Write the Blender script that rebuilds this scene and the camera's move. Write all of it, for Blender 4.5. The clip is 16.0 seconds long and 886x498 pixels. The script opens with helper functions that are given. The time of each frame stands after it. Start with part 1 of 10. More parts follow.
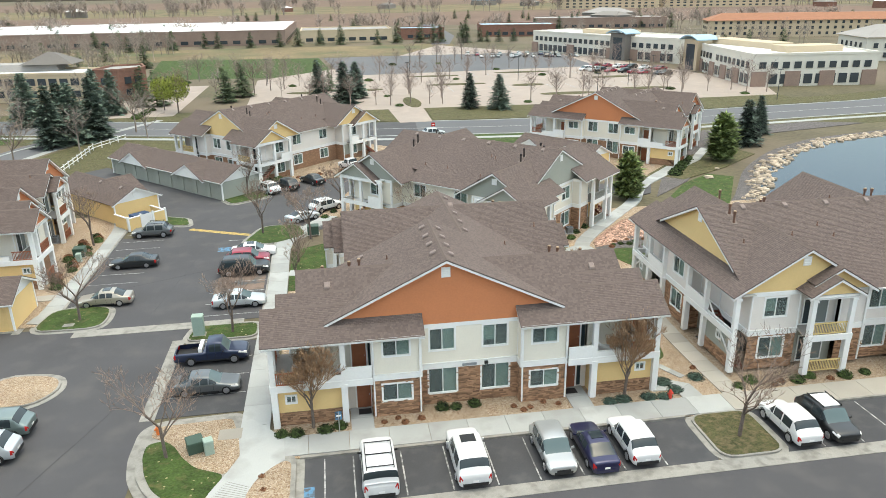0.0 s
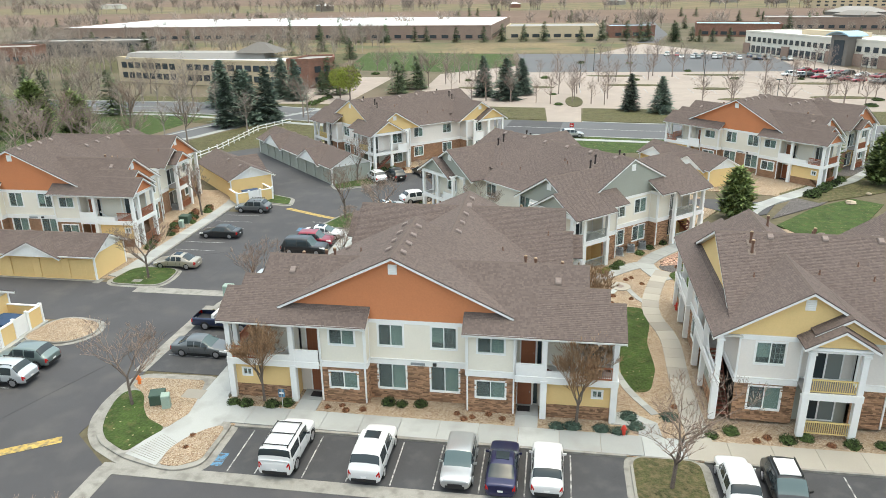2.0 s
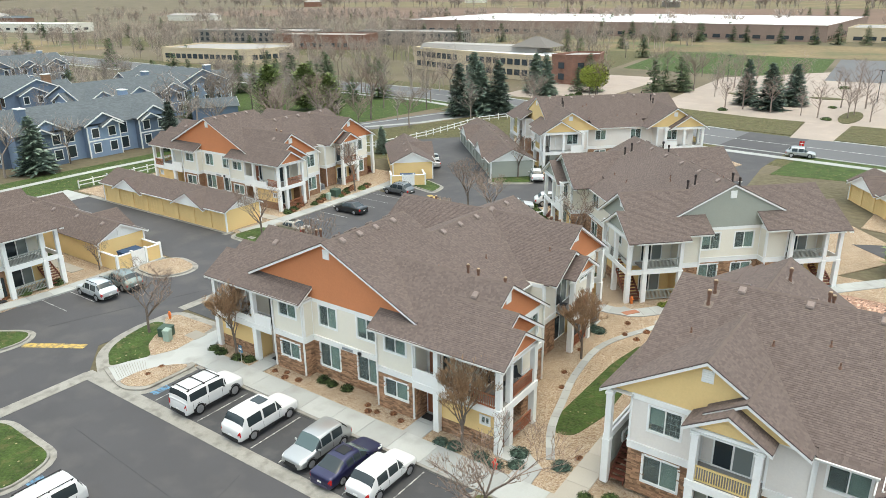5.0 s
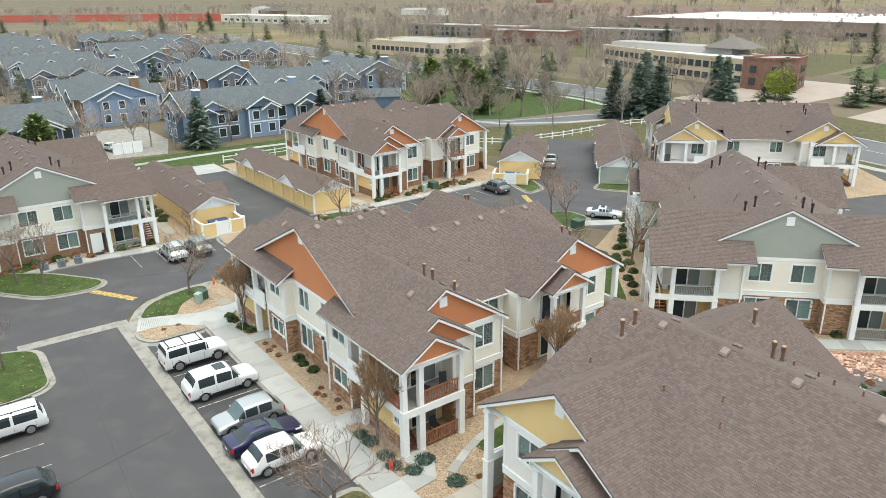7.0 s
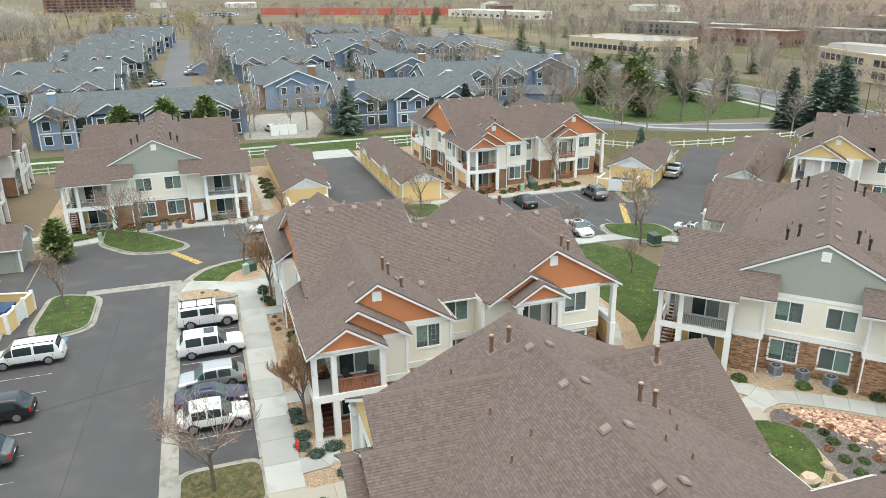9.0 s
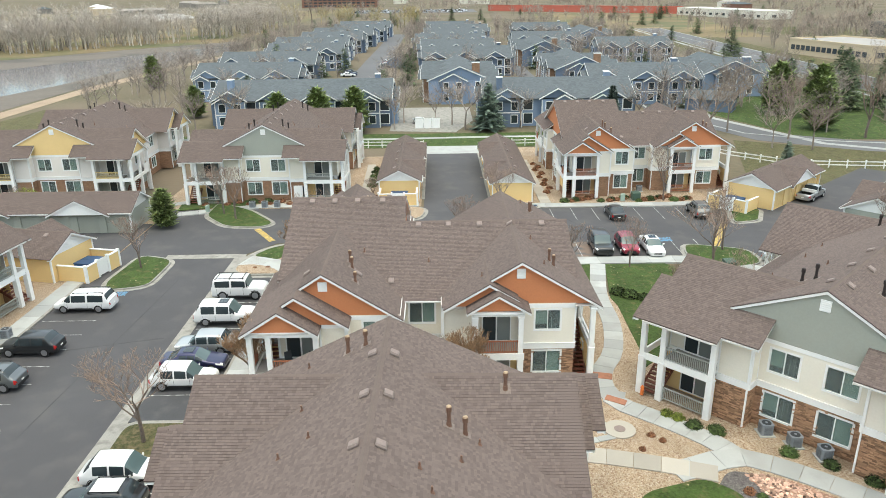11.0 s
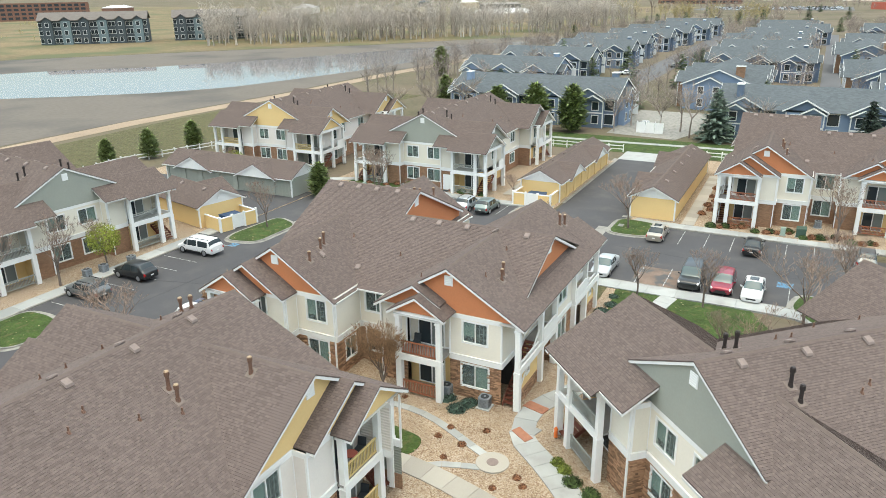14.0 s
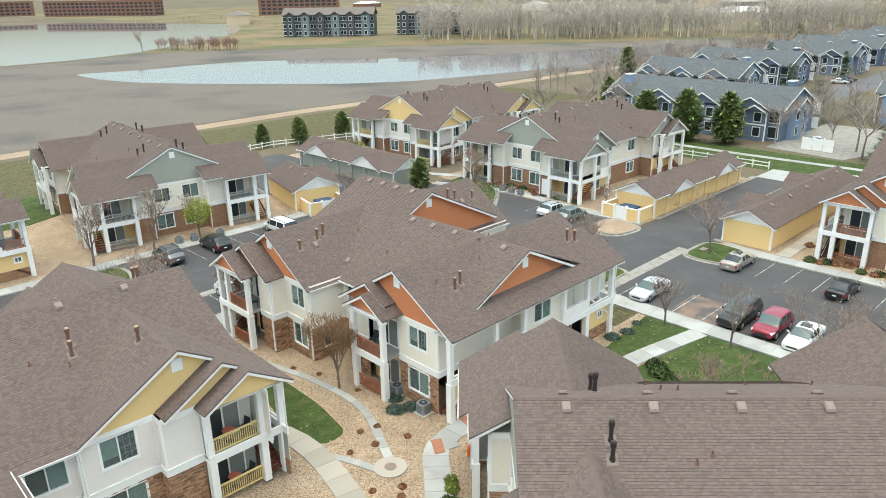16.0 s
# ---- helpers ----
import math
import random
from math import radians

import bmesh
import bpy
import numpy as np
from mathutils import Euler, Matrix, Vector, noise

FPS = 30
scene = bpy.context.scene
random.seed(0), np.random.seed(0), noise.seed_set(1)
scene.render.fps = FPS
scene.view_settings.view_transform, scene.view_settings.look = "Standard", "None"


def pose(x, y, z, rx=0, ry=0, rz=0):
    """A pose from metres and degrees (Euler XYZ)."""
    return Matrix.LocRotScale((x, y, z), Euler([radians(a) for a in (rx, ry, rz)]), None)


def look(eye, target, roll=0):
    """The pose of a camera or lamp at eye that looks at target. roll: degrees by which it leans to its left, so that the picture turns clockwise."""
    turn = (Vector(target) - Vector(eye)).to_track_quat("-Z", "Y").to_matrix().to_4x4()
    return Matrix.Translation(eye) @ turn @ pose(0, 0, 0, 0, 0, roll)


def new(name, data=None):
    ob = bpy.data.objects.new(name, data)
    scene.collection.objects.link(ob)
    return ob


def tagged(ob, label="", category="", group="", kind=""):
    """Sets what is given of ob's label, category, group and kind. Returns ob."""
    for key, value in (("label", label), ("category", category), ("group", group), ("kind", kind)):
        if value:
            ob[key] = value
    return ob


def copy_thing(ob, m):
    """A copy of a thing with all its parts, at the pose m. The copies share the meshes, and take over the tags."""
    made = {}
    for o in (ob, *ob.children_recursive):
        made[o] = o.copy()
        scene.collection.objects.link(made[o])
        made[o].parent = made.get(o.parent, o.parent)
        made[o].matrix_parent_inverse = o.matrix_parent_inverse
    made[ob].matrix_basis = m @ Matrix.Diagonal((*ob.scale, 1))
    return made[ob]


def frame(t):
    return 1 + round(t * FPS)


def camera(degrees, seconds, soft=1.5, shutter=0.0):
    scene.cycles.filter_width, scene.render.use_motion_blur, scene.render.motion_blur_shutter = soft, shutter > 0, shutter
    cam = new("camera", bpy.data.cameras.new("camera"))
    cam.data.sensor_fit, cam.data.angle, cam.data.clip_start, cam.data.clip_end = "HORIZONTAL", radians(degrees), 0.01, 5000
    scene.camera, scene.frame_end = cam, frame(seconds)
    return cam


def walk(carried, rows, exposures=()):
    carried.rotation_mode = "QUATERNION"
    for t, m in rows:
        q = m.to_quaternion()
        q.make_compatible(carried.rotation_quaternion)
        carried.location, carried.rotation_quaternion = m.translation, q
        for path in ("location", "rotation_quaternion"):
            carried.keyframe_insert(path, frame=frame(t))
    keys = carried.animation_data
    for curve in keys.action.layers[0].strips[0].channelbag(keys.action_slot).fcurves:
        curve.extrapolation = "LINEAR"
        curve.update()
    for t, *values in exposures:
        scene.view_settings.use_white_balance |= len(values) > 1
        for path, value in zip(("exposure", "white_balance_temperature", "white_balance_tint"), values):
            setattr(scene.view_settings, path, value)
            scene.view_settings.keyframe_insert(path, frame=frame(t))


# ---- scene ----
cam = camera(63.1, 16.0, soft=0.5)
METRES, EYE, TILT, LEAN, TURN = 138.6, 27.25, 0.0, 0.0, -8.9
ROWS = [
    (0.0, 0.0, 0.0, 0.0, -0.3, -19.73, 0.83),
    (0.5, 0.03, 0.0013, -0.0, 4.0, -19.74, 0.83),
    (1.0, 0.0618, 0.005, -0.0001, 8.62, -19.75, 0.82),
    (1.5, 0.0912, 0.0109, -0.0002, 12.93, -19.76, 0.79),
    (2.0, 0.1219, 0.0197, -0.0003, 17.52, -19.77, 0.75),
    (2.5, 0.1501, 0.03, -0.0004, 21.82, -19.76, 0.75),
    (3.0, 0.1793, 0.0433, -0.0004, 26.39, -19.77, 0.72),
    (3.5, 0.2057, 0.0579, -0.0005, 30.69, -19.77, 0.71),
    (4.0, 0.2328, 0.0758, -0.0007, 35.33, -19.76, 0.7),
    (6.5, 0.3374, 0.19, -0.002, 57.68, -19.82, 0.64),
    (7.0, 0.3528, 0.2178, -0.0024, 62.27, -19.84, 0.59),
    (7.5, 0.3651, 0.2441, -0.0025, 66.44, -19.86, 0.61),
    (8.0, 0.3765, 0.2754, -0.003, 71.23, -19.88, 0.62),
    (8.5, 0.3843, 0.3036, -0.0033, 75.47, -19.92, 0.61),
    (9.0, 0.3908, 0.3367, -0.0035, 80.36, -19.96, 0.63),
    (11.5, 0.3842, 0.4907, -0.0039, 102.93, -19.98, 0.68),
    (12.0, 0.3752, 0.5216, -0.0044, 107.59, -19.99, 0.69),
    (12.5, 0.3643, 0.5501, -0.0052, 111.99, -19.98, 0.71),
    (13.0, 0.3504, 0.5795, -0.0052, 116.75, -19.98, 0.72),
    (13.5, 0.3353, 0.606, -0.0049, 121.25, -19.99, 0.74),
    (14.0, 0.317, 0.633, -0.0047, 125.99, -19.98, 0.76),
    (14.5, 0.2977, 0.6567, -0.0045, 130.43, -19.97, 0.78),
    (15.0, 0.2753, 0.6805, -0.0042, 135.21, -19.97, 0.81),
    (15.5, 0.2528, 0.7009, -0.0037, 139.62, -19.97, 0.85),
    (16.0, 0.2273, 0.7208, -0.003, 144.31, -19.97, 0.89),
]
walk(cam, [(t, pose(0, 0, EYE, TILT, LEAN, TURN) @ pose(METRES * x, METRES * y, METRES * z, 90 + pitch, roll, yaw)) for t, x, y, z, yaw, pitch, roll in ROWS],
     exposures=[(0.0, 0.95, 6850, -3), (8.0, 0.98, 6850, -3), (16.0, 1.03, 6750, -4)])

import collections

# ---- light ----
world = bpy.data.worlds.new("overcast_sky")
scene.world = world
world.use_nodes = True
_wn = world.node_tree.nodes
_sky = _wn.new("ShaderNodeTexSky")
_sky.sky_type, _sky.sun_disc = "NISHITA", False
_sky.sun_elevation, _sky.sun_rotation = radians(82), radians(80)
_sky.air_density, _sky.dust_density, _sky.ozone_density = 1.0, 4.0, 1.0
_wn["Background"].inputs["Strength"].default_value = 0.15
world.node_tree.links.new(_sky.outputs["Color"], _wn["Background"].inputs["Color"])
_sun = new("sun", bpy.data.lights.new("sun", "SUN"))
_sun.data.energy, _sun.data.angle, _sun.data.color = 1.15, radians(150), (1.0, 0.98, 0.95)
_sun.matrix_world = look((0, 0, 0), (-0.06, 0.05, -1.0))


# ---- materials ----
MATS = {}


def mat(name, col, rough=0.8, metal=0.0, var=0.12, scale=1.5, fine=14.0, bump=0.15, bdist=0.02, spec=0.3, island=0.0, rand=0.0, stain=None, obj=True):
    """A painted or mineral surface: two scales of mottling, fine relief, optional per-piece variation and stains."""
    m = bpy.data.materials.new(name)
    m.use_nodes = True
    nt, N = m.node_tree, m.node_tree.nodes
    b = N["Principled BSDF"]
    b.inputs["Roughness"].default_value, b.inputs["Metallic"].default_value = rough, metal
    b.inputs["Specular IOR Level"].default_value = spec
    tc = N.new("ShaderNodeTexCoord")
    big, small = N.new("ShaderNodeTexNoise"), N.new("ShaderNodeTexNoise")
    big.inputs["Scale"].default_value, small.inputs["Scale"].default_value = scale, fine
    big.inputs["Detail"].default_value, small.inputs["Detail"].default_value = 4, 3
    src = tc.outputs["Object"]
    for n in (big, small):
        nt.links.new(src, n.inputs["Vector"])
    add = N.new("ShaderNodeMath"); add.operation = "ADD"
    nt.links.new(big.outputs["Fac"], add.inputs[0]); nt.links.new(small.outputs["Fac"], add.inputs[1])
    last = add.outputs[0]
    for amount, node, out in ((island, "ShaderNodeNewGeometry", "Random Per Island"), (rand, "ShaderNodeObjectInfo", "Random")):
        if amount:
            g = N.new(node)
            mm = N.new("ShaderNodeMath"); mm.operation = "MULTIPLY_ADD"
            nt.links.new(g.outputs[out], mm.inputs[0]); mm.inputs[1].default_value = amount / max(var, 0.01)
            nt.links.new(last, mm.inputs[2])
            off = N.new("ShaderNodeMath"); off.operation = "SUBTRACT"
            nt.links.new(mm.outputs[0], off.inputs[0]); off.inputs[1].default_value = 0.5 * amount / max(var, 0.01)
            last = off.outputs[0]
    mr = N.new("ShaderNodeMapRange")
    mr.inputs["From Min"].default_value, mr.inputs["From Max"].default_value = 0.5, 1.5
    mr.inputs["To Min"].default_value, mr.inputs["To Max"].default_value = 1 - var * 1.6, 1 + var * 1.6
    mr.clamp = False
    nt.links.new(last, mr.inputs["Value"])
    mul = N.new("ShaderNodeVectorMath"); mul.operation = "SCALE"
    mul.inputs[0].default_value = col
    nt.links.new(mr.outputs["Result"], mul.inputs["Scale"])
    colour = mul.outputs["Vector"]
    if stain:
        scol, sscale, lo, hi = stain
        sn = N.new("ShaderNodeTexNoise"); sn.inputs["Scale"].default_value = sscale; sn.inputs["Detail"].default_value = 6
        nt.links.new(src, sn.inputs["Vector"])
        sr = N.new("ShaderNodeMapRange"); sr.inputs["From Min"].default_value, sr.inputs["From Max"].default_value = lo, hi
        nt.links.new(sn.outputs["Fac"], sr.inputs["Value"])
        mx = N.new("ShaderNodeMix"); mx.data_type = "RGBA"
        nt.links.new(sr.outputs["Result"], mx.inputs["Factor"])
        nt.links.new(colour, mx.inputs[6]); mx.inputs[7].default_value = (*scol, 1)
        colour = mx.outputs[2]
    nt.links.new(colour, b.inputs["Base Color"])
    if bump:
        bp = N.new("ShaderNodeBump")
        bp.inputs["Strength"].default_value, bp.inputs["Distance"].default_value = bump, bdist
        nt.links.new(small.outputs["Fac"], bp.inputs["Height"]); nt.links.new(bp.outputs["Normal"], b.inputs["Normal"])
    MATS[name] = m
    return m


def brick_mat(name, cols, mortar, w, h, vertical, gap=0.006, var=0.9, bump=0.5):
    """Courses of small pieces for surfaces that stay far off: on walls (vertical) or roof slopes."""
    m = bpy.data.materials.new(name)
    m.use_nodes = True
    nt, N = m.node_tree, m.node_tree.nodes
    b = N["Principled BSDF"]
    b.inputs["Roughness"].default_value, b.inputs["Specular IOR Level"].default_value = 0.9, 0.2
    tc = N.new("ShaderNodeTexCoord")
    sep, geo = N.new("ShaderNodeSeparateXYZ"), N.new("ShaderNodeTexCoord")
    nt.links.new(tc.outputs["Object"], sep.inputs[0])
    nrm = N.new("ShaderNodeSeparateXYZ"); nt.links.new(geo.outputs["Normal"], nrm.inputs[0])
    ax, ay = N.new("ShaderNodeMath"), N.new("ShaderNodeMath")
    ax.operation = ay.operation = "ABSOLUTE"
    nt.links.new(nrm.outputs["X"], ax.inputs[0]); nt.links.new(nrm.outputs["Y"], ay.inputs[0])
    gt = N.new("ShaderNodeMath"); gt.operation = "GREATER_THAN"
    nt.links.new(ax.outputs[0], gt.inputs[0]); nt.links.new(ay.outputs[0], gt.inputs[1])
    along = N.new("ShaderNodeMix"); along.data_type = "FLOAT"
    nt.links.new(gt.outputs[0], along.inputs["Factor"])
    nt.links.new(sep.outputs["X"], along.inputs[2]); nt.links.new(sep.outputs["Y"], along.inputs[3])
    comb = N.new("ShaderNodeCombineXYZ")
    nt.links.new(along.outputs[0], comb.inputs["X"])
    if vertical:
        nt.links.new(sep.outputs["Z"], comb.inputs["Y"])
    else:
        up = N.new("ShaderNodeMath"); up.operation = "MULTIPLY"; up.inputs[1].default_value = 2.0
        nt.links.new(sep.outputs["Z"], up.inputs[0]); nt.links.new(up.outputs[0], comb.inputs["Y"])
    br = N.new("ShaderNodeTexBrick")
    br.inputs["Scale"].default_value = 1.0
    br.inputs["Brick Width"].default_value, br.inputs["Row Height"].default_value = w, h
    br.inputs["Mortar Size"].default_value, br.inputs["Mortar Smooth"].default_value = gap, 0.3
    br.inputs["Color1"].default_value, br.inputs["Color2"].default_value = (*cols[0], 1), (*cols[1], 1)
    br.inputs["Mortar"].default_value = (*mortar, 1)
    nt.links.new(comb.outputs[0], br.inputs["Vector"])
    ns = N.new("ShaderNodeTexNoise"); ns.inputs["Scale"].default_value = 0.9; ns.inputs["Detail"].default_value = 8
    nt.links.new(tc.outputs["Object"], ns.inputs["Vector"])
    mr = N.new("ShaderNodeMapRange"); mr.inputs["To Min"].default_value, mr.inputs["To Max"].default_value = 1 - 0.35 * var, 1 + 0.35 * var
    nt.links.new(ns.outputs["Fac"], mr.inputs["Value"])
    mul = N.new("ShaderNodeVectorMath"); mul.operation = "SCALE"
    nt.links.new(br.outputs["Color"], mul.inputs[0]); nt.links.new(mr.outputs["Result"], mul.inputs["Scale"])
    nt.links.new(mul.outputs["Vector"], b.inputs["Base Color"])
    bp = N.new("ShaderNodeBump"); bp.inputs["Strength"].default_value, bp.inputs["Distance"].default_value = bump, 0.02
    bp.invert = True
    nt.links.new(br.outputs["Fac"], bp.inputs["Height"]); nt.links.new(bp.outputs["Normal"], b.inputs["Normal"])
    MATS[name] = m
    return m


def glass_mat(name, col, rough=0.05, trans=0.6):
    m = bpy.data.materials.new(name)
    m.use_nodes = True
    b = m.node_tree.nodes["Principled BSDF"]
    b.inputs["Base Color"].default_value = (*col, 1)
    b.inputs["Roughness"].default_value, b.inputs["Specular IOR Level"].default_value = rough, 0.6
    b.inputs["Transmission Weight"].default_value, b.inputs["IOR"].default_value = trans, 1.1 if trans > 0.5 else 1.45
    MATS[name] = m
    return m


def stone_mat(name, cols, scale, bump=0.9, gap=0.3):
    """Loose stones: each cell its own colour between cols, dark gaps between them."""
    m = bpy.data.materials.new(name)
    m.use_nodes = True
    nt, N = m.node_tree, m.node_tree.nodes
    b = N["Principled BSDF"]
    b.inputs["Roughness"].default_value, b.inputs["Specular IOR Level"].default_value = 0.95, 0.2
    tc = N.new("ShaderNodeTexCoord")
    vo = N.new("ShaderNodeTexVoronoi")
    vo.inputs["Scale"].default_value = scale
    nt.links.new(tc.outputs["Object"], vo.inputs["Vector"])
    sep = N.new("ShaderNodeSeparateXYZ")
    nt.links.new(vo.outputs["Color"], sep.inputs[0])
    ramp = N.new("ShaderNodeValToRGB")
    el = ramp.color_ramp.elements
    el[0].color, el[1].color = (*cols[0], 1), (*cols[-1], 1)
    for i, c in enumerate(cols[1:-1]):
        el.new((i + 1) / (len(cols) - 1)).color = (*c, 1)
    nt.links.new(sep.outputs["X"], ramp.inputs["Fac"])
    big = N.new("ShaderNodeTexNoise"); big.inputs["Scale"].default_value = 0.5; big.inputs["Detail"].default_value = 5
    nt.links.new(tc.outputs["Object"], big.inputs["Vector"])
    mr = N.new("ShaderNodeMapRange"); mr.inputs["To Min"].default_value, mr.inputs["To Max"].default_value = 0.75, 1.25
    nt.links.new(big.outputs["Fac"], mr.inputs["Value"])
    dk = N.new("ShaderNodeMapRange")
    dk.inputs["From Min"].default_value, dk.inputs["From Max"].default_value = 0.35, 0.75
    dk.inputs["To Min"].default_value, dk.inputs["To Max"].default_value = 1.0, 1.0 - gap
    nt.links.new(vo.outputs["Distance"], dk.inputs["Value"])
    mul = N.new("ShaderNodeMath"); mul.operation = "MULTIPLY"
    nt.links.new(mr.outputs["Result"], mul.inputs[0]); nt.links.new(dk.outputs["Result"], mul.inputs[1])
    sc = N.new("ShaderNodeVectorMath"); sc.operation = "SCALE"
    nt.links.new(ramp.outputs["Color"], sc.inputs[0]); nt.links.new(mul.outputs[0], sc.inputs["Scale"])
    nt.links.new(sc.outputs["Vector"], b.inputs["Base Color"])
    bp = N.new("ShaderNodeBump"); bp.inputs["Strength"].default_value, bp.inputs["Distance"].default_value = bump, 0.06
    bp.invert = True
    nt.links.new(vo.outputs["Distance"], bp.inputs["Height"]); nt.links.new(bp.outputs["Normal"], b.inputs["Normal"])
    MATS[name] = m
    return m


def lawn_mat(name, cols, leaf, dry):
    """Grass in tufts, with thin patches and scattered fallen leaves."""
    m = mat(name, cols[0], 0.95, var=0.45, scale=0.7, fine=6, bump=1.0, bdist=0.1, stain=(cols[1], 1.6, dry, dry + 0.2))
    nt, N = m.node_tree, m.node_tree.nodes
    b = N["Principled BSDF"]
    base = b.inputs["Base Color"].links[0].from_socket
    vo = N.new("ShaderNodeTexVoronoi"); vo.inputs["Scale"].default_value = 2.4
    nt.links.new(N["Texture Coordinate"].outputs["Object"], vo.inputs["Vector"])
    lt = N.new("ShaderNodeMath"); lt.operation = "LESS_THAN"; lt.inputs[1].default_value = 0.17
    nt.links.new(vo.outputs["Distance"], lt.inputs[0])
    sep = N.new("ShaderNodeSeparateXYZ"); nt.links.new(vo.outputs["Color"], sep.inputs[0])
    gt = N.new("ShaderNodeMath"); gt.operation = "GREATER_THAN"; gt.inputs[1].default_value = 0.72
    nt.links.new(sep.outputs["X"], gt.inputs[0])
    both = N.new("ShaderNodeMath"); both.operation = "MULTIPLY"
    nt.links.new(lt.outputs[0], both.inputs[0]); nt.links.new(gt.outputs[0], both.inputs[1])
    mx = N.new("ShaderNodeMix"); mx.data_type = "RGBA"
    nt.links.new(both.outputs[0], mx.inputs["Factor"])
    nt.links.new(base, mx.inputs[6]); mx.inputs[7].default_value = (*leaf, 1)
    nt.links.new(mx.outputs[2], b.inputs["Base Color"])
    return m


shingle_far = brick_mat("roof_shingle", ((0.158, 0.122, 0.108), (0.118, 0.091, 0.082)), (0.08, 0.062, 0.056), 0.26, 0.13, False, gap=0.012, var=0.25)
shingle_tab = mat("roof_shingle_tab", (0.141, 0.109, 0.098), 0.92, var=0.08, scale=0.12, fine=45, bump=0.3, island=0.1)
ridge_m = mat("ridge_cap_shingle", (0.145, 0.112, 0.099), 0.92, var=0.1, scale=2, fine=30, bump=0.2)
stone_far = brick_mat("ledge_stone", ((0.36, 0.215, 0.135), (0.27, 0.155, 0.095)), (0.2, 0.13, 0.085), 0.3, 0.09, True, gap=0.008)
stone_tab = mat("ledge_stone_piece", (0.345, 0.205, 0.125), 0.9, var=0.12, scale=3, fine=30, bump=0.4, island=0.3)
siding = mat("cream_siding", (0.77, 0.72, 0.62), 0.65, var=0.035, scale=0.6, fine=9, bump=0.05)
siding_grey = mat("pale_grey_siding", (0.74, 0.69, 0.64), 0.65, var=0.035, scale=0.6, fine=9, bump=0.05)
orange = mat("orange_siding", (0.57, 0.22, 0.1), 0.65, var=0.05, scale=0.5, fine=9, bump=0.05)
yellow = mat("yellow_siding", (0.77, 0.555, 0.26), 0.65, var=0.04, scale=0.5, fine=9, bump=0.05)
sage = mat("sage_green_siding", (0.335, 0.345, 0.3), 0.65, var=0.04, scale=0.5, fine=9, bump=0.05)
white = mat("white_trim", (0.84, 0.835, 0.815), 0.5, var=0.03, scale=1.0, fine=8, bump=0.03)
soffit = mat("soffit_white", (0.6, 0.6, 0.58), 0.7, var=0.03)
brown_rail = mat("red_brown_rail", (0.34, 0.13, 0.07), 0.6, var=0.08, scale=3)
tan_rail = mat("tan_yellow_rail", (0.68, 0.52, 0.24), 0.6, var=0.08, scale=3)
grey_rail = mat("sage_grey_rail", (0.33, 0.34, 0.31), 0.6, var=0.08, scale=3)
stair_red = mat("red_brown_stair", (0.16, 0.055, 0.035), 0.6, var=0.1, scale=3)
door_brown = mat("brown_door", (0.27, 0.1, 0.05), 0.5, var=0.08, scale=2)
# near black: the shade of an unlit interior is put into the colour
dark_in = mat("painted_room_shade", (0.05, 0.048, 0.045), 0.9, var=0.2)
deck = mat("deck_floor", (0.3, 0.28, 0.26), 0.8, var=0.1)
blind = mat("window_blind", (0.4, 0.5, 0.44), 0.7, var=0.06, scale=2, fine=20)
glass = glass_mat("window_glass", (0.5, 0.57, 0.55), 0.04, 0.88)
flue_dark = mat("dark_flue_metal", (0.045, 0.036, 0.034), 0.55, 0.2, var=0.15, scale=4)
flue = mat("brown_flue_metal", (0.19, 0.11, 0.08), 0.5, 0.2, var=0.15, scale=4)
flue_cap = mat("pale_flue_cap", (0.42, 0.31, 0.2), 0.55, 0.2, var=0.15, scale=4)
flashing_m = mat("dull_flashing", (0.19, 0.15, 0.13), 0.6, 0.1, var=0.2, scale=4)
vent_m = mat("brown_vent_box", (0.24, 0.19, 0.17), 0.6, 0.1, var=0.12, scale=4)
asphalt = mat("asphalt", (0.076, 0.074, 0.078), 0.85, var=0.14, scale=0.16, fine=30, bump=0.3, stain=((0.105, 0.1, 0.098), 0.35, 0.5, 0.8))
asphalt_dark = mat("asphalt_patch", (0.07, 0.07, 0.074), 0.85, var=0.16, scale=0.4, fine=40, bump=0.3, stain=((0.1, 0.098, 0.096), 0.8, 0.52, 0.8))
concrete = mat("concrete_walk", (0.375, 0.383, 0.37), 0.85, var=0.08, scale=0.35, fine=25, bump=0.1, stain=((0.31, 0.305, 0.29), 0.5, 0.5, 0.75), rand=0.1)
concrete_warm = mat("concrete_warm", (0.385, 0.355, 0.305), 0.85, var=0.07, scale=0.35, fine=25, bump=0.1, rand=0.1)
concrete_band = mat("concrete_gutter", (0.3, 0.287, 0.258), 0.85, var=0.16, scale=0.5, fine=25, bump=0.1, stain=((0.21, 0.2, 0.18), 1.4, 0.48, 0.66))
gravel = stone_mat("tan_gravel", ((0.25, 0.16, 0.105), (0.36, 0.26, 0.17), (0.42, 0.32, 0.22), (0.47, 0.37, 0.27), (0.55, 0.46, 0.36)), 15.0, gap=0.2)
mulch = stone_mat("grey_brown_mulch", ((0.1, 0.088, 0.085), (0.16, 0.145, 0.14), (0.22, 0.2, 0.19)), 14.0)
pink_rock = stone_mat("pink_river_rock", ((0.3, 0.17, 0.12), (0.42, 0.25, 0.18), (0.52, 0.36, 0.28)), 9.0)
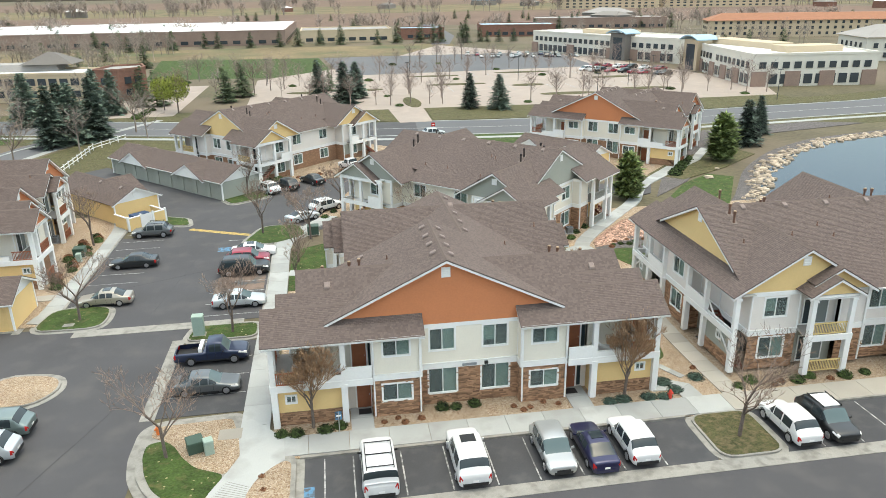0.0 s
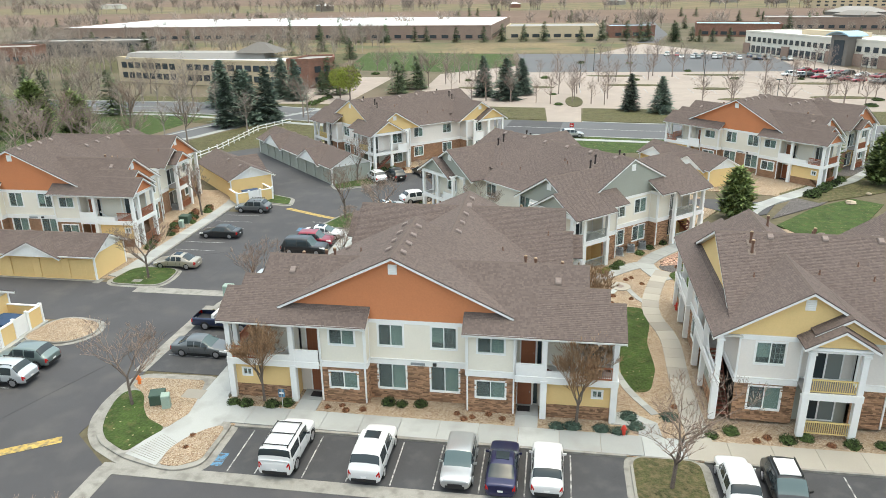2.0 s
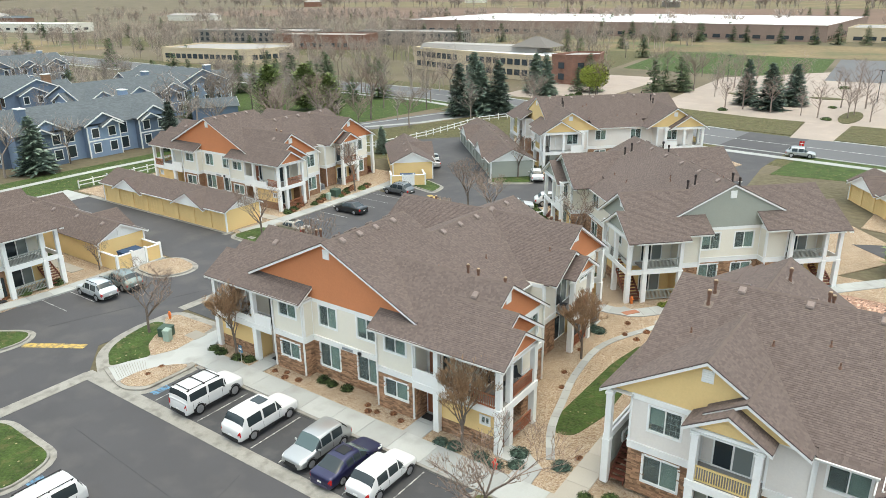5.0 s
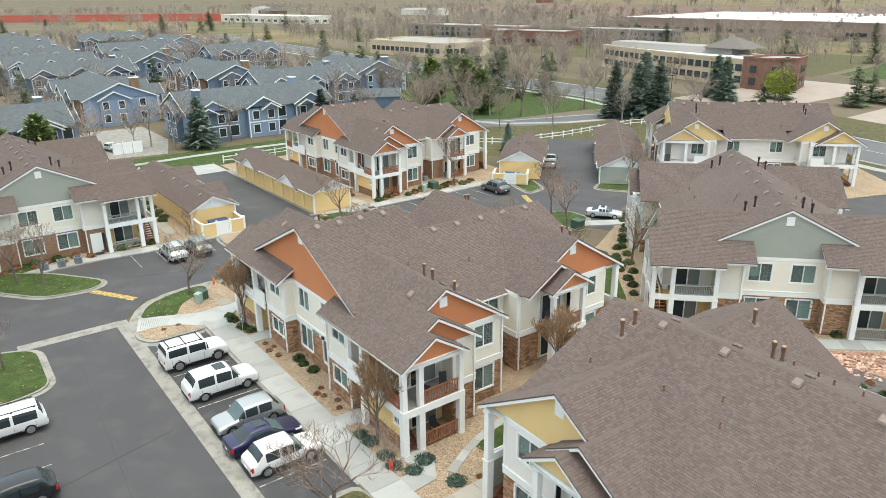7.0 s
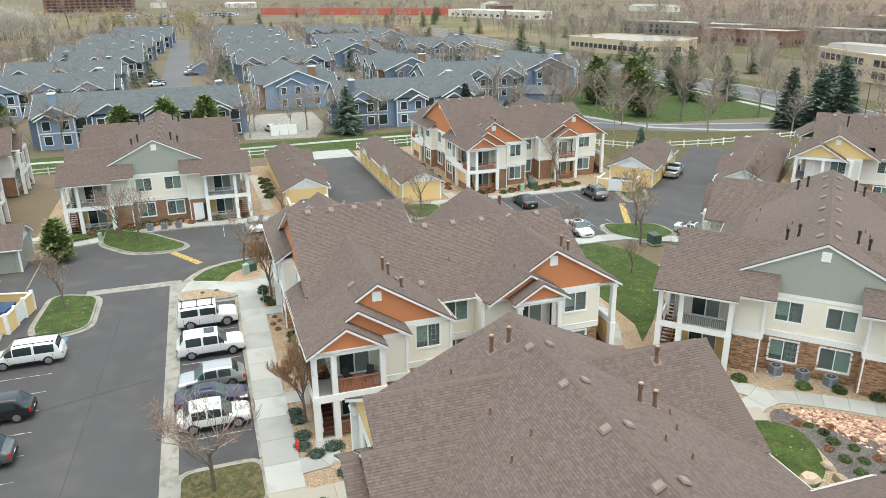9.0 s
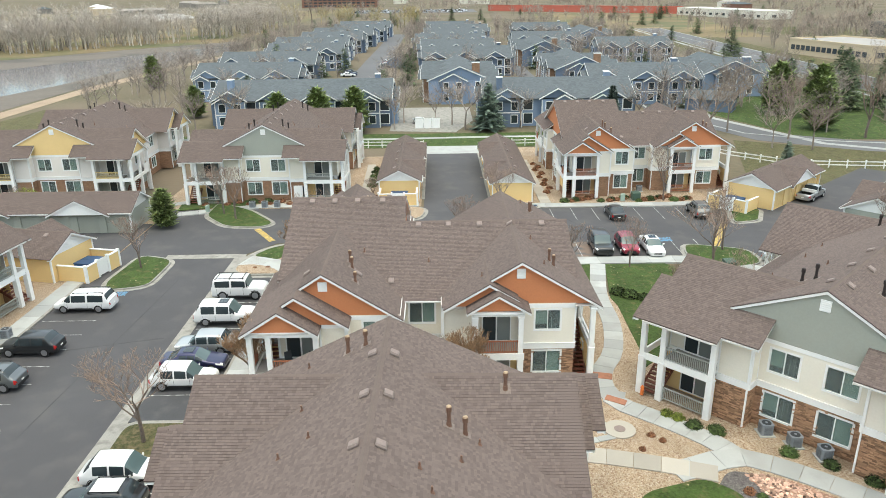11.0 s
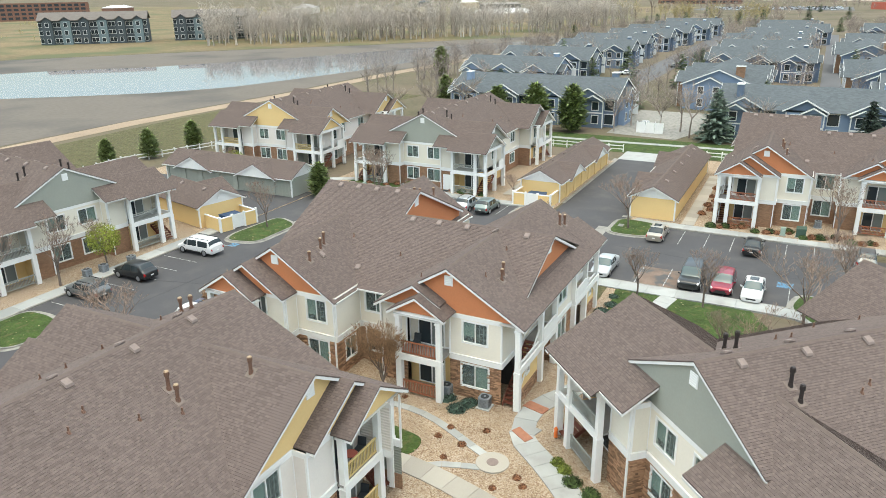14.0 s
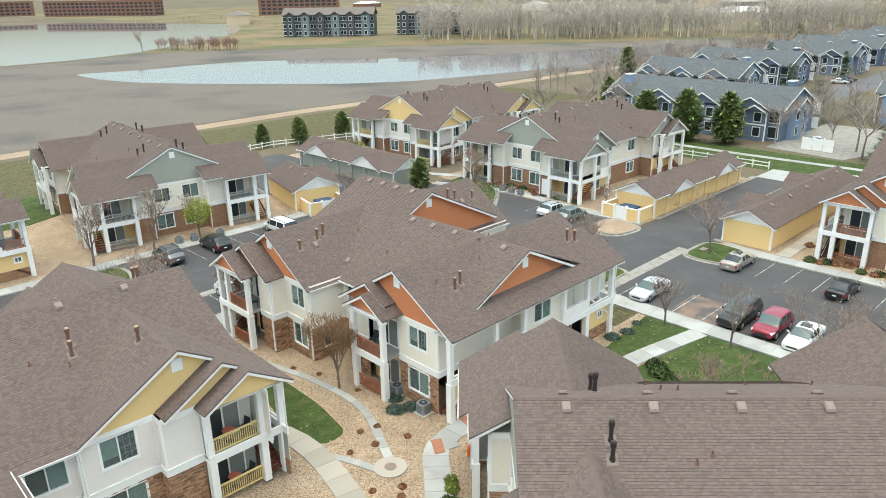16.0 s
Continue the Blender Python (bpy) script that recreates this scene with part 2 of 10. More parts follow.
lawn = lawn_mat("spring_lawn", ((0.05, 0.08, 0.019), (0.11, 0.105, 0.042)), (0.3, 0.26, 0.15), 0.54)
lawn_dry = mat("half_dry_lawn", (0.08, 0.08, 0.033), 0.95, var=0.5, scale=0.7, fine=9, bump=0.9, bdist=0.08, stain=((0.15, 0.12, 0.065), 3.0, 0.46, 0.66))
meadow = mat("rough_meadow", (0.115, 0.1, 0.06), 0.97, var=0.35, scale=0.05, fine=1.2, bump=0.6, bdist=0.15, stain=((0.16, 0.128, 0.09), 0.02, 0.42, 0.6))
field_red = mat("ploughed_field", (0.165, 0.11, 0.08), 0.97, var=0.2, scale=0.006, fine=0.1, bump=0.2)
field_tan = mat("tan_field", (0.19, 0.145, 0.08), 0.97, var=0.3, scale=0.02, fine=0.4, bump=0.2, stain=((0.11, 0.115, 0.055), 0.03, 0.46, 0.62))
paving_pink = mat("pink_concrete_lot", (0.345, 0.29, 0.25), 0.85, var=0.12, scale=0.08, fine=3, bump=0.1, stain=((0.39, 0.32, 0.27), 0.3, 0.5, 0.7))
mud = mat("grey_lake_mud", (0.15, 0.129, 0.108), 0.85, var=0.14, scale=0.03, fine=0.9, bump=0.3, stain=((0.085, 0.078, 0.07), 0.03, 0.48, 0.66))
sand = mat("sandy_track", (0.32, 0.245, 0.175), 0.95, var=0.2, scale=0.15, fine=3, bump=0.3)
water = mat("lake_water", (0.2, 0.2, 0.225), 0.03, var=0.05, scale=0.02, fine=0.6, bump=0.02, spec=0.6)
pond_water = mat("dark_pond_water", (0.05, 0.06, 0.065), 0.04, var=0.05, scale=0.05, fine=1.5, bump=0.02, spec=0.35)
road_m = mat("street_asphalt", (0.13, 0.13, 0.135), 0.85, var=0.12, scale=0.05, fine=8, bump=0.2)
paint_white = mat("road_paint_white", (0.5, 0.5, 0.48), 0.7, var=0.2, scale=2, fine=12, stain=((0.16, 0.16, 0.16), 2.5, 0.42, 0.58))
paint_yellow = mat("road_paint_yellow", (0.5, 0.35, 0.1), 0.7, var=0.2, scale=2, fine=12, stain=((0.22, 0.18, 0.1), 3.0, 0.45, 0.6))
paint_blue = mat("road_paint_blue", (0.11, 0.25, 0.4), 0.7, var=0.25, scale=2, fine=12, stain=((0.09, 0.1, 0.11), 4.0, 0.44, 0.58))
tyre_m = mat("tyre_rubber", (0.02, 0.02, 0.02), 0.8, var=0.1)
rim_m = mat("alloy_rim", (0.5, 0.5, 0.52), 0.35, 0.9, var=0.05)
car_glass = glass_mat("car_glass", (0.03, 0.04, 0.045), 0.04, 0.0)
car_glass_teal = glass_mat("windscreen_glass", (0.09, 0.13, 0.135), 0.05, 0.0)
black_trim = mat("black_plastic", (0.025, 0.025, 0.026), 0.6, var=0.1)
lamp_red = mat("red_tail_lamp", (0.45, 0.02, 0.02), 0.25, var=0.05)
lamp_clear = mat("clear_head_lamp", (0.75, 0.75, 0.74), 0.15, var=0.05)
bark = mat("grey_bark", (0.17, 0.135, 0.115), 0.95, var=0.25, scale=3, fine=20, bump=0.6)
twig = mat("brown_twigs", (0.27, 0.2, 0.16), 0.95, var=0.25, scale=1.0, fine=5, island=0.3)
twig_tan = mat("tan_twigs", (0.3, 0.245, 0.2), 0.95, var=0.2, scale=0.3, fine=5, rand=0.3)
twig_rust = mat("rusty_twigs", (0.31, 0.2, 0.12), 0.95, var=0.25, scale=1.0, fine=5, island=0.3)
needle = mat("pine_needles", (0.2, 0.25, 0.09), 0.9, var=0.35, scale=1.2, fine=8, island=0.5)
needle_blue = mat("spruce_needles", (0.145, 0.19, 0.145), 0.9, var=0.35, scale=1.2, fine=8, island=0.5, rand=0.3)
leaf_lime = mat("new_lime_leaves", (0.24, 0.27, 0.05), 0.85, var=0.3, scale=1.2, fine=8, island=0.5)
shrub_lime = mat("fresh_green_shrub", (0.15, 0.18, 0.035), 0.9, var=0.35, scale=2, fine=9, island=0.5, rand=0.2)
shrub_green = mat("evergreen_shrub", (0.06, 0.088, 0.028), 0.9, var=0.35, scale=2, fine=9, island=0.6, rand=0.3)
shrub_blue = mat("blue_green_juniper", (0.055, 0.085, 0.065), 0.9, var=0.35, scale=2, fine=9, island=0.6)
shrub_brown = mat("dormant_shrub", (0.23, 0.11, 0.06), 0.95, var=0.35, scale=2, fine=9, island=0.6)
util_green = mat("utility_green", (0.06, 0.1, 0.075), 0.5, var=0.08)
util_pale = mat("utility_pale_green", (0.33, 0.42, 0.36), 0.5, var=0.08)
ac_grey = mat("condenser_grey", (0.26, 0.28, 0.3), 0.5, 0.2, var=0.1)
ac_louvre = mat("condenser_louvre", (0.12, 0.13, 0.14), 0.5, 0.2, var=0.1)
ac_dark = mat("condenser_dark", (0.04, 0.045, 0.05), 0.6, var=0.1)
boulder_m = mat("pale_boulder", (0.38, 0.31, 0.235), 0.95, var=0.2, scale=2, fine=10, bump=0.6, bdist=0.04, rand=0.15, island=0.25)
river_m = mat("river_stone", (0.45, 0.29, 0.22), 0.85, var=0.2, scale=2, fine=10, bump=0.4, island=0.55)
brick_paver = mat("red_brick_paver", (0.35, 0.16, 0.1), 0.9, var=0.2, scale=3, fine=20)
bin_lid = mat("dark_blue_lid", (0.03, 0.07, 0.15), 0.45, var=0.1)
bin_blue = mat("blue_dumpster", (0.035, 0.1, 0.24), 0.5, var=0.1)
hydrant_red = mat("red_hydrant", (0.6, 0.06, 0.04), 0.5, var=0.08)
cone_orange = mat("orange_plastic", (0.75, 0.2, 0.05), 0.5, var=0.08)
house_blue = mat("slate_blue_siding", (0.185, 0.24, 0.33), 0.7, var=0.06, rand=0.25)
house_navy = mat("navy_blue_siding", (0.12, 0.155, 0.215), 0.7, var=0.06, rand=0.25)
house_tan = mat("taupe_siding", (0.22, 0.2, 0.18), 0.7, var=0.06, rand=0.2)
roof_blue = brick_mat("blue_grey_shingle", ((0.125, 0.14, 0.15), (0.095, 0.107, 0.116)), (0.08, 0.088, 0.095), 0.5, 0.2, False, var=0.45)
brick_red = brick_mat("red_brick", ((0.27, 0.14, 0.1), (0.21, 0.11, 0.085)), (0.24, 0.18, 0.15), 0.4, 0.12, True)
brick_taupe = mat("taupe_brick", (0.3, 0.215, 0.175), 0.9, var=0.12, scale=0.2, fine=3)
office_cream = mat("cream_stucco", (0.7, 0.66, 0.58), 0.85, var=0.05, scale=0.3)
office_tan = mat("tan_stucco", (0.58, 0.47, 0.33), 0.85, var=0.05, scale=0.3)
office_white = mat("white_membrane_roof", (0.72, 0.72, 0.72), 0.7, var=0.04, scale=0.1)
office_grey = mat("grey_flat_roof", (0.33, 0.31, 0.29), 0.85, var=0.08, scale=0.1)
roof_terracotta = mat("terracotta_roof", (0.33, 0.16, 0.095), 0.9, var=0.12, scale=0.5)
metal_blue = mat("pale_blue_metal_roof", (0.35, 0.5, 0.6), 0.45, var=0.05)
sky_blue_m = mat("bright_blue_wrap", (0.1, 0.42, 0.72), 0.6, var=0.06)
red_wall = mat("red_fence_wall", (0.5, 0.14, 0.1), 0.8, var=0.1)
blind_glass = glass_mat("glass_over_drawn_blind", (0.2, 0.22, 0.21), 0.06, 0.0)
office_glass = glass_mat("office_glass", (0.05, 0.06, 0.07), 0.06, 0.0)


# ---- mesh tools ----
class Geo:
    """Collects vertices and faces for one mesh."""

    def __init__(self):
        self.v, self.f = [], []

    def quad(self, a, b, c, d):
        n = len(self.v)
        self.v += [tuple(a), tuple(b), tuple(c), tuple(d)]
        self.f.append((n, n + 1, n + 2, n + 3))

    def tri(self, a, b, c):
        n = len(self.v)
        self.v += [tuple(a), tuple(b), tuple(c)]
        self.f.append((n, n + 1, n + 2))

    def hexa(self, p):
        """Eight corners: bottom ring counter-clockwise, then the top ring."""
        n = len(self.v)
        self.v += [tuple(q) for q in p]
        self.f += [tuple(n + i for i in q) for q in ((3, 2, 1, 0), (4, 5, 6, 7), (0, 1, 5, 4), (1, 2, 6, 5), (2, 3, 7, 6), (3, 0, 4, 7))]

    def box(self, x0, x1, y0, y1, z0, z1):
        self.hexa([(x0, y0, z0), (x1, y0, z0), (x1, y1, z0), (x0, y1, z0), (x0, y0, z1), (x1, y0, z1), (x1, y1, z1), (x0, y1, z1)])

    def obox(self, o, u, a0, a1, n0, n1, z0, z1):
        """A box along direction u (2D) from origin o, with n to the right of u as its outward side."""
        ux, uy = u
        nx, ny = uy, -ux
        pt = lambda a, n, z: (o[0] + ux * a + nx * n, o[1] + uy * a + ny * n, z)
        self.hexa([pt(a0, n1, z0), pt(a1, n1, z0), pt(a1, n0, z0), pt(a0, n0, z0), pt(a0, n1, z1), pt(a1, n1, z1), pt(a1, n0, z1), pt(a0, n0, z1)])

    def prism(self, poly, z0, z1):
        """A flat polygon (counter-clockwise) given thickness."""
        n, k = len(self.v), len(poly)
        self.v += [(x, y, z0) for x, y in poly] + [(x, y, z1) for x, y in poly]
        self.f.append(tuple(n + k + i for i in range(k)))
        self.f.append(tuple(n + i for i in reversed(range(k))))
        self.f += [(n + i, n + (i + 1) % k, n + k + (i + 1) % k, n + k + i) for i in range(k)]

    def tube(self, a, b, ra, rb, sides=6, cap=True):
        a, b = Vector(a), Vector(b)
        d = (b - a)
        if d.length < 1e-6:
            return
        d.normalize()
        s = d.orthogonal().normalized()
        t = d.cross(s)
        n = len(self.v)
        for p, r in ((a, ra), (b, rb)):
            for i in range(sides):
                w = 2 * math.pi * i / sides
                self.v.append(tuple(p + (s * math.cos(w) + t * math.sin(w)) * r))
        self.f += [(n + i, n + (i + 1) % sides, n + sides + (i + 1) % sides, n + sides + i) for i in range(sides)]
        if cap:
            self.f.append(tuple(n + sides + i for i in range(sides)))
            self.f.append(tuple(n + i for i in reversed(range(sides))))

    def mesh(self, name, material, smooth=False):
        me = bpy.data.meshes.new(name)
        me.from_pydata(self.v, [], self.f)
        me.materials.append(material)
        if smooth:
            me.polygons.foreach_set("use_smooth", [True] * len(me.polygons))
        me.update()
        return me


def part(name, g, material, parent, label="", smooth=False):
    """One mesh object under a thing or a part; g is a Geo, or a mesh to share."""
    me = g if isinstance(g, bpy.types.Mesh) else g.mesh(name, material, smooth)
    ob = new(name, me)
    ob.parent = parent
    if label:
        ob["label"] = label
    return ob


def thing(name, m, label, category, group="", kind=""):
    ob = new(name)
    ob.empty_display_size = 0.3
    ob.matrix_basis = m
    return tagged(ob, label, category, group, kind)


def solid(name, g, material, label, category, group="", kind="", m=None, smooth=False):
    ob = new(name, g if isinstance(g, bpy.types.Mesh) else g.mesh(name, material, smooth))
    if m is not None:
        ob.matrix_basis = m
    return tagged(ob, label, category, group, kind)


# ---- building kit ----
class Pieces:
    """Boxes that each become a part of their own."""

    def __init__(self):
        self.all = []

    def box(self, *a):
        g = Geo(); g.box(*a); self.all.append(g)

    def hexa(self, p):
        g = Geo(); g.hexa(p); self.all.append(g)


def parts(name, pieces, material, parent):
    for g in pieces.all:
        part(name, g, material, parent)


FLOOR2, EAVE = 3.1, 6.05


def frame_of(p0, p1):
    d = Vector((p1[0] - p0[0], p1[1] - p0[1]))
    return d.length, (d.x / d.length, d.y / d.length)


def lap_panel(g, p0, p1, z0, z1, holes=(), course=0.17, lip=0.036, depth=0.16, top=None):
    """Lap siding (course > 0) or a plain face (course 0) with openings cut through; top(a) bounds a gable."""
    length, u = frame_of(p0, p1)
    nx, ny = u[1], -u[0]
    pt = lambda a, n, z: (p0[0] + u[0] * a + nx * n, p0[1] + u[1] * a + ny * n, z)
    cuts = {z0, z1}
    for h in holes:
        cuts |= {h[2], h[3]}
    if course:
        k = 0
        while z0 + k * course < z1:
            cuts.add(z0 + k * course)
            k += 1
    cuts = sorted(c for c in cuts if z0 <= c <= z1)
    for a, b in zip(cuts, cuts[1:]):
        if b - a < 1e-4:
            continue
        na = lip * (1 - ((a - z0) % course) / course) if course else 0.0
        if course and (a - z0) % course > course - 1e-4:
            na = lip
        nb = max(0.0, na - lip * (b - a) / course) if course else 0.0
        mid = (a + b) / 2
        spans, x = [], 0.0
        for h in sorted(h for h in holes if h[2] < mid < h[3]):
            spans.append((x, h[0])); x = h[1]
        spans.append((x, length))
        if top:
            l0, r0 = top(a)
            l1, r1 = top(b)
            if r0 - l0 < 0.02:
                continue
            g.quad(pt(l0, na, a), pt(r0, na, a), pt(max(r1, l1), nb, b), pt(l1, nb, b))
            g.quad(pt(l0, 0, a), pt(r0, 0, a), pt(r0, na, a), pt(l0, na, a))
            continue
        for s, e in spans:
            if e - s > 1e-3:
                g.quad(pt(s, na, a), pt(e, na, a), pt(e, nb, b), pt(s, nb, b))
                if course and na > lip * 0.9:
                    g.quad(pt(s, 0, a), pt(e, 0, a), pt(e, na, a), pt(s, na, a))
    for h in holes:
        for q in (((h[0], h[2]), (h[0], h[3])), ((h[1], h[3]), (h[1], h[2])), ((h[0], h[3]), (h[1], h[3])), ((h[1], h[2]), (h[0], h[2]))):
            (a, c), (b, e) = q
            g.quad(pt(a, 0.02, c), pt(b, 0.02, e), pt(b, -depth, e), pt(a, -depth, c))


WINDOW_PARTS = {}


def window_meshes(w, h, style):
    """Frame, two panes and a blind of a sliding window, centred on x, sill at z 0, facing -y."""
    key = (round(w, 2), round(h, 2), style)
    if key not in WINDOW_PARTS:
        f = Geo()
        t = 0.1
        f.box(-w / 2 - t, -w / 2 + 0.03, -0.05, 0.08, -t, h + t)
        f.box(w / 2 - 0.03, w / 2 + t, -0.05, 0.08, -t, h + t)
        f.box(-w / 2, w / 2, -0.05, 0.08, h - 0.03, h + t)
        f.box(-w / 2, w / 2, -0.06, 0.08, -t, 0.03)
        f.box(-0.03, 0.03, -0.02, 0.08, 0, h)
        if style in (1, 3):
            side = 1 if style == 1 else -1
            for k in (1, 2):
                x = side * (w / 2) * k / 3
                f.box(x - 0.006, x + 0.006, 0.052, 0.06, 0, h)
            for k in (1, 2, 3):
                x0, x1 = sorted((0, side * w / 2))
                f.box(x0, x1, 0.052, 0.06, h * k / 4 - 0.006, h * k / 4 + 0.006)
        g = Geo()
        g.box(-w / 2 + 0.02, w / 2 - 0.02, 0.035, 0.05, 0.02, h - 0.02)
        panes = [g.mesh("pane", glass)]
        b = Geo()
        x0, x1 = ((0.0, w / 2), (-w / 2, 0.0), (-w / 2, w / 2), (0.0, w / 2))[style]
        n = max(4, int(h / 0.09))
        low = (0.0, 0.25, 0.45, 0.0)[style]
        for i in range(n):
            z = h - (i + 0.5) * h / n
            if z / h > low:
                b.hexa([(x0, 0.10, z - 0.03), (x1, 0.10, z - 0.03), (x1, 0.115, z - 0.04), (x0, 0.115, z - 0.04),
                        (x0, 0.10, z + 0.045), (x1, 0.10, z + 0.045), (x1, 0.115, z + 0.05), (x0, 0.115, z + 0.05)])
        WINDOW_PARTS[key] = (f.mesh("window_frame", white), panes, b.mesh("blind", blind))
    return WINDOW_PARTS[key]


def window(parent, p0, u, a, z, w, h, style, name="window"):
    """A window whose middle is a metres along u from p0."""
    f, panes, b = window_meshes(w, h, style)
    ob = part(name, f, None, parent)
    ang = math.degrees(math.atan2(u[1], u[0]))
    ob.matrix_basis = pose(p0[0] + u[0] * a, p0[1] + u[1] * a, z, 0, 0, ang)
    for me in panes:
        part("pane", me, None, ob).visible_shadow = False
    part("blind", b, None, ob)
    return ob


RAIL_CACHE = {}


def railing(parent, p0, p1, z, material, h=0.95):
    length, u = frame_of(p0, p1)
    key = (round(length, 2), material.name)
    if key not in RAIL_CACHE:
        r, s = Geo(), Geo()
        r.box(0, length, -0.04, 0.04, h - 0.09, h)
        r.box(0, length, -0.03, 0.03, 0.06, 0.14)
        n = int(length / 0.125)
        for i in range(n):
            x = (i + 0.5) * length / n
            s.box(x - 0.02, x + 0.02, -0.02, 0.02, 0.12, h - 0.05)
        RAIL_CACHE[key] = (r.mesh("railing", material), s.mesh("baluster_infill", material))
    a, b = RAIL_CACHE[key]
    ob = part("railing", a, None, parent)
    ob.matrix_basis = pose(p0[0], p0[1], z, 0, 0, math.degrees(math.atan2(u[1], u[0])))
    part("baluster_infill", b, None, ob)["kind"] = "stuff"
    return ob


def post(parent, x, y, z1=EAVE, base=FLOOR2 - 0.35):
    g = Geo()
    g.box(x - 0.17, x + 0.17, y - 0.17, y + 0.17, 0, z1)
    g.box(x - 0.209, x + 0.209, y - 0.209, y + 0.209, 0, base)
    for z in (FLOOR2 - 0.35, z1 - 0.3):
        g.box(x - 0.231, x + 0.231, y - 0.231, y + 0.231, z + 0.004, z + 0.12)
    return part("post", g, white, parent)


def stairs(parent, x0, x1, y0, y1, sign=1):
    """Open-riser flight that climbs from x0 to x1."""
    n = 15
    st = Geo()
    for y in (y0, y1 - 0.06):
        st.hexa([(x0, y, 0.0), (x0, y + 0.06, 0.0), (x0, y + 0.06, 0.32), (x0, y, 0.32), (x1, y, FLOOR2 - 0.3), (x1, y + 0.06, FLOOR2 - 0.3), (x1, y + 0.06, FLOOR2), (x1, y, FLOOR2)][i] for i in (0, 4, 5, 1, 3, 7, 6, 2))
    for i in range(n):
        t = (i + 0.5) / n
        x, z = x0 + (x1 - x0) * t, 0.18 + (FLOOR2 - 0.2) * t
        st.box(x - 0.15, x + 0.15, y0 + 0.05, y1 - 0.05, z, z + 0.05)
    return part("staircase", st, stair_red, parent, "red-brown open-riser staircase")


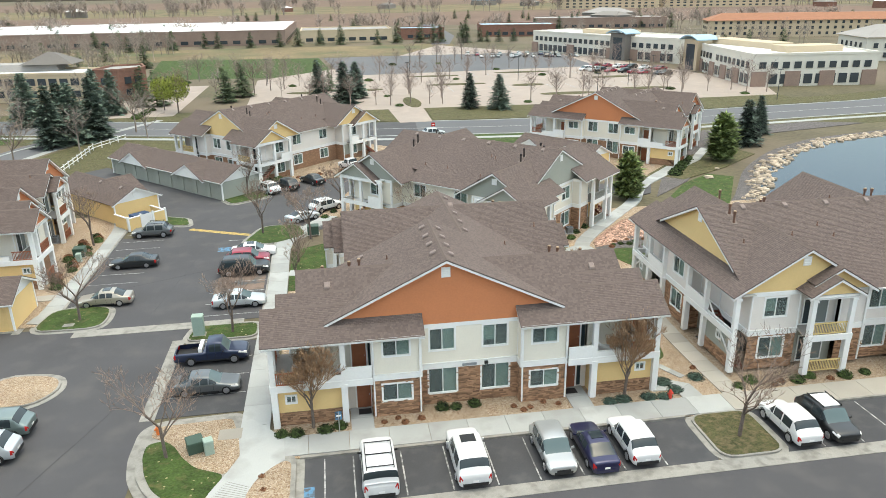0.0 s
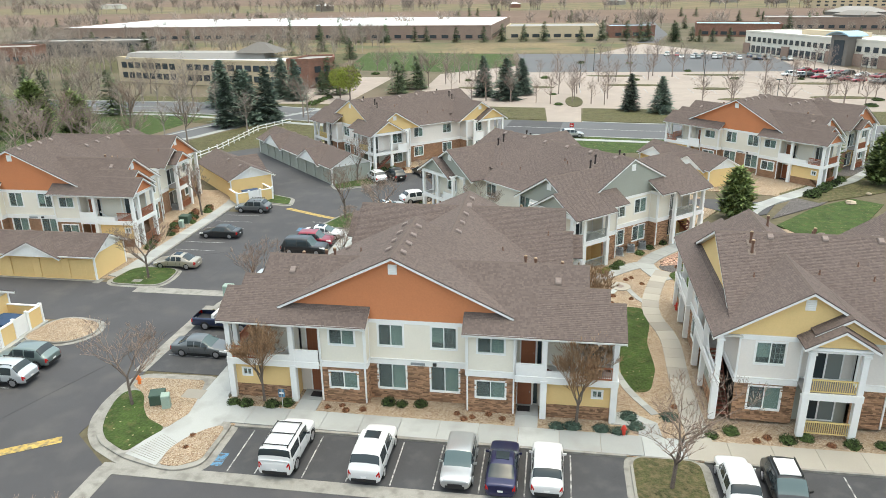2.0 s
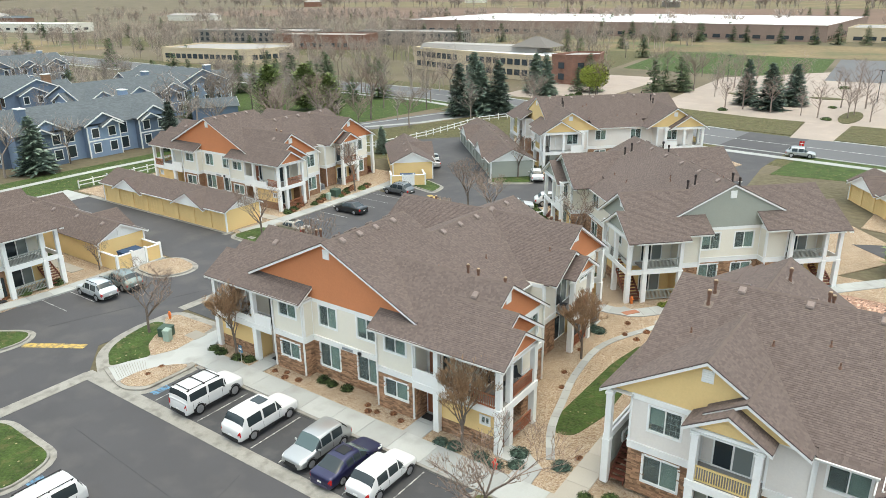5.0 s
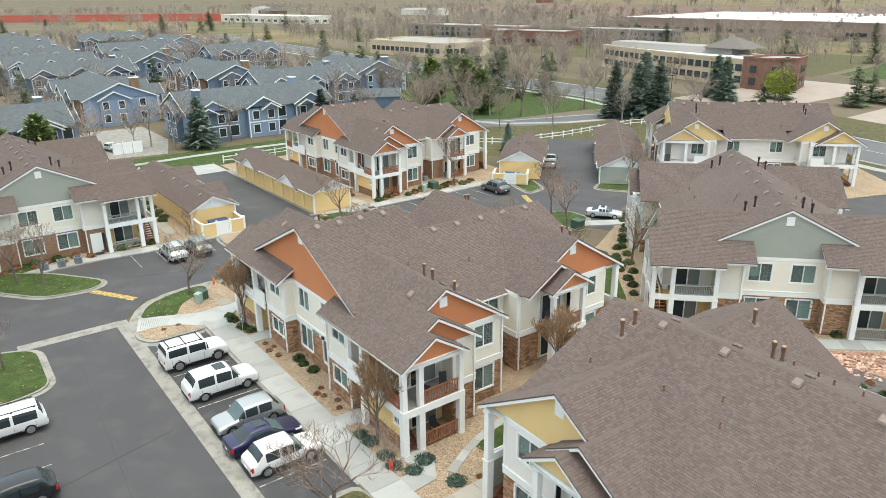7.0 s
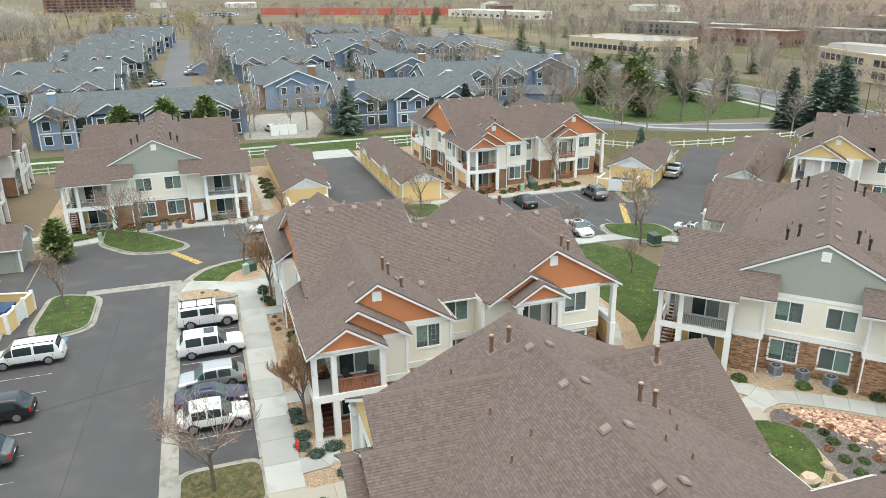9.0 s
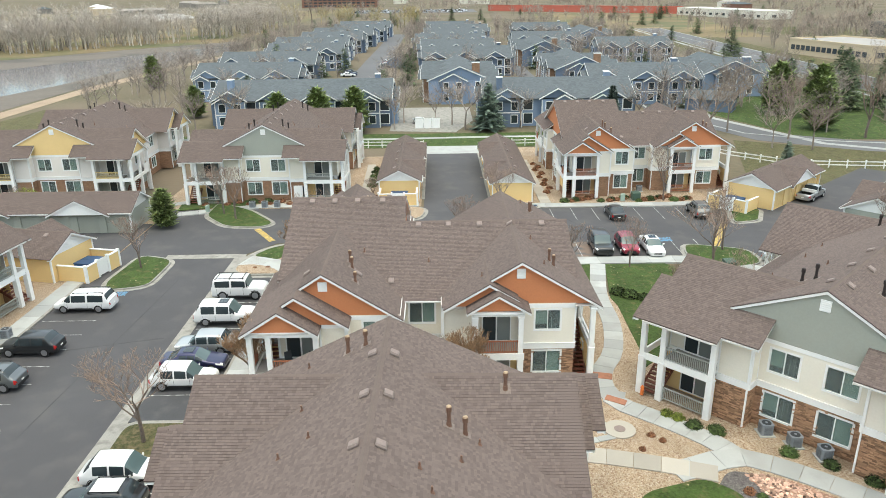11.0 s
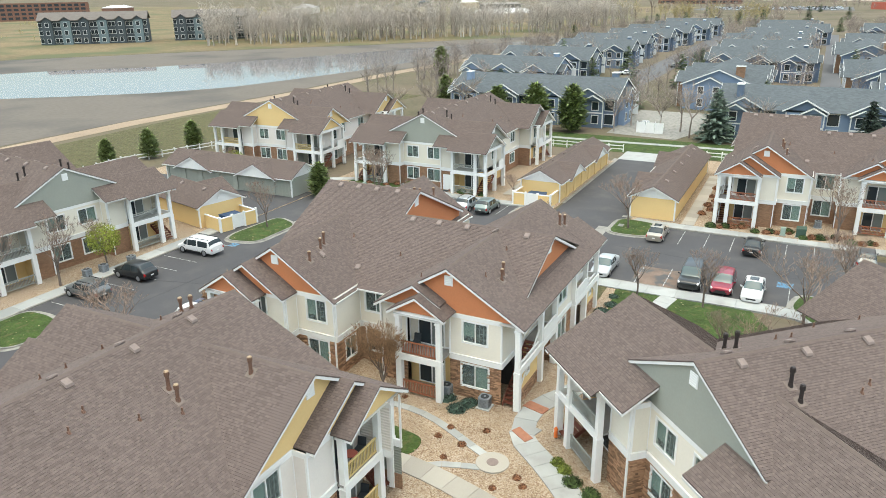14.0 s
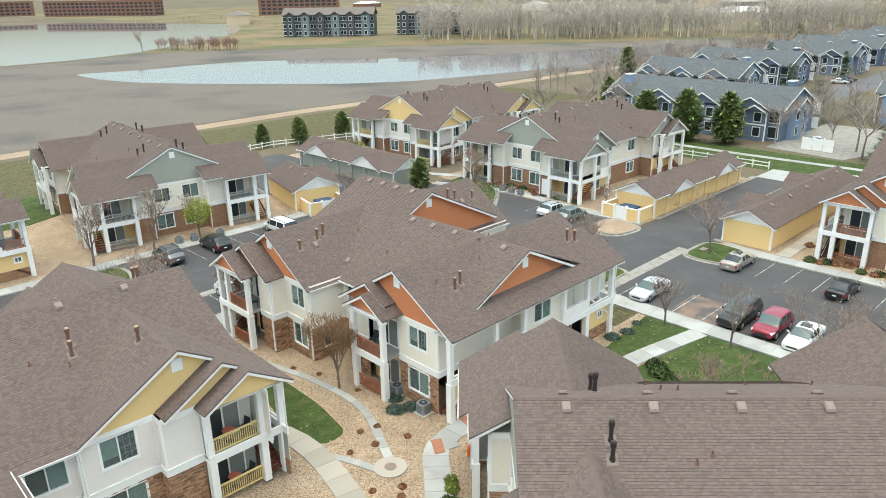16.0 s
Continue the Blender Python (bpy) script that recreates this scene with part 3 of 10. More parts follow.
class House:
    """Gathers the slopes of one building, to lay its shingles and to know its roof height."""

    def __init__(self, root, gable_mat):
        self.root, self.gable_mat, self.slopes = root, gable_mat, []
        self.flue_mat, self.cap_mat = flue, flue_cap

    def slope(self, x0, x1, y0, y1, fz, thick=0.06, name="roof_slope"):
        """A roof slab over a plan rectangle; fz(x, y) is the height of its top."""
        g = Geo()
        pts = [(x0, y0), (x1, y0), (x1, y1), (x0, y1)]
        g.hexa([(x, y, fz(x, y) - thick) for x, y in pts] + [(x, y, fz(x, y)) for x, y in pts])
        self.slopes.append((x0, x1, y0, y1, fz))
        return part(name, g, shingle_far, self.root)

    def ridge(self, a, b, slope):
        """Cap shingles along a ridge from a to b."""
        g = Geo()
        a, b = Vector(a), Vector(b)
        d = (b - a).normalized()
        side = Vector((d.y, -d.x, 0)) * 0.14
        drop = Vector((0, 0, -0.14 * slope))
        n = max(1, int((b - a).length / 0.3))
        for i in range(n):
            p, q = a.lerp(b, i / n), a.lerp(b, (i + 1.1) / n)
            for k in (1, -1):
                up, low = Vector((0, 0, 0.032)), Vector((0, 0, 0.018))
                f = (p + up, q + low, q + side * k + drop + low, p + side * k + drop + up)
                g.quad(*(f if k < 0 else f[::-1]))
        part("ridge_cap", g, ridge_m, self.root)["kind"] = "stuff"

    def rake(self, a, b, out, h=0.24):
        """White board along a gable's edge from a to b, out = direction it faces."""
        g = Geo()
        a, b, o = Vector(a), Vector(b), Vector(out)
        w, i = o * -0.02, o * -0.07
        dn, up = Vector((0, 0, -h)), Vector((0, 0, -0.045))
        g.hexa([a + i + dn, b + i + dn, b + w + dn, a + w + dn, a + i + up, b + i + up, b + w + up, a + w + up])
        # narrow soffit below the overhang
        s = o * -0.42
        g.quad(a + s + dn * 0.8, b + s + dn * 0.8, b + i + dn * 0.8, a + i + dn * 0.8)
        part("rake_board", g, white, self.root)

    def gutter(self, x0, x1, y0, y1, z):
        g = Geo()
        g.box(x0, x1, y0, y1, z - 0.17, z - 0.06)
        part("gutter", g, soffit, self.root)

    def gable(self, axis, ridge, rz, slope, lo, hi, left, right, ends, inset=0.45, vent=True, base=None, rakes=(None, None), rakes_hi=None, left_slope=None):
        """A gable roof. axis 'x' or 'y'; ridge: the other coordinate of the ridge line; lo..hi along the axis;
        left/right: reach below and above the ridge coordinate; ends: which ends (lo, hi) are open gables."""
        f = lambda d: rz - slope * abs(d)
        ls = left_slope or slope
        if axis == "y":
            self.slope(ridge - left, ridge, lo, hi, lambda x, y: rz - ls * (ridge - x))
            self.slope(ridge, ridge + right, lo, hi, lambda x, y: rz - slope * (x - ridge))
        else:
            self.slope(lo, hi, ridge - left, ridge, lambda x, y: rz - slope * (ridge - y))
            self.slope(lo, hi, ridge, ridge + right, lambda x, y: rz - slope * (y - ridge))
        if right > 0.1:
            if axis == "y":
                self.ridge((ridge, lo, rz), (ridge, hi, rz), slope)
            else:
                self.ridge((lo, ridge, rz), (hi, ridge, rz), slope)
        for k, e in enumerate((lo, hi)):
            if not ends[k]:
                continue
            s = -1 if k == 0 else 1
            for side, reach in ((-1, left), (1, right)):
                shown = (rakes_hi if rakes_hi and k else rakes)[0 if side < 0 else 1]
                reach = reach if shown is None else shown
                if reach == 0:
                    continue
                if axis == "y":
                    self.rake((ridge, e, rz), (ridge + side * reach, e, f(reach)), (0, s, 0))
                else:
                    self.rake((e, ridge, rz), (e, ridge + side * reach, f(reach)), (s, 0, 0))
            w = e - s * inset
            zb = base if base is not None else rz - slope * min(left, right)
            g = Geo()
            if axis == "y":
                p0, p1 = ((ridge - left, w), (ridge + right, w)) if s < 0 else ((ridge + right, w), (ridge - left, w))
            else:
                p0, p1 = ((w, ridge + right), (w, ridge - left)) if s < 0 else ((w, ridge - left), (w, ridge + right))
            rev = (axis == "y" and s > 0) or (axis == "x" and s < 0)
            la, ra = (right, left) if rev else (left, right)
            span = lambda z, la=la, ra=ra: (max(0.0, la - (rz - 0.12 - z) / slope), min(la + ra, la + (rz - 0.12 - z) / slope))
            lap_panel(g, p0, p1, zb, rz - 0.14, course=0.2, lip=0.014, top=span)
            part("gable_wall", g, self.gable_mat, self.root)
            if vent:
                v, u = Geo(), frame_of(p0, p1)[1]
                v.obox(p0, u, la - 0.3, la + 0.3, 0, 0.06, rz - 1.35, rz - 0.65)
                for i in range(5):
                    v.obox(p0, u, la - 0.25, la + 0.25, 0.06, 0.085, rz - 1.3 + i * 0.125, rz - 1.24 + i * 0.125)
                part("gable_vent", v, white, self.root, "white louvred gable vent")

    def height(self, x, y):
        best = -1
        for x0, x1, y0, y1, fz in self.slopes:
            if x0 <= x <= x1 and y0 <= y <= y1:
                best = max(best, fz(x, y))
        return best

    def flue(self, x, y, h=0.9, r=0.09):
        z = self.height(x, y)
        g = Geo()
        g.tube((x, y, z - 0.1), (x, y, z + h), r, r, 10)
        g.tube((x, y, z + h - 0.22), (x, y, z + h), r * 1.45, r * 1.45, 10)
        g.tube((x, y, z - 0.1), (x, y, z + 0.18), r * 1.6, r * 1.15, 10)
        part("flue_pipe", g, self.flue_mat, self.root, "metal flue pipe with cap")
        b = Geo()
        zs = [self.height(x + dx * 0.24, y + dy * 0.24) + 0.03 for dx, dy in ((-1, -1), (1, -1), (1, 1), (-1, 1))]
        if max(zs) - min(zs) < 0.5:
            q = [(x - 0.24, y - 0.24), (x + 0.24, y - 0.24), (x + 0.24, y + 0.24), (x - 0.24, y + 0.24)]
            b.hexa([(*p, zz - 0.03) for p, zz in zip(q, zs)] + [(*p, zz) for p, zz in zip(q, zs)])
            part("flashing", b, flashing_m, self.root, "pale metal flashing at the flue")
        c = Geo()
        c.tube((x, y, z + h), (x, y, z + h + 0.05), r * 1.3, r * 1.0, 10)
        part("flue_cap", c, self.cap_mat, self.root, "weathered flue cap")

    def box_vent(self, x, y, s=0.19):
        """A low square hood set along the slope, with a lid that overhangs."""
        zc = self.height(x, y)
        gx = (self.height(x + 0.05, y) - zc) / 0.05
        gy = (self.height(x, y + 0.05) - zc) / 0.05
        gx, gy = max(-0.7, min(0.7, gx)), max(-0.7, min(0.7, gy))
        g = Geo()
        P = lambda dx, dy, up: (x + dx, y + dy, zc + gx * dx + gy * dy + up)
        for r0, r1, z0, z1 in ((s, s * 0.95, -0.02, 0.1), (s * 1.15, s * 0.9, 0.1, 0.19)):
            g.hexa([P(-r0, -r0, z0), P(r0, -r0, z0), P(r0, r0, z0), P(-r0, r0, z0), P(-r1, -r1, z1), P(r1, -r1, z1), P(r1, r1, z1), P(-r1, r1, z1)])
        part("roof_vent", g, vent_m, self.root)

    def pipe(self, x, y):
        z = self.height(x, y)
        g = Geo()
        g.tube((x, y, z - 0.1), (x, y, z + 0.3), 0.045, 0.045, 6)
        g.tube((x, y, z - 0.08), (x, y, z + 0.1), 0.13, 0.06, 8)
        part("vent_pipe", g, flue, self.root)

    def shingles(self, seed=1, single=None):
        """Tabs in courses on every slope where it is the roof's outer face; single: a plan rectangle of pieces on their own."""
        rng = np.random.default_rng(seed)
        V, Fc = [], []
        singles = []
        tw, th, expo = 0.19, 0.02, 0.14
        for x0, x1, y0, y1, fz in self.slopes:
            gx, gy = fz(1, 0) - fz(0, 0), fz(0, 1) - fz(0, 0)
            along_x = abs(gy) > abs(gx)
            s = abs(gy) if along_x else abs(gx)
            run = expo / math.sqrt(1 + s * s)
            a0, a1 = (x0, x1) if along_x else (y0, y1)
            b0, b1 = (y0, y1) if along_x else (x0, x1)
            down = -1 if (gy if along_x else gx) > 0 else 1
            low = b0 if down < 0 else b1
            rows = int((b1 - b0) / run)
            for r in range(rows):
                lo_b = low - down * r * run
                hi_b = low - down * (r + 1.15) * run
                if not b0 - 0.01 <= hi_b <= b1 + 0.01:
                    hi_b = min(max(hi_b, b0), b1)
                start = a0 - rng.random() * tw
                a = start
                while a < a1:
                    w = tw * rng.choice((0.6, 0.8, 1.0, 1.2))
                    s0, s1 = max(a, a0), min(a + w, a1)
                    a += w
                    if s1 - s0 < 0.05:
                        continue
                    mid_a, mid_b = (s0 + s1) / 2, (lo_b + hi_b) / 2
                    px, py = (mid_a, mid_b) if along_x else (mid_b, mid_a)
                    zz = fz(px, py)
                    if self.height(px, py) > zz + 0.1:
                        continue
                    lift = th * rng.uniform(0.7, 1.4)
                    P = []
                    for (aa, bb, up) in ((s0, lo_b, lift), (s1 - 0.006, lo_b, lift), (s1 - 0.006, hi_b, 0.004), (s0, hi_b, 0.004), (s0, lo_b, 0), (s1 - 0.006, lo_b, 0)):
                        X, Y = (aa, bb) if along_x else (bb, aa)
                        P.append((X, Y, fz(X, Y) + up))
                    if single and single[0] < px < single[1] and single[2] < py < single[3] and len(singles) < 300:
                        singles.append(P)
                        continue
                    n = len(V)
                    V.extend(P)
                    Fc.append((n, n + 1, n + 2, n + 3)); Fc.append((n + 4, n + 5, n + 1, n))
        me = bpy.data.meshes.new("shingles")
        me.from_pydata(V, [], Fc)
        me.materials.append(shingle_tab)
        ob = part("shingles", me, None, self.root)
        ob["kind"] = "stuff"
        return singles


def stone_cladding(root, panels, seed):
    """Ledge stones laid in courses over the given wall stretches: (p0, p1, z0, z1, holes)."""
    rng = np.random.default_rng(seed)
    V, Fc = [], []
    for p0, p1, z0, z1, holes in panels:
        length, u = frame_of(p0, p1)
        nx, ny = u[1], -u[0]
        z = z0
        while z < z1 - 0.03:
            h = min(rng.choice((0.06, 0.08, 0.11)), z1 - z)
            a = 0.0
            while a < length - 0.03:
                w = min(rng.uniform(0.15, 0.5), length - a)
                mid = (a + w / 2, z + h / 2)
                if not any(q[0] - 0.08 < mid[0] < q[1] + 0.08 and q[2] - 0.08 < mid[1] < q[3] + 0.08 for q in holes):
                    d = rng.uniform(0.02, 0.075)
                    pt = lambda aa, n, zz: (p0[0] + u[0] * aa + nx * n, p0[1] + u[1] * aa + ny * n, zz)
                    n = len(V)
                    e = 0.008
                    V.extend([pt(a, 0, z), pt(a + w, 0, z), pt(a + w, 0, z + h), pt(a, 0, z + h),
                              pt(a + e, d, z + e), pt(a + w - e, d, z + e), pt(a + w - e, d, z + h - e), pt(a + e, d, z + h - e)])
                    Fc.extend([(n + 4, n + 5, n + 6, n + 7), (n, n + 1, n + 5, n + 4), (n + 1, n + 2, n + 6, n + 5), (n + 2, n + 3, n + 7, n + 6), (n + 3, n, n + 4, n + 7)])
                a += w
            z += h
    me = bpy.data.meshes.new("stone_cladding")
    me.from_pydata(V, [], Fc)
    me.materials.append(stone_tab)
    ob = part("stone_cladding", me, None, root)
    ob["kind"] = "stuff"


def walls(root, segs, wallm, lower, stone_log):
    """segs: (p0, p1, openings) or with a style: stone below and lap siding above, a belt board between, corner boards."""
    st, trim, up = Geo(), Geo(), Geo()
    for seg in segs:
        low = Geo()
        p0, p1, opens = seg[:3]
        style = seg[3] if len(seg) > 3 else "both"
        length, u = frame_of(p0, p1)
        hole_up, hole_lo = [], []
        for a, z, w, h, sty in opens:
            (hole_up if z > 2.9 else hole_lo).append((a - w / 2, a + w / 2, z, z + h))
            window(root, p0, u, a, z, w, h, sty)
        if style in ("both", "up"):
            lap_panel(up, p0, p1, FLOOR2 - 0.02, EAVE + 0.15, hole_up)
            trim.obox(p0, u, 0, length, 0.0, 0.05, EAVE - 0.2, EAVE + 0.1)
        if style in ("both", "low", "lowmix"):
            if style == "lowmix":
                lap_panel(st, p0, p1, 0, 1.0, (), course=0)
                lap_panel(low, p0, p1, 1.0, FLOOR2 - 0.3, hole_lo)
                stone_log.append((p0, p1, 0, 1.0, ()))
            else:
                lap_panel(st, p0, p1, 0, FLOOR2 - 0.3, hole_lo, course=0)
                stone_log.append((p0, p1, 0, FLOOR2 - 0.3, hole_lo))
        trim.obox(p0, u, -0.04, length + 0.04, 0.0, 0.09, FLOOR2 - 0.36, FLOOR2 + 0.06)
        trim.obox(p0, u, -0.04, length + 0.04, 0.0, 0.13, FLOOR2 + 0.06, FLOOR2 + 0.1)
        for a in (0, length):
            trim.obox(p0, u, a - 0.06, a + 0.06, 0.0, 0.05, FLOOR2, EAVE)
        if low.v:
            part("storage_wall", low, lower, root)
    part("upper_wall", up, wallm, root)
    part("stone_wall", st, stone_far, root, "brown ledge stone lower wall")
    part("belt_trim", trim, white, root, "white belt and corner boards")


DOOR_PANES = {}


def sliding_door(root, x, y, z, ang, w=1.9, h=2.05):
    f = Geo()
    f.box(-w / 2 - 0.08, -w / 2, -0.04, 0.06, 0, h + 0.08)
    f.box(w / 2, w / 2 + 0.08, -0.04, 0.06, 0, h + 0.08)
    f.box(-w / 2, w / 2, -0.04, 0.06, h, h + 0.08)
    f.box(-0.05, 0.05, -0.03, 0.05, 0, h)
    f.box(-w / 2, w / 2, -0.03, 0.05, 0, 0.09)
    ob = part("sliding_door", f, white, root)
    ob.matrix_basis = pose(x, y, z, 0, 0, ang)
    key = (round(w, 2), round(h, 2))
    if key not in DOOR_PANES:
        g = Geo()
        g.box(-w / 2, -0.02, -0.005, 0.015, 0.06, h - 0.04)
        g.box(0.02, w / 2, -0.005, 0.015, 0.06, h - 0.04)
        me = g.mesh("pane", car_glass)
        me.materials.append(blind_glass)
        for p in me.polygons[6:]:
            p.material_index = 1
        DOOR_PANES[key] = me
    part("pane", DOOR_PANES[key], None, ob)


def entry_door(root, x, y, z, ang, material, w=0.95, h=2.05):
    g = Geo()
    g.box(-w / 2, w / 2, -0.05, 0.02, 0, h)
    for zz in (0.2, 1.15):
        for xx in (-w / 4, w / 4):
            g.box(xx - 0.16, xx + 0.16, -0.065, -0.05, zz, zz + 0.7)
    ob = part("door", g, material, root)
    ob.matrix_basis = pose(x, y, z, 0, 0, ang)
    f = Geo()
    f.box(-w / 2 - 0.1, -w / 2, -0.07, 0.02, 0, h + 0.1)
    f.box(w / 2, w / 2 + 0.1, -0.07, 0.02, 0, h + 0.1)
    f.box(-w / 2, w / 2, -0.07, 0.02, h, h + 0.1)
    part("door_frame", f, white, ob)
    f = Geo()
    f.box(w / 2 + 0.14, w / 2 + 0.4, -0.045, 0.0, 0.1, h)
    part("sidelight", f, car_glass, ob, "dark narrow glass sidelight")
    f = Geo()
    f.box(-w / 2 + 0.05, w / 2 - 0.05, -0.95, -0.3, 0.0, 0.025)
    part("door_mat", f, black_trim, ob, "dark rubber door mat")
    k = Geo()
    k.tube((w / 2 - 0.1, -0.05, 1.0), (w / 2 - 0.1, -0.12, 1.0), 0.03, 0.03, 6)
    part("handle", k, rim_m, ob)


def mirror_x(segs):
    out = []
    for s in segs:
        length = frame_of(s[0], s[1])[0]
        out.append(((-s[1][0], s[1][1]), (-s[0][0], s[0][1]), [(length - a, z, w, h, st) for a, z, w, h, st in s[2]], *s[3:]))
    return out


def apartment_a(m, wallm, gablem, lowm, railm, label, off=1):
    """Two-storey house of flats: a flush front gable to -y, a set-back gable to +y, balcony gables to both sides."""
    root = thing("apartment_building", m, label, "apartment building", "apartment buildings of the complex")
    H = House(root, gablem)
    log = []
    half = lambda xr: [
        ((3.45, -10.1), (3.45, -11.0), []),
        ((3.45, -11.0), (6.7, -11.0), [(1.63, 4.5, 1.75, 1.1, 0), (1.63, 1.15, 1.95, 1.25, 0)]),
        ((6.7, -11.0), (6.7, -9.7), []),
        ((6.7, -9.7), (8.5, -9.7), [], "up"),
        ((8.5, -9.7), (11.0, -9.7), [], "up"),
        ((8.7, -11.0), (13.0, -11.0), [(3.4, 1.7, 0.6, 0.5, 2)], "lowmix"),
        ((11.0, -9.8), (11.0, -6.75), [], "up"),
        ((11.0, -6.75), (12.2, -6.75), []),
        ((12.2, -6.75), (12.2, -5.0), []),
        ((12.2, -5.0), (11.0, -5.0), []),
        ((11.0, -5.0), (11.0, -1.6), [(1.75, 4.1, 1.65, 1.65, 1), (1.75, 0.85, 1.75, 1.75, 0)]),
        ((11.0, -1.6), (xr, -1.6), [(1.6, 0.9, 1.3, 1.6, 2)] if xr < 8 else []),
        ((xr, -1.6), (xr, 1.2), [(1.4, 4.1, 1.8, 1.55, 0), (1.4, 0.9, 1.8, 1.75, 0)]),
    ]
    r_plain, r_step = (7.9, 6.2) if off > 0 else (9.1, 7.2)
    plain = [
        ((r_plain, 1.2), (9.5, 1.2), []),
        ((9.5, 1.2), (9.5, 3.3), []),
        ((9.0, 3.3), (9.0, 6.65), [], "up"),
        ((9.5, 6.65), (9.5, 10.4), [(1.85, 4.2, 1.75, 1.5, 1), (1.85, 0.9, 1.95, 1.65, 0)]),
    ]
    stepped = [
        ((r_step, 1.2), (7.5, 1.2), []),
        ((7.5, 1.2), (7.5, 5.0), [(1.9, 4.2, 1.75, 1.6, 1), (1.9, 0.9, 1.95, 1.7, 0)]),
        ((7.5, 5.0), (8.3, 5.0), []),
        ((8.3, 5.0), (8.3, 7.0), []),
        ((7.5, 7.0), (7.5, 10.3), [], "up"),
    ]
    rest = [
        ((9.5, 10.4), (5.3, 10.4), [], "up"),
        ((9.4, 11.45), (5.4, 11.45), [(2.0, 1.7, 0.6, 0.5, 2)], "lowmix"),
        ((5.3, 10.4), (2.2, 10.4), [], "up"),
        ((2.2, 10.4), (2.2, 11.4), []),
    ]
    centre = [((-3.45, -10.1), (3.45, -10.1), [(1.58, 4.15, 1.7, 1.6, 0), (5.26, 4.15, 1.7, 1.6, 1), (1.6, 0.85, 1.95, 1.9, 0), (5.3, 0.85, 1.95, 1.9, 0)]),
              ((2.2, 11.4), (-2.2, 11.4), [(2.2, 4.0, 1.9, 1.7, 0), (2.2, 0.9, 1.9, 1.6, 1)])]
    side_a, side_b = half(r_plain) + plain + rest, half(r_step) + stepped + rest
    if off < 0:
        side_a, side_b = side_b, side_a
    walls(root, centre + side_a + mirror_x(side_b), wallm, lowm, log)
    # near-black solid blocks behind the glass, painted as the shade of rooms
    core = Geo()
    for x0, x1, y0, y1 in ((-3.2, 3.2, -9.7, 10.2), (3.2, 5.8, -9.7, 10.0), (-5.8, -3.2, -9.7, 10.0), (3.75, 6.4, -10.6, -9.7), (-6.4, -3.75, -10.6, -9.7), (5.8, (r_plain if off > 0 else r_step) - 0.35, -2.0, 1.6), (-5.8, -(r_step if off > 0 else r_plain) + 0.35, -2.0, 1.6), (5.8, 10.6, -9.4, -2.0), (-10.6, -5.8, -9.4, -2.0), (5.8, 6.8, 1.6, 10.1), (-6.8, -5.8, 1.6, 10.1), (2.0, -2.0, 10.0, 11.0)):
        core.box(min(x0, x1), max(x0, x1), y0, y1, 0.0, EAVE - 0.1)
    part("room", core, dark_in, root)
    # lower walls behind the porches
    inner = Pieces()
    for sgn in (1, -1):
        for x0, x1, y0, y1 in ((8.6, 8.7, -11.0, -9.7), (10.95, 11.05, -9.8, -6.75), (8.95, 9.05, 3.3, 6.65) if sgn * off > 0 else (7.45, 7.55, 7.0, 10.3), (2.2, 5.3, 10.35, 10.45)):
            inner.box(*sorted((sgn * x0, sgn * x1)), y0, y1, 0, FLOOR2 - 0.3)
    parts("porch_wall", inner, lowm, root)
    entry = Pieces()
    for sgn in (1, -1):
        entry.box(*sorted((sgn * 6.7, sgn * 8.6)), -9.75, -9.65, 0, FLOOR2 - 0.3)
    parts("porch_wall", entry, siding_grey, root)
    # floors, parapets, doors, posts, rails and stairs, both sides
    for s in (1, -1):
        pl = s * off > 0
        fl = Pieces()
        for x0, x1, y0, y1 in ((6.7, 13.3, -11.3, -9.7), (11.0, 13.3, -10.0, -6.75), (9.0, 10.95, 3.3, 6.65) if pl else (7.5, 8.9, 7.0, 10.3), (2.2, 9.7, 10.4, 11.75)):
            a, b = sorted((s * x0, s * x1))
            if s * x0 in (6.7, -6.7) and y0 == -11.3:
                fl.box(*sorted((s * 6.7, s * 8.7)), y0, y1, FLOOR2 - 0.12, FLOOR2)
                fl.box(*sorted((s * 11.2, s * 13.3)), y0, y1, FLOOR2 - 0.12, FLOOR2)
            elif y0 == 10.4:
                fl.box(*sorted((s * 2.2, s * 5.4)), y0, y1, FLOOR2 - 0.12, FLOOR2)
            else:
                fl.box(a, b, y0, y1, FLOOR2 - 0.12, FLOOR2)
        parts("balcony_floor", fl, deck, root)
        fa = Pieces()
        fa.box(*sorted((s * 6.7, s * 13.35)), -11.38, -11.26, FLOOR2 - 0.42, FLOOR2 + 0.05)
        fa.box(*sorted((s * 13.27, s * 13.4)), -11.3, -6.7, FLOOR2 - 0.42, FLOOR2 + 0.05)
        xe = 9.65 if pl else 8.75
        if pl:
            fa.box(*sorted((s * 10.95, s * 11.07)), 3.2, 6.75, FLOOR2 - 0.42, FLOOR2 + 0.05)
            fa.box(*sorted((s * 10.85, s * 11.05)), 3.2, 6.75, EAVE - 0.1, EAVE + 0.2)
        else:
            fa.box(*sorted((s * 8.8, s * 8.93)), 7.0, 11.6, FLOOR2 - 0.42, FLOOR2 + 0.05)
            fa.box(*sorted((s * 8.7, s * 8.9)), 7.0, 11.6, EAVE - 0.15, EAVE + 0.15)
        fa.box(*sorted((s * 2.2, s * (xe + 0.1))), 11.7, 11.82, FLOOR2 - 0.42, FLOOR2 + 0.05)
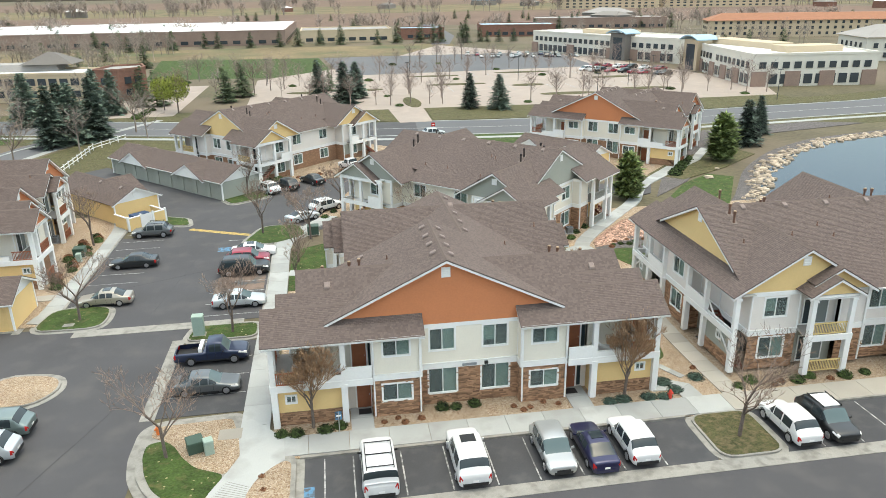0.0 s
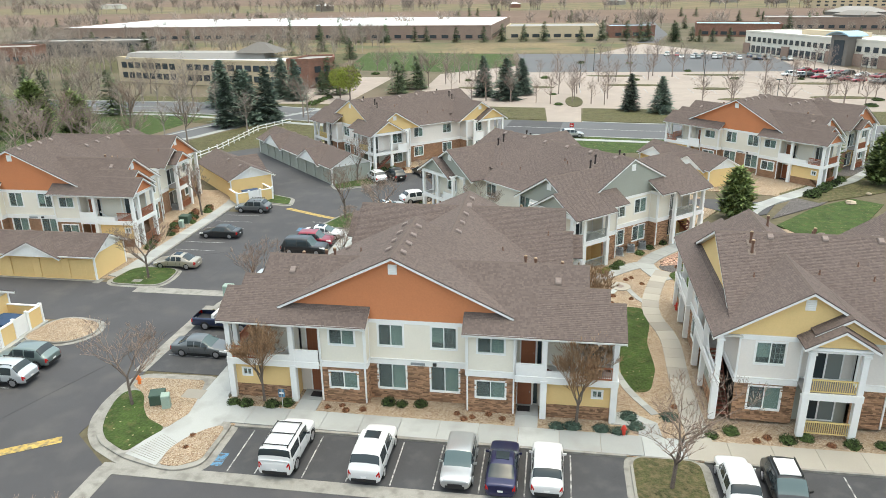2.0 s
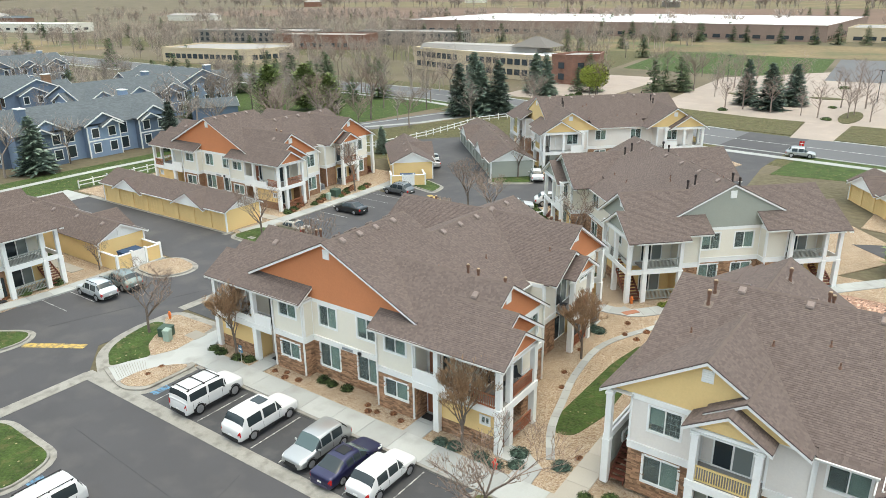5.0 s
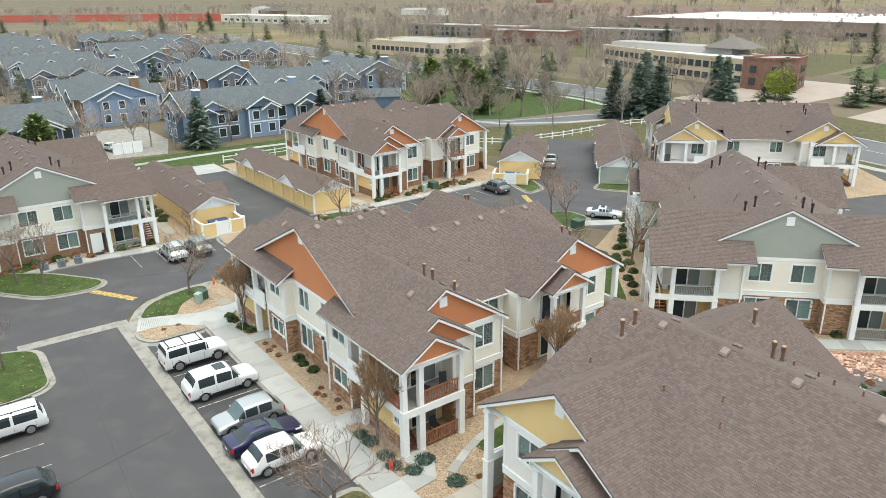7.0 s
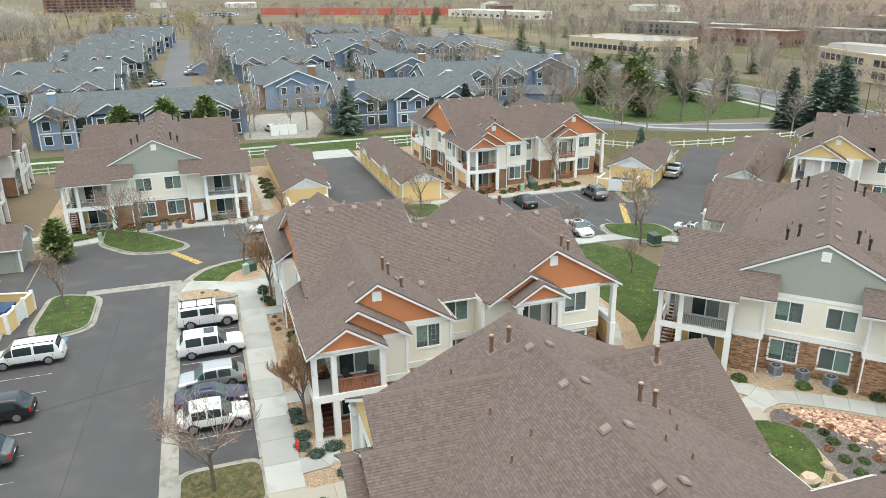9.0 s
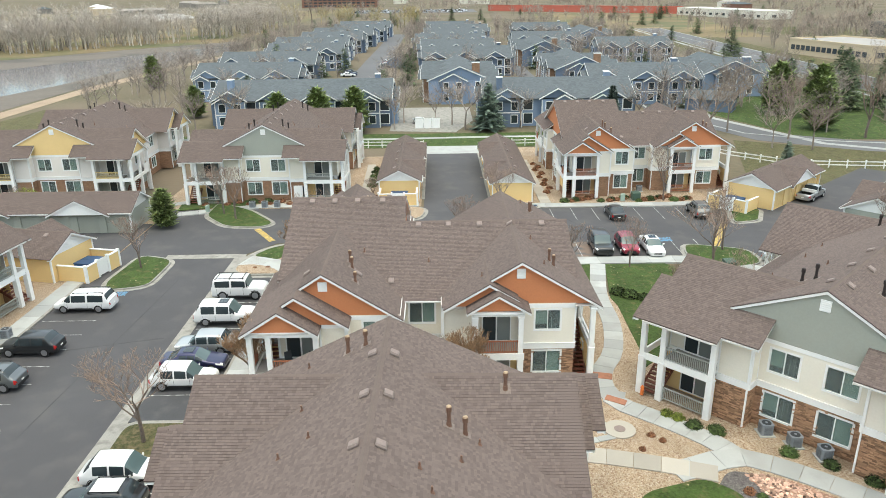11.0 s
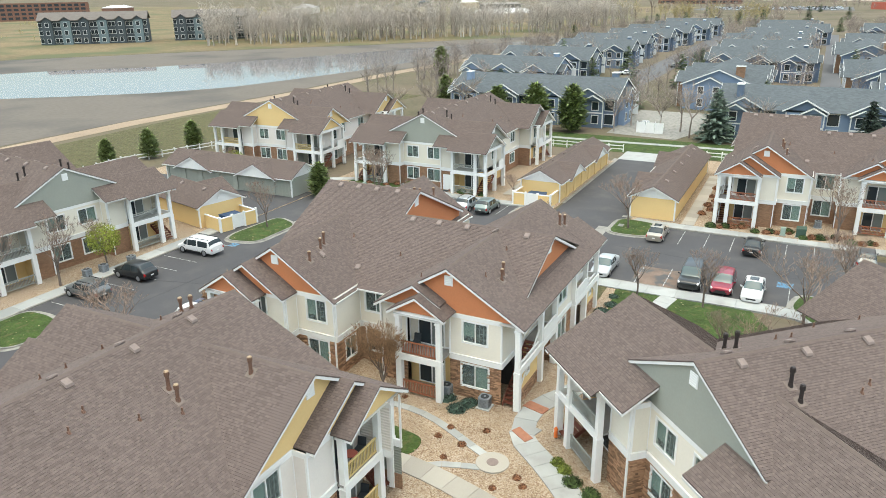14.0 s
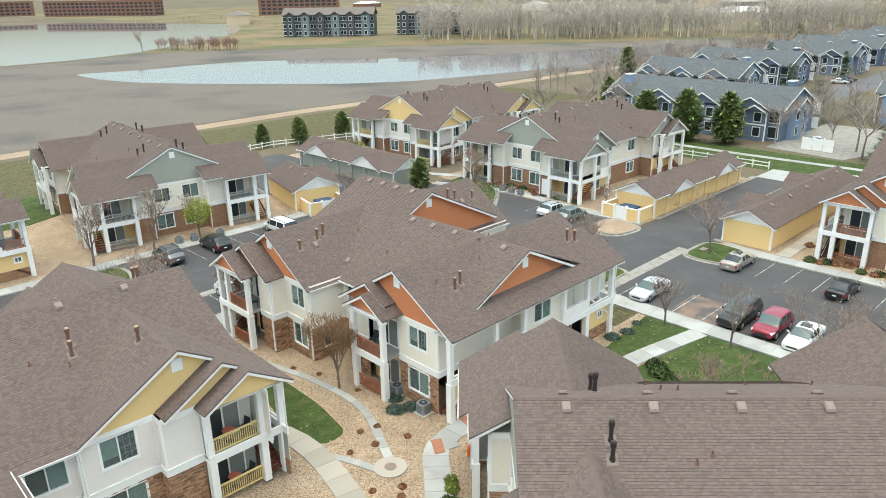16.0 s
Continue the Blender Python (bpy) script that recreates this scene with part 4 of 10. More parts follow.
        # beams under the eaves
        fa.box(*sorted((s * 6.7, s * 13.4)), -11.3, -11.1, EAVE - 0.25, EAVE)
        fa.box(*sorted((s * 13.2, s * 13.4)), -11.3, -6.7, EAVE - 0.25, EAVE + 0.1)
        fa.box(*sorted((s * 2.2, s * (xe + 0.1))), 11.6, 11.8, EAVE - 0.25, EAVE)
        parts("porch_beam", fa, white, root)
        pa = Pieces()
        pa.box(*sorted((s * 6.75, s * 8.6)), -11.34, -11.22, FLOOR2 + 0.05, FLOOR2 + 0.95)
        pa.box(*sorted((s * 8.6, s * 10.9)), -11.32, -11.24, FLOOR2 + 0.05, FLOOR2 + 0.5)
        pa.box(*sorted((s * 2.3, s * 5.2)), 11.68, 11.8, FLOOR2 + 0.05, FLOOR2 + 0.95)
        parts("parapet", pa, white, root)
        for x, y in ((8.6, -11.2), (13.15, -11.15), (13.15, -9.95), (13.15, -6.9), *(((10.85, 3.45), (10.85, 6.5), (9.6, 11.6)) if pl else ((8.7, 7.2), (8.7, 10.3), (8.7, 11.55))), (5.3, 11.6), (2.3, 11.6)):
            post(root, s * x, y)
        railing(root, (s * 13.15, -9.8), (s * 13.15, -7.05), FLOOR2, railm)
        railing(root, (s * 13.15, -9.8), (s * 13.15, -7.05), 0.12, railm)
        railing(root, (s * 11.2, -11.25), (s * 13.0, -11.25), FLOOR2, railm)
        bx, by0, by1 = (10.85, 3.6, 6.35) if pl else (8.7, 7.4, 10.1)
        railing(root, (s * bx, by0), (s * bx, by1), FLOOR2, railm)
        railing(root, (s * bx, by0), (s * bx, by1), 0.12, railm)
        for z in (0.1, FLOOR2):
            sliding_door(root, s * 11.08, -8.3, z, 90 * s)
            sliding_door(root, s * (9.08 if pl else 7.58), 5.0 if pl else 8.6, z, 90 * s)
        entry_door(root, s * 7.3, -9.78, 0.1, 0, door_brown)
        entry_door(root, s * 7.5, -9.78, FLOOR2, 0, door_brown)
        entry_door(root, s * 4.4, 10.48, 0.1, 180, door_brown)
        st = stairs(root, 13.0, 8.8, -11.0, -10.05)
        st2 = stairs(root, 9.5 if pl else 8.6, 5.4, 10.5, 11.4)
        if s < 0:
            st.matrix_basis = pose(0, -21.05, 0, 0, 0, 180)
            st2.matrix_basis = pose(0, 21.9, 0, 0, 0, 180)
        sr = Pieces()
        for (xa, za), (xb, zb) in (((12.9, 1.0), (8.9, FLOOR2 + 0.9)), ((12.9, 0.3), (8.9, FLOOR2 + 0.1))):
            sr.hexa([(s * xa, -10.86, za), (s * xb, -10.86, zb), (s * xb, -10.8, zb), (s * xa, -10.8, za), (s * xa, -10.86, za + .12), (s * xb, -10.86, zb + .12), (s * xb, -10.8, zb + .12), (s * xa, -10.8, za + .12)])
        for (xa, za), (xb, zb) in (((9.3, 1.0), (5.5, FLOOR2 + 0.9)),):
            sr.hexa([(s * xa, 11.5, za), (s * xb, 11.5, zb), (s * xb, 11.58, zb), (s * xa, 11.58, za), (s * xa, 11.5, za + .14), (s * xb, 11.5, zb + .14), (s * xb, 11.58, zb + .14), (s * xa, 11.58, za + .14)])
        parts("stair_rail", sr, white, root)
        dn = Pieces()
        for x, y in ((3.52, -11.1), (6.62, -11.12), (11.1, -1.7), (12.3, -5.1), (9.6 if pl else 7.6, 1.3)):
            dn.box(s * x - 0.05, s * x + 0.05, y - 0.05, y + 0.05, 0.1, EAVE)
        parts("downpipe", dn, white, root)
    # roofs
    k = off
    if k > 0:
        east = lambda x, y: 10.8 - 0.48 * (x + 1.55)
        H.gable("y", -1.55, 10.8, 0.48, -10.6, -1.5, 8.1, 8.1, (True, True), base=6.14, rakes_hi=(None, 2.65))
        H.slope(6.55, 8.45, -4.5, -1.5, east)
        H.slope(1.1, 8.45, -1.5, 11.0, east)
        H.gable("y", 1.1, 9.528, 0.48, -2.2, 11.0, 7.7, 0.02, (False, True), base=9.3, vent=False, rakes=(6.4, 6.4), left_slope=0.44)
        end = Geo()
        lap_panel(end, (7.5, 10.55), (-5.3, 10.55), 6.4, 9.38, course=0.2, lip=0.014, top=lambda z: (max(0, 6.4 - (9.4 - z) / 0.48), min(12.8, 6.4 + (9.4 - z) / 0.48)))
        part("gable_wall", end, gablem, root)
        v = Geo()
        v.box(0.8, 1.4, 10.55, 10.64, 8.15, 8.85)
        part("gable_vent", v, white, root, "white louvred gable vent")
        H.ridge((1.1, -1.5, 9.528), (1.1, 11.0, 9.528), 0.46)
        H.gutter(8.43, 8.53, -1.4, 1.3, 6.05)
    else:
        H.gable("y", -1.1, 10.3, 0.48, -10.6, -2.0, 7.6, 7.6, (True, False), base=6.14)
        H.slope(6.5, 7.86, -4.5, -2.0, lambda x, y: 10.3 - 0.48 * (x + 1.1))
        H.slope(-9.95, -7.0, -4.5, -2.0, lambda x, y: 10.3 + 0.48 * (x + 1.1))
        H.gable("y", -1.1, 10.298, 0.48, -2.0, 11.0, 8.3, 8.5, (False, True), base=6.5, rakes=(6.4, 6.4))
        for xa, xb in ((7.4, 7.86), (-9.95, -9.4)):
            H.slope(xa, xb, -2.0, 1.25, lambda x, y: 10.298 - 0.48 * abs(x + 1.1))
        H.gutter(7.84, 7.94, -1.4, 1.3, 6.05)
        H.gutter(-10.03, -9.93, -1.4, 1.3, 6.12)
    for s in (1, -1):
        pl = s * off > 0
        o = lambda a, b: sorted((s * a, s * b))
        e = (False, True) if s > 0 else (True, False)
        f3 = lambda x, y: 9.3 - 0.64 * abs(y + 6.6)
        H.slope(*o(0, 3.2), -10.0, -6.6, f3)
        H.slope(*o(3.2, 11.4), -11.65, -6.6, f3)
        H.slope(*o(0, 11.4), -6.6, -1.35, f3)
        gx = s * 11.4
        H.ridge((s * 2.0, -6.6, 9.3), (gx, -6.6, 9.3), 0.64)
        H.rake((gx, -6.6, 9.3), (gx, -1.35, f3(0, -1.35)), (s, 0, 0))
        H.rake((gx, -6.6, 9.3), (gx, -8.2, f3(0, -8.2)), (s, 0, 0))
        H.rake((s * 3.2, -10.1, f3(0, -10.1)), (s * 3.2, -11.65, f3(0, -11.65)), (-s, 0, 0))
        g = Geo()
        w = s * 11.0
        p0, p1 = ((w, -11.6), (w, -1.6)) if s > 0 else ((w, -1.6), (w, -11.6))
        la, ra = (5.0, 5.0)
        lap_panel(g, p0, p1, 6.1, 9.15, course=0.2, lip=0.014, top=lambda z: (max(0, 5.0 - (9.2 - z) / 0.64), min(10.0, 5.0 + (9.2 - z) / 0.64)))
        part("gable_wall", g, gablem, root)
        v = Geo()
        v.box(*sorted((w, w + s * 0.08)), -6.9, -6.3, 7.95, 8.6)
        part("gable_vent", v, white, root, "white louvred gable vent")
        H.gable("x", -8.2, 8.28, 0.64, *o(8.0, 12.75), 3.4, 3.4, e, base=6.15, vent=False, rakes=(0.93, None))
        H.gable("x", -9.13, 7.69, 0.64, *o(8.0, 13.75), 2.5, 2.5, e, base=6.1, vent=False, inset=0.4)
        f6 = lambda x, y: 9.4 - 0.6 * abs(y - 6.6)
        if pl:
            H.gable("x", 6.6, 9.4, 0.6, *o(0, 9.95), 5.4, 5.55, e, base=6.15, rakes=(2.2, None))
            H.gable("x", 4.4, 8.09, 0.6, *o(6.0, 10.55), 3.1, 2.0, e, base=6.3, vent=False)
            H.gable("x", 4.98, 7.6, 0.6, *o(6.0, 11.35), 2.15, 2.15, e, base=6.3, vent=False, inset=0.4)
        else:
            H.gable("x", 6.6, 9.4, 0.6, *o(0, 7.95), 5.4, 5.55, e, base=6.15, rakes=(None, 1.9))
            H.gable("x", 8.5, 8.27, 0.6, *o(6.0, 8.75), 3.4, 3.62, e, base=6.15, vent=False, rakes=(None, 0.95))
            H.gable("x", 9.45, 7.71, 0.6, *o(6.0, 9.6), 2.65, 2.66, e, base=6.15, vent=False, inset=0.4)
        H.gutter(*o(3.2, 13.7), -11.68, -11.6, 6.1)
        H.gutter(*o(0, 9.95 if pl else 9.6), 12.06, 12.14, 6.1)
        H.gutter(*o(6.3, 11.2), -1.4, -1.28, 5.98)
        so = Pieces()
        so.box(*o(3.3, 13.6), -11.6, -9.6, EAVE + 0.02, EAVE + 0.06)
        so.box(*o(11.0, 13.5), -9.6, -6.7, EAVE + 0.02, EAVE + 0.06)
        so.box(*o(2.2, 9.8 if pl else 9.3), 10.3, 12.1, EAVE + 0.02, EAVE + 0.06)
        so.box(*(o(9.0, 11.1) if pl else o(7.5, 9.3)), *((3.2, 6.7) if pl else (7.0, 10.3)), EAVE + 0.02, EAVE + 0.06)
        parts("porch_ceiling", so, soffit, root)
        if k > 0:
            for x, y in ((8.2, -4.5), (9.3, -7.9), (6.8, -2.4), (8.5, 4.0), (7.6, 8.4)):
                H.box_vent(s * x, y) if y < 0 else H.pipe(s * x, y)
            for x, y, h in ((7.0, -5.2, 0.9), (7.7, -5.0, 0.8), (9.6, -4.6, 0.7), (6.0, 9.0, 0.9), (6.7, 9.2, 0.8)):
                H.flue(s * x, y, h)
    nb = Geo()
    nb.box(-0.5, 0.5, -10.27, -10.2, 2.84, 3.0)
    part("number_bar", nb, ac_grey, root, "small grey bar plate on the belt")
    lamp = Geo()
    lamp.box(1.05, 1.3, -10.34, -10.2, 2.85, 3.05)
    part("wall_lamp", lamp, black_trim, root, "small black wall lamp")
    if k > 0:
        for y in (-9.0, -7.2, -5.4, -3.4):
            H.box_vent(-1.0, y)
            H.box_vent(-2.15, y + 0.5)
        for y in (-0.5, 1.8, 4.2, 6.5, 9.0):
            H.box_vent(1.6, y)
        for x, y in ((4.0, -4.5), (5.0, 0.3), (-5.0, -5.2), (3.0, 8.0), (-3.5, 3.0)):
            H.pipe(x, y)
    else:
        for y in (-7.25, -3.6, 0.04, 3.66, 7.3):
            H.box_vent(-0.55, y)
            H.box_vent(-1.62, y)
        for x, y, h in ((2.0, 3.2, 0.95), (2.7, 3.05, 0.85), (-3.0, 8.75, 0.9), (-2.1, 8.7, 0.8), (4.6, 5.9, 0.85), (1.5, -6.5, 0.9), (2.2, -6.4, 0.8), (-5.4, -7.6, 0.8), (-0.9 + 3.2, -9.2, 0.8)):
            H.flue(x, y, h)
        for x, y in ((2.5, 1.05), (3.3, 2.7), (0.9, -0.4), (1.4, -1.5), (-3.8, 2.1), (-4.95, 1.4), (-5.05, 8.95), (-4.6, 4.7), (5.0, -5.2), (-5.6, -4.0)):
            H.pipe(x, y)
    return root, H, log


def apartment_b(m, label, gablem, wallm, lowm, railm):
    """Two-storey house of flats with balconies either side of a flush gable, alike at the front (to -y) and the rear."""
    root = thing("apartment_building", m, label, "apartment building", "apartment buildings of the complex")
    H = House(root, gablem)
    H.flue_mat, H.cap_mat = flue_dark, flue_dark
    log = []
    D = 22.7
    front = [
        ((3.2, 0.0), (3.2, -1.0), []),
        ((3.2, -1.0), (5.3, -1.0), []),
        ((5.3, -1.0), (5.3, 0.4), [], "up"),
        ((5.3, 0.4), (9.4, 0.4), [], "up"),
        ((9.4, -0.5), (9.4, 5.6), [(3.6, 4.1, 1.7, 1.5, 1)], "up"),
        ((9.4, -0.5), (9.4, 5.6), [(3.6, 0.95, 1.7, 1.5, 0)], "lowmix"),
        ((9.4, 5.6), (7.6, 5.6), []),
    ]
    rear = [((q[0], D - q[1]), (p[0], D - p[1]), [(frame_of(p, q)[0] - a_, *o_) for a_, *o_ in ops], *st) for p, q, ops, *st in reversed(front)]
    half = front + [((7.6, 5.6), (7.6, D - 5.6), [(2.8, 4.2, 1.7, 1.5, 0), (8.7, 4.2, 1.7, 1.5, 1), (2.8, 1.0, 1.8, 1.5, 0), (8.7, 1.0, 1.8, 1.5, 0)])] + rear
    centre = [((-3.2, 0.0), (3.2, 0.0), [(1.5, 4.0, 1.75, 1.55, 1), (4.8, 4.0, 1.85, 1.55, 0), (1.5, 0.85, 1.85, 1.65, 1), (4.8, 0.85, 1.95, 1.65, 0)]),
              ((3.2, D), (-3.2, D), [(1.6, 4.0, 1.75, 1.55, 0), (4.9, 4.0, 1.85, 1.55, 0), (1.6, 0.85, 1.85, 1.65, 0), (4.9, 0.85, 1.95, 1.65, 0)])]
    walls(root, centre + half + mirror_x(half), wallm, lowm, log)
    # solid blocks whose dark colour stands for unlit rooms
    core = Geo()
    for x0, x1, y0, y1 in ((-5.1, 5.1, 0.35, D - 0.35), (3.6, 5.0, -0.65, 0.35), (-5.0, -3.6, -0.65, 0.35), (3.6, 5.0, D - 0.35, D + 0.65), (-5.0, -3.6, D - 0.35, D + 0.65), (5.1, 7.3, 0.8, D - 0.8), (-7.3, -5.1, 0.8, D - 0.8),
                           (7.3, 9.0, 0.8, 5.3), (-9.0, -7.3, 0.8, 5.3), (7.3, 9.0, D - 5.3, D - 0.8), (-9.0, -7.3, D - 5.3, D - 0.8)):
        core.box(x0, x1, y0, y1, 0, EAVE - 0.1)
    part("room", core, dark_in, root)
    H.gable("y", 0, 10.2, 0.5, -0.22, D + 0.22, 5.35, 5.35, (True, True), base=6.14, inset=0.17)
    H.gable("y", 0, 10.198, 0.5, 2.0, D - 2.0, 6.2, 6.2, (False, False), vent=False)
    for s in (1, -1):
        o = lambda a, b: sorted((s * a, s * b))
        e = (False, True) if s > 0 else (True, False)
        for back in (False, True):
            Y = (lambda y: D - y) if back else (lambda y: y)
            oy = lambda a, b: sorted((Y(a), Y(b)))
            inner = Pieces()
            inner.box(*o(5.3, 9.4), *oy(0.35, 0.42), 0, FLOOR2 - 0.3)
            inner.box(*o(5.25, 5.32), *oy(-1.0, 0.4), 0, FLOOR2 - 0.3)
            parts("porch_wall", inner, lowm, root)
            fl = Pieces()
            fl.box(*o(5.3, 8.8), *oy(-1.8, 0.4), FLOOR2 - 0.12, FLOOR2)
            fl.box(*o(9.4, 10.4), *oy(2.0, 4.6), FLOOR2 - 0.12, FLOOR2)
            parts("balcony_floor", fl, deck, root)
            fa = Pieces()
            fa.box(*o(5.2, 10.4), *oy(-1.85, -1.73), FLOOR2 - 0.42, FLOOR2 + 0.05)
            fa.box(*o(10.3, 10.42), *oy(-1.72, 4.6), FLOOR2 - 0.42, FLOOR2 + 0.05)
            fa.box(*o(5.2, 10.24), *oy(-1.85, -1.65), EAVE - 0.25, EAVE)
            fa.box(*o(10.25, 10.45), *oy(-1.8, 4.6), EAVE - 0.25, EAVE + 0.1)
            fa.box(*o(10.3, 10.42), *oy(2.6, 4.6), FLOOR2 + 0.05, FLOOR2 + 0.95)
            parts("porch_beam", fa, white, root)
            for x, y in ((10.25, -1.7), (8.75, -1.75), (5.35, -1.7), (10.25, 1.4), (10.25, 4.5)):
                post(root, s * x, Y(y))
            for z in (0.12, FLOOR2):
                a, b = o(5.5, 8.6)
                railing(root, (a, Y(-1.7)), (b, Y(-1.7)), z, railm)
                sliding_door(root, s * 7.3, Y(0.28), z, 180 if back else 0)
            st = stairs(root, -1.75, 2.3, 0.0, 1.4)
            st.matrix_basis = (pose(s * 9.55, D, 0, 0, 0, -90) @ pose(0, -0.7, 0)) if back else (pose(s * 9.55, 0, 0, 0, 0, 90) @ pose(0, -0.7, 0))
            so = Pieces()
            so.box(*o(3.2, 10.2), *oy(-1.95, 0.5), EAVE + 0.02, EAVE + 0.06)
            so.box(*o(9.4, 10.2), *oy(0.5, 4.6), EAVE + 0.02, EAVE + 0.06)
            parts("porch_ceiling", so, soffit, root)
            dn = Pieces()
            for x, y in ((3.27, -1.1), (9.5, 5.5)):
                dn.box(s * x - 0.05, s * x + 0.05, Y(y) - 0.05, Y(y) + 0.05, 0.1, EAVE)
            parts("downpipe", dn, white, root)
            yr = Y(2.7)
            f = lambda x, y, yr=yr: 9.12 - 0.6 * abs(y - yr)
            H.slope(*o(0, 2.55), *oy(0.1, 2.7), f)
            H.slope(*o(2.55, 4.9), *oy(-2.1, 2.7), f)
            H.slope(*o(4.9, 9.95), *oy(-2.6, 2.7), f)
            H.slope(*o(0, 9.95), *oy(2.7, 7.6), f)
            gx = s * 9.95
            H.ridge((s * 2.0, yr, 9.12), (gx, yr, 9.12), 0.6)
            H.rake((gx, yr, 9.12), (gx, Y(7.6), f(0, Y(7.6))), (s, 0, 0))
            H.rake((gx, yr, 9.12), (gx, Y(0.8), f(0, Y(0.8))), (s, 0, 0))
            H.rake((s * 2.55, Y(-0.1), f(0, Y(-0.1))), (s * 2.55, Y(-2.1), f(0, Y(-2.1))), (-s, 0, 0))
            g = Geo()
            w = s * 9.45
            y0, y1 = oy(-2.2, 7.6)
            p0, p1 = ((w, y0), (w, y1)) if s > 0 else ((w, y1), (w, y0))
            lap_panel(g, p0, p1, 6.2, 8.95, course=0.2, lip=0.014, top=lambda z: (max(0, 4.9 - (9.0 - z) / 0.6), min(9.8, 4.9 + (9.0 - z) / 0.6)))
            part("gable_wall", g, gablem, root)
            v = Geo()
            v.box(*sorted((w, w + s * 0.08)), yr - 0.3, yr + 0.3, 7.75, 8.4)
            part("gable_vent", v, white, root, "white louvred gable vent")
            H.gable("x", Y(0.8), 7.96, 0.6, *o(6.5, 10.75), 3.4, 3.4, e, base=6.2, vent=False, inset=0.4)
            y0, y1 = oy(-2.15, -2.05)
            H.gutter(*o(2.6, 4.9), y0, y1, 6.22)
            y0, y1 = oy(-2.66, -2.56)
            H.gutter(*o(4.9, 10.0), y0, y1, 5.93)
        H.slope(*o(6.2, 8.1), 7.0, D - 7.0, (lambda x, y: 10.2 - 0.5 * abs(x)))
        H.gutter(*o(8.05, 8.17), 7.5, D - 7.5, 6.17)
        for x, y, h in ((1.9, 3.65, 0.95), (2.65, 3.6, 0.85), (1.9, 19.0, 0.95), (2.65, 19.1, 0.85)):
            H.flue(s * x, y, h)
        for y in (2.0, 5.65, 9.3, 12.95, 16.6, 20.2):
            H.box_vent(s * 0.58, y)
        for x, y in ((2.5, 7.6), (2.8, 6.9), (5.3, 11.9), (5.3, 15.2), (5.7, 7.0)):
            H.pipe(s * x, y)
    return root, H, log


def garage(m, length, depth, doors, wallm, doorm, label, bin_end=False, dormers=2):
    """Row of garages, doors to -y, gable ends; origin at the middle of the door line."""
    root = thing("garage_row", m, label, "garage", "garage rows")
    H = House(root, white)
    g, L = Geo(), length / 2
    dw = length / doors
    holes = [(dw * i + dw / 2 - 1.22, dw * i + dw / 2 + 1.22, 0.0, 2.15) for i in range(doors)]
    lap_panel(g, (-L, 0), (L, 0), 0, 2.6, holes)
    lap_panel(g, (L, 0), (L, depth), 0, 2.6)
    lap_panel(g, (L, depth), (-L, depth), 0, 2.6)
    lap_panel(g, (-L, depth), (-L, 0), 0, 2.6)
    part("wall", g, wallm, root)
    t = Geo()
    for x, y in ((-L, 0), (L, 0), (L, depth), (-L, depth)):
        t.box(x - 0.08, x + 0.08, y - 0.08, y + 0.08, 0, 2.6)
    part("corner_board", t, white, root)
    d = Geo()
    d.box(-1.2, 1.2, 0.08, 0.13, 0, 2.13)
    for r in range(4):
        for c in range(4):
            d.box(-1.12 + c * 0.57, -0.62 + c * 0.57, 0.06, 0.09, 0.07 + r * 0.53, 0.5 + r * 0.53)
    dm = d.mesh("garage_door", doorm)
    for i in range(doors):
        part("garage_door", dm, None, root).location = (-L + dw * (i + 0.5), 0, 0)
    mid = depth / 2
    rz = 2.6 + 0.5 * (mid + 0.4)
    H.gable("x", mid, rz, 0.5, -L - 0.4, L + 0.4, mid + 0.4, mid + 0.4, (True, True), base=2.5)
    for i in range(dormers):
        x = -L + length * (i + 0.5) / dormers
        H.gable("y", x, rz - 0.06, 0.5, -0.8, mid, 2 * (rz - 0.06 - 2.42), 2 * (rz - 0.06 - 2.42), (True, False), base=2.45, inset=0.22, vent=False)
    H.gutter(-L - 0.4, L + 0.4, -0.5, -0.38, 2.62)
    for i in range(int(length / 5)):
        H.box_vent(-L + 2 + i * 5, mid + 0.7)
    lamp = Geo()
    lamp.box(-0.07, 0.07, -0.12, 0.0, 2.2, 2.42)
    lm = lamp.mesh("wall_lamp", vent_m)
    for i in range(doors - 1):
        part("wall_lamp", lm, None, root).location = (-L + dw * (i + 1), 0, 0)
    return root


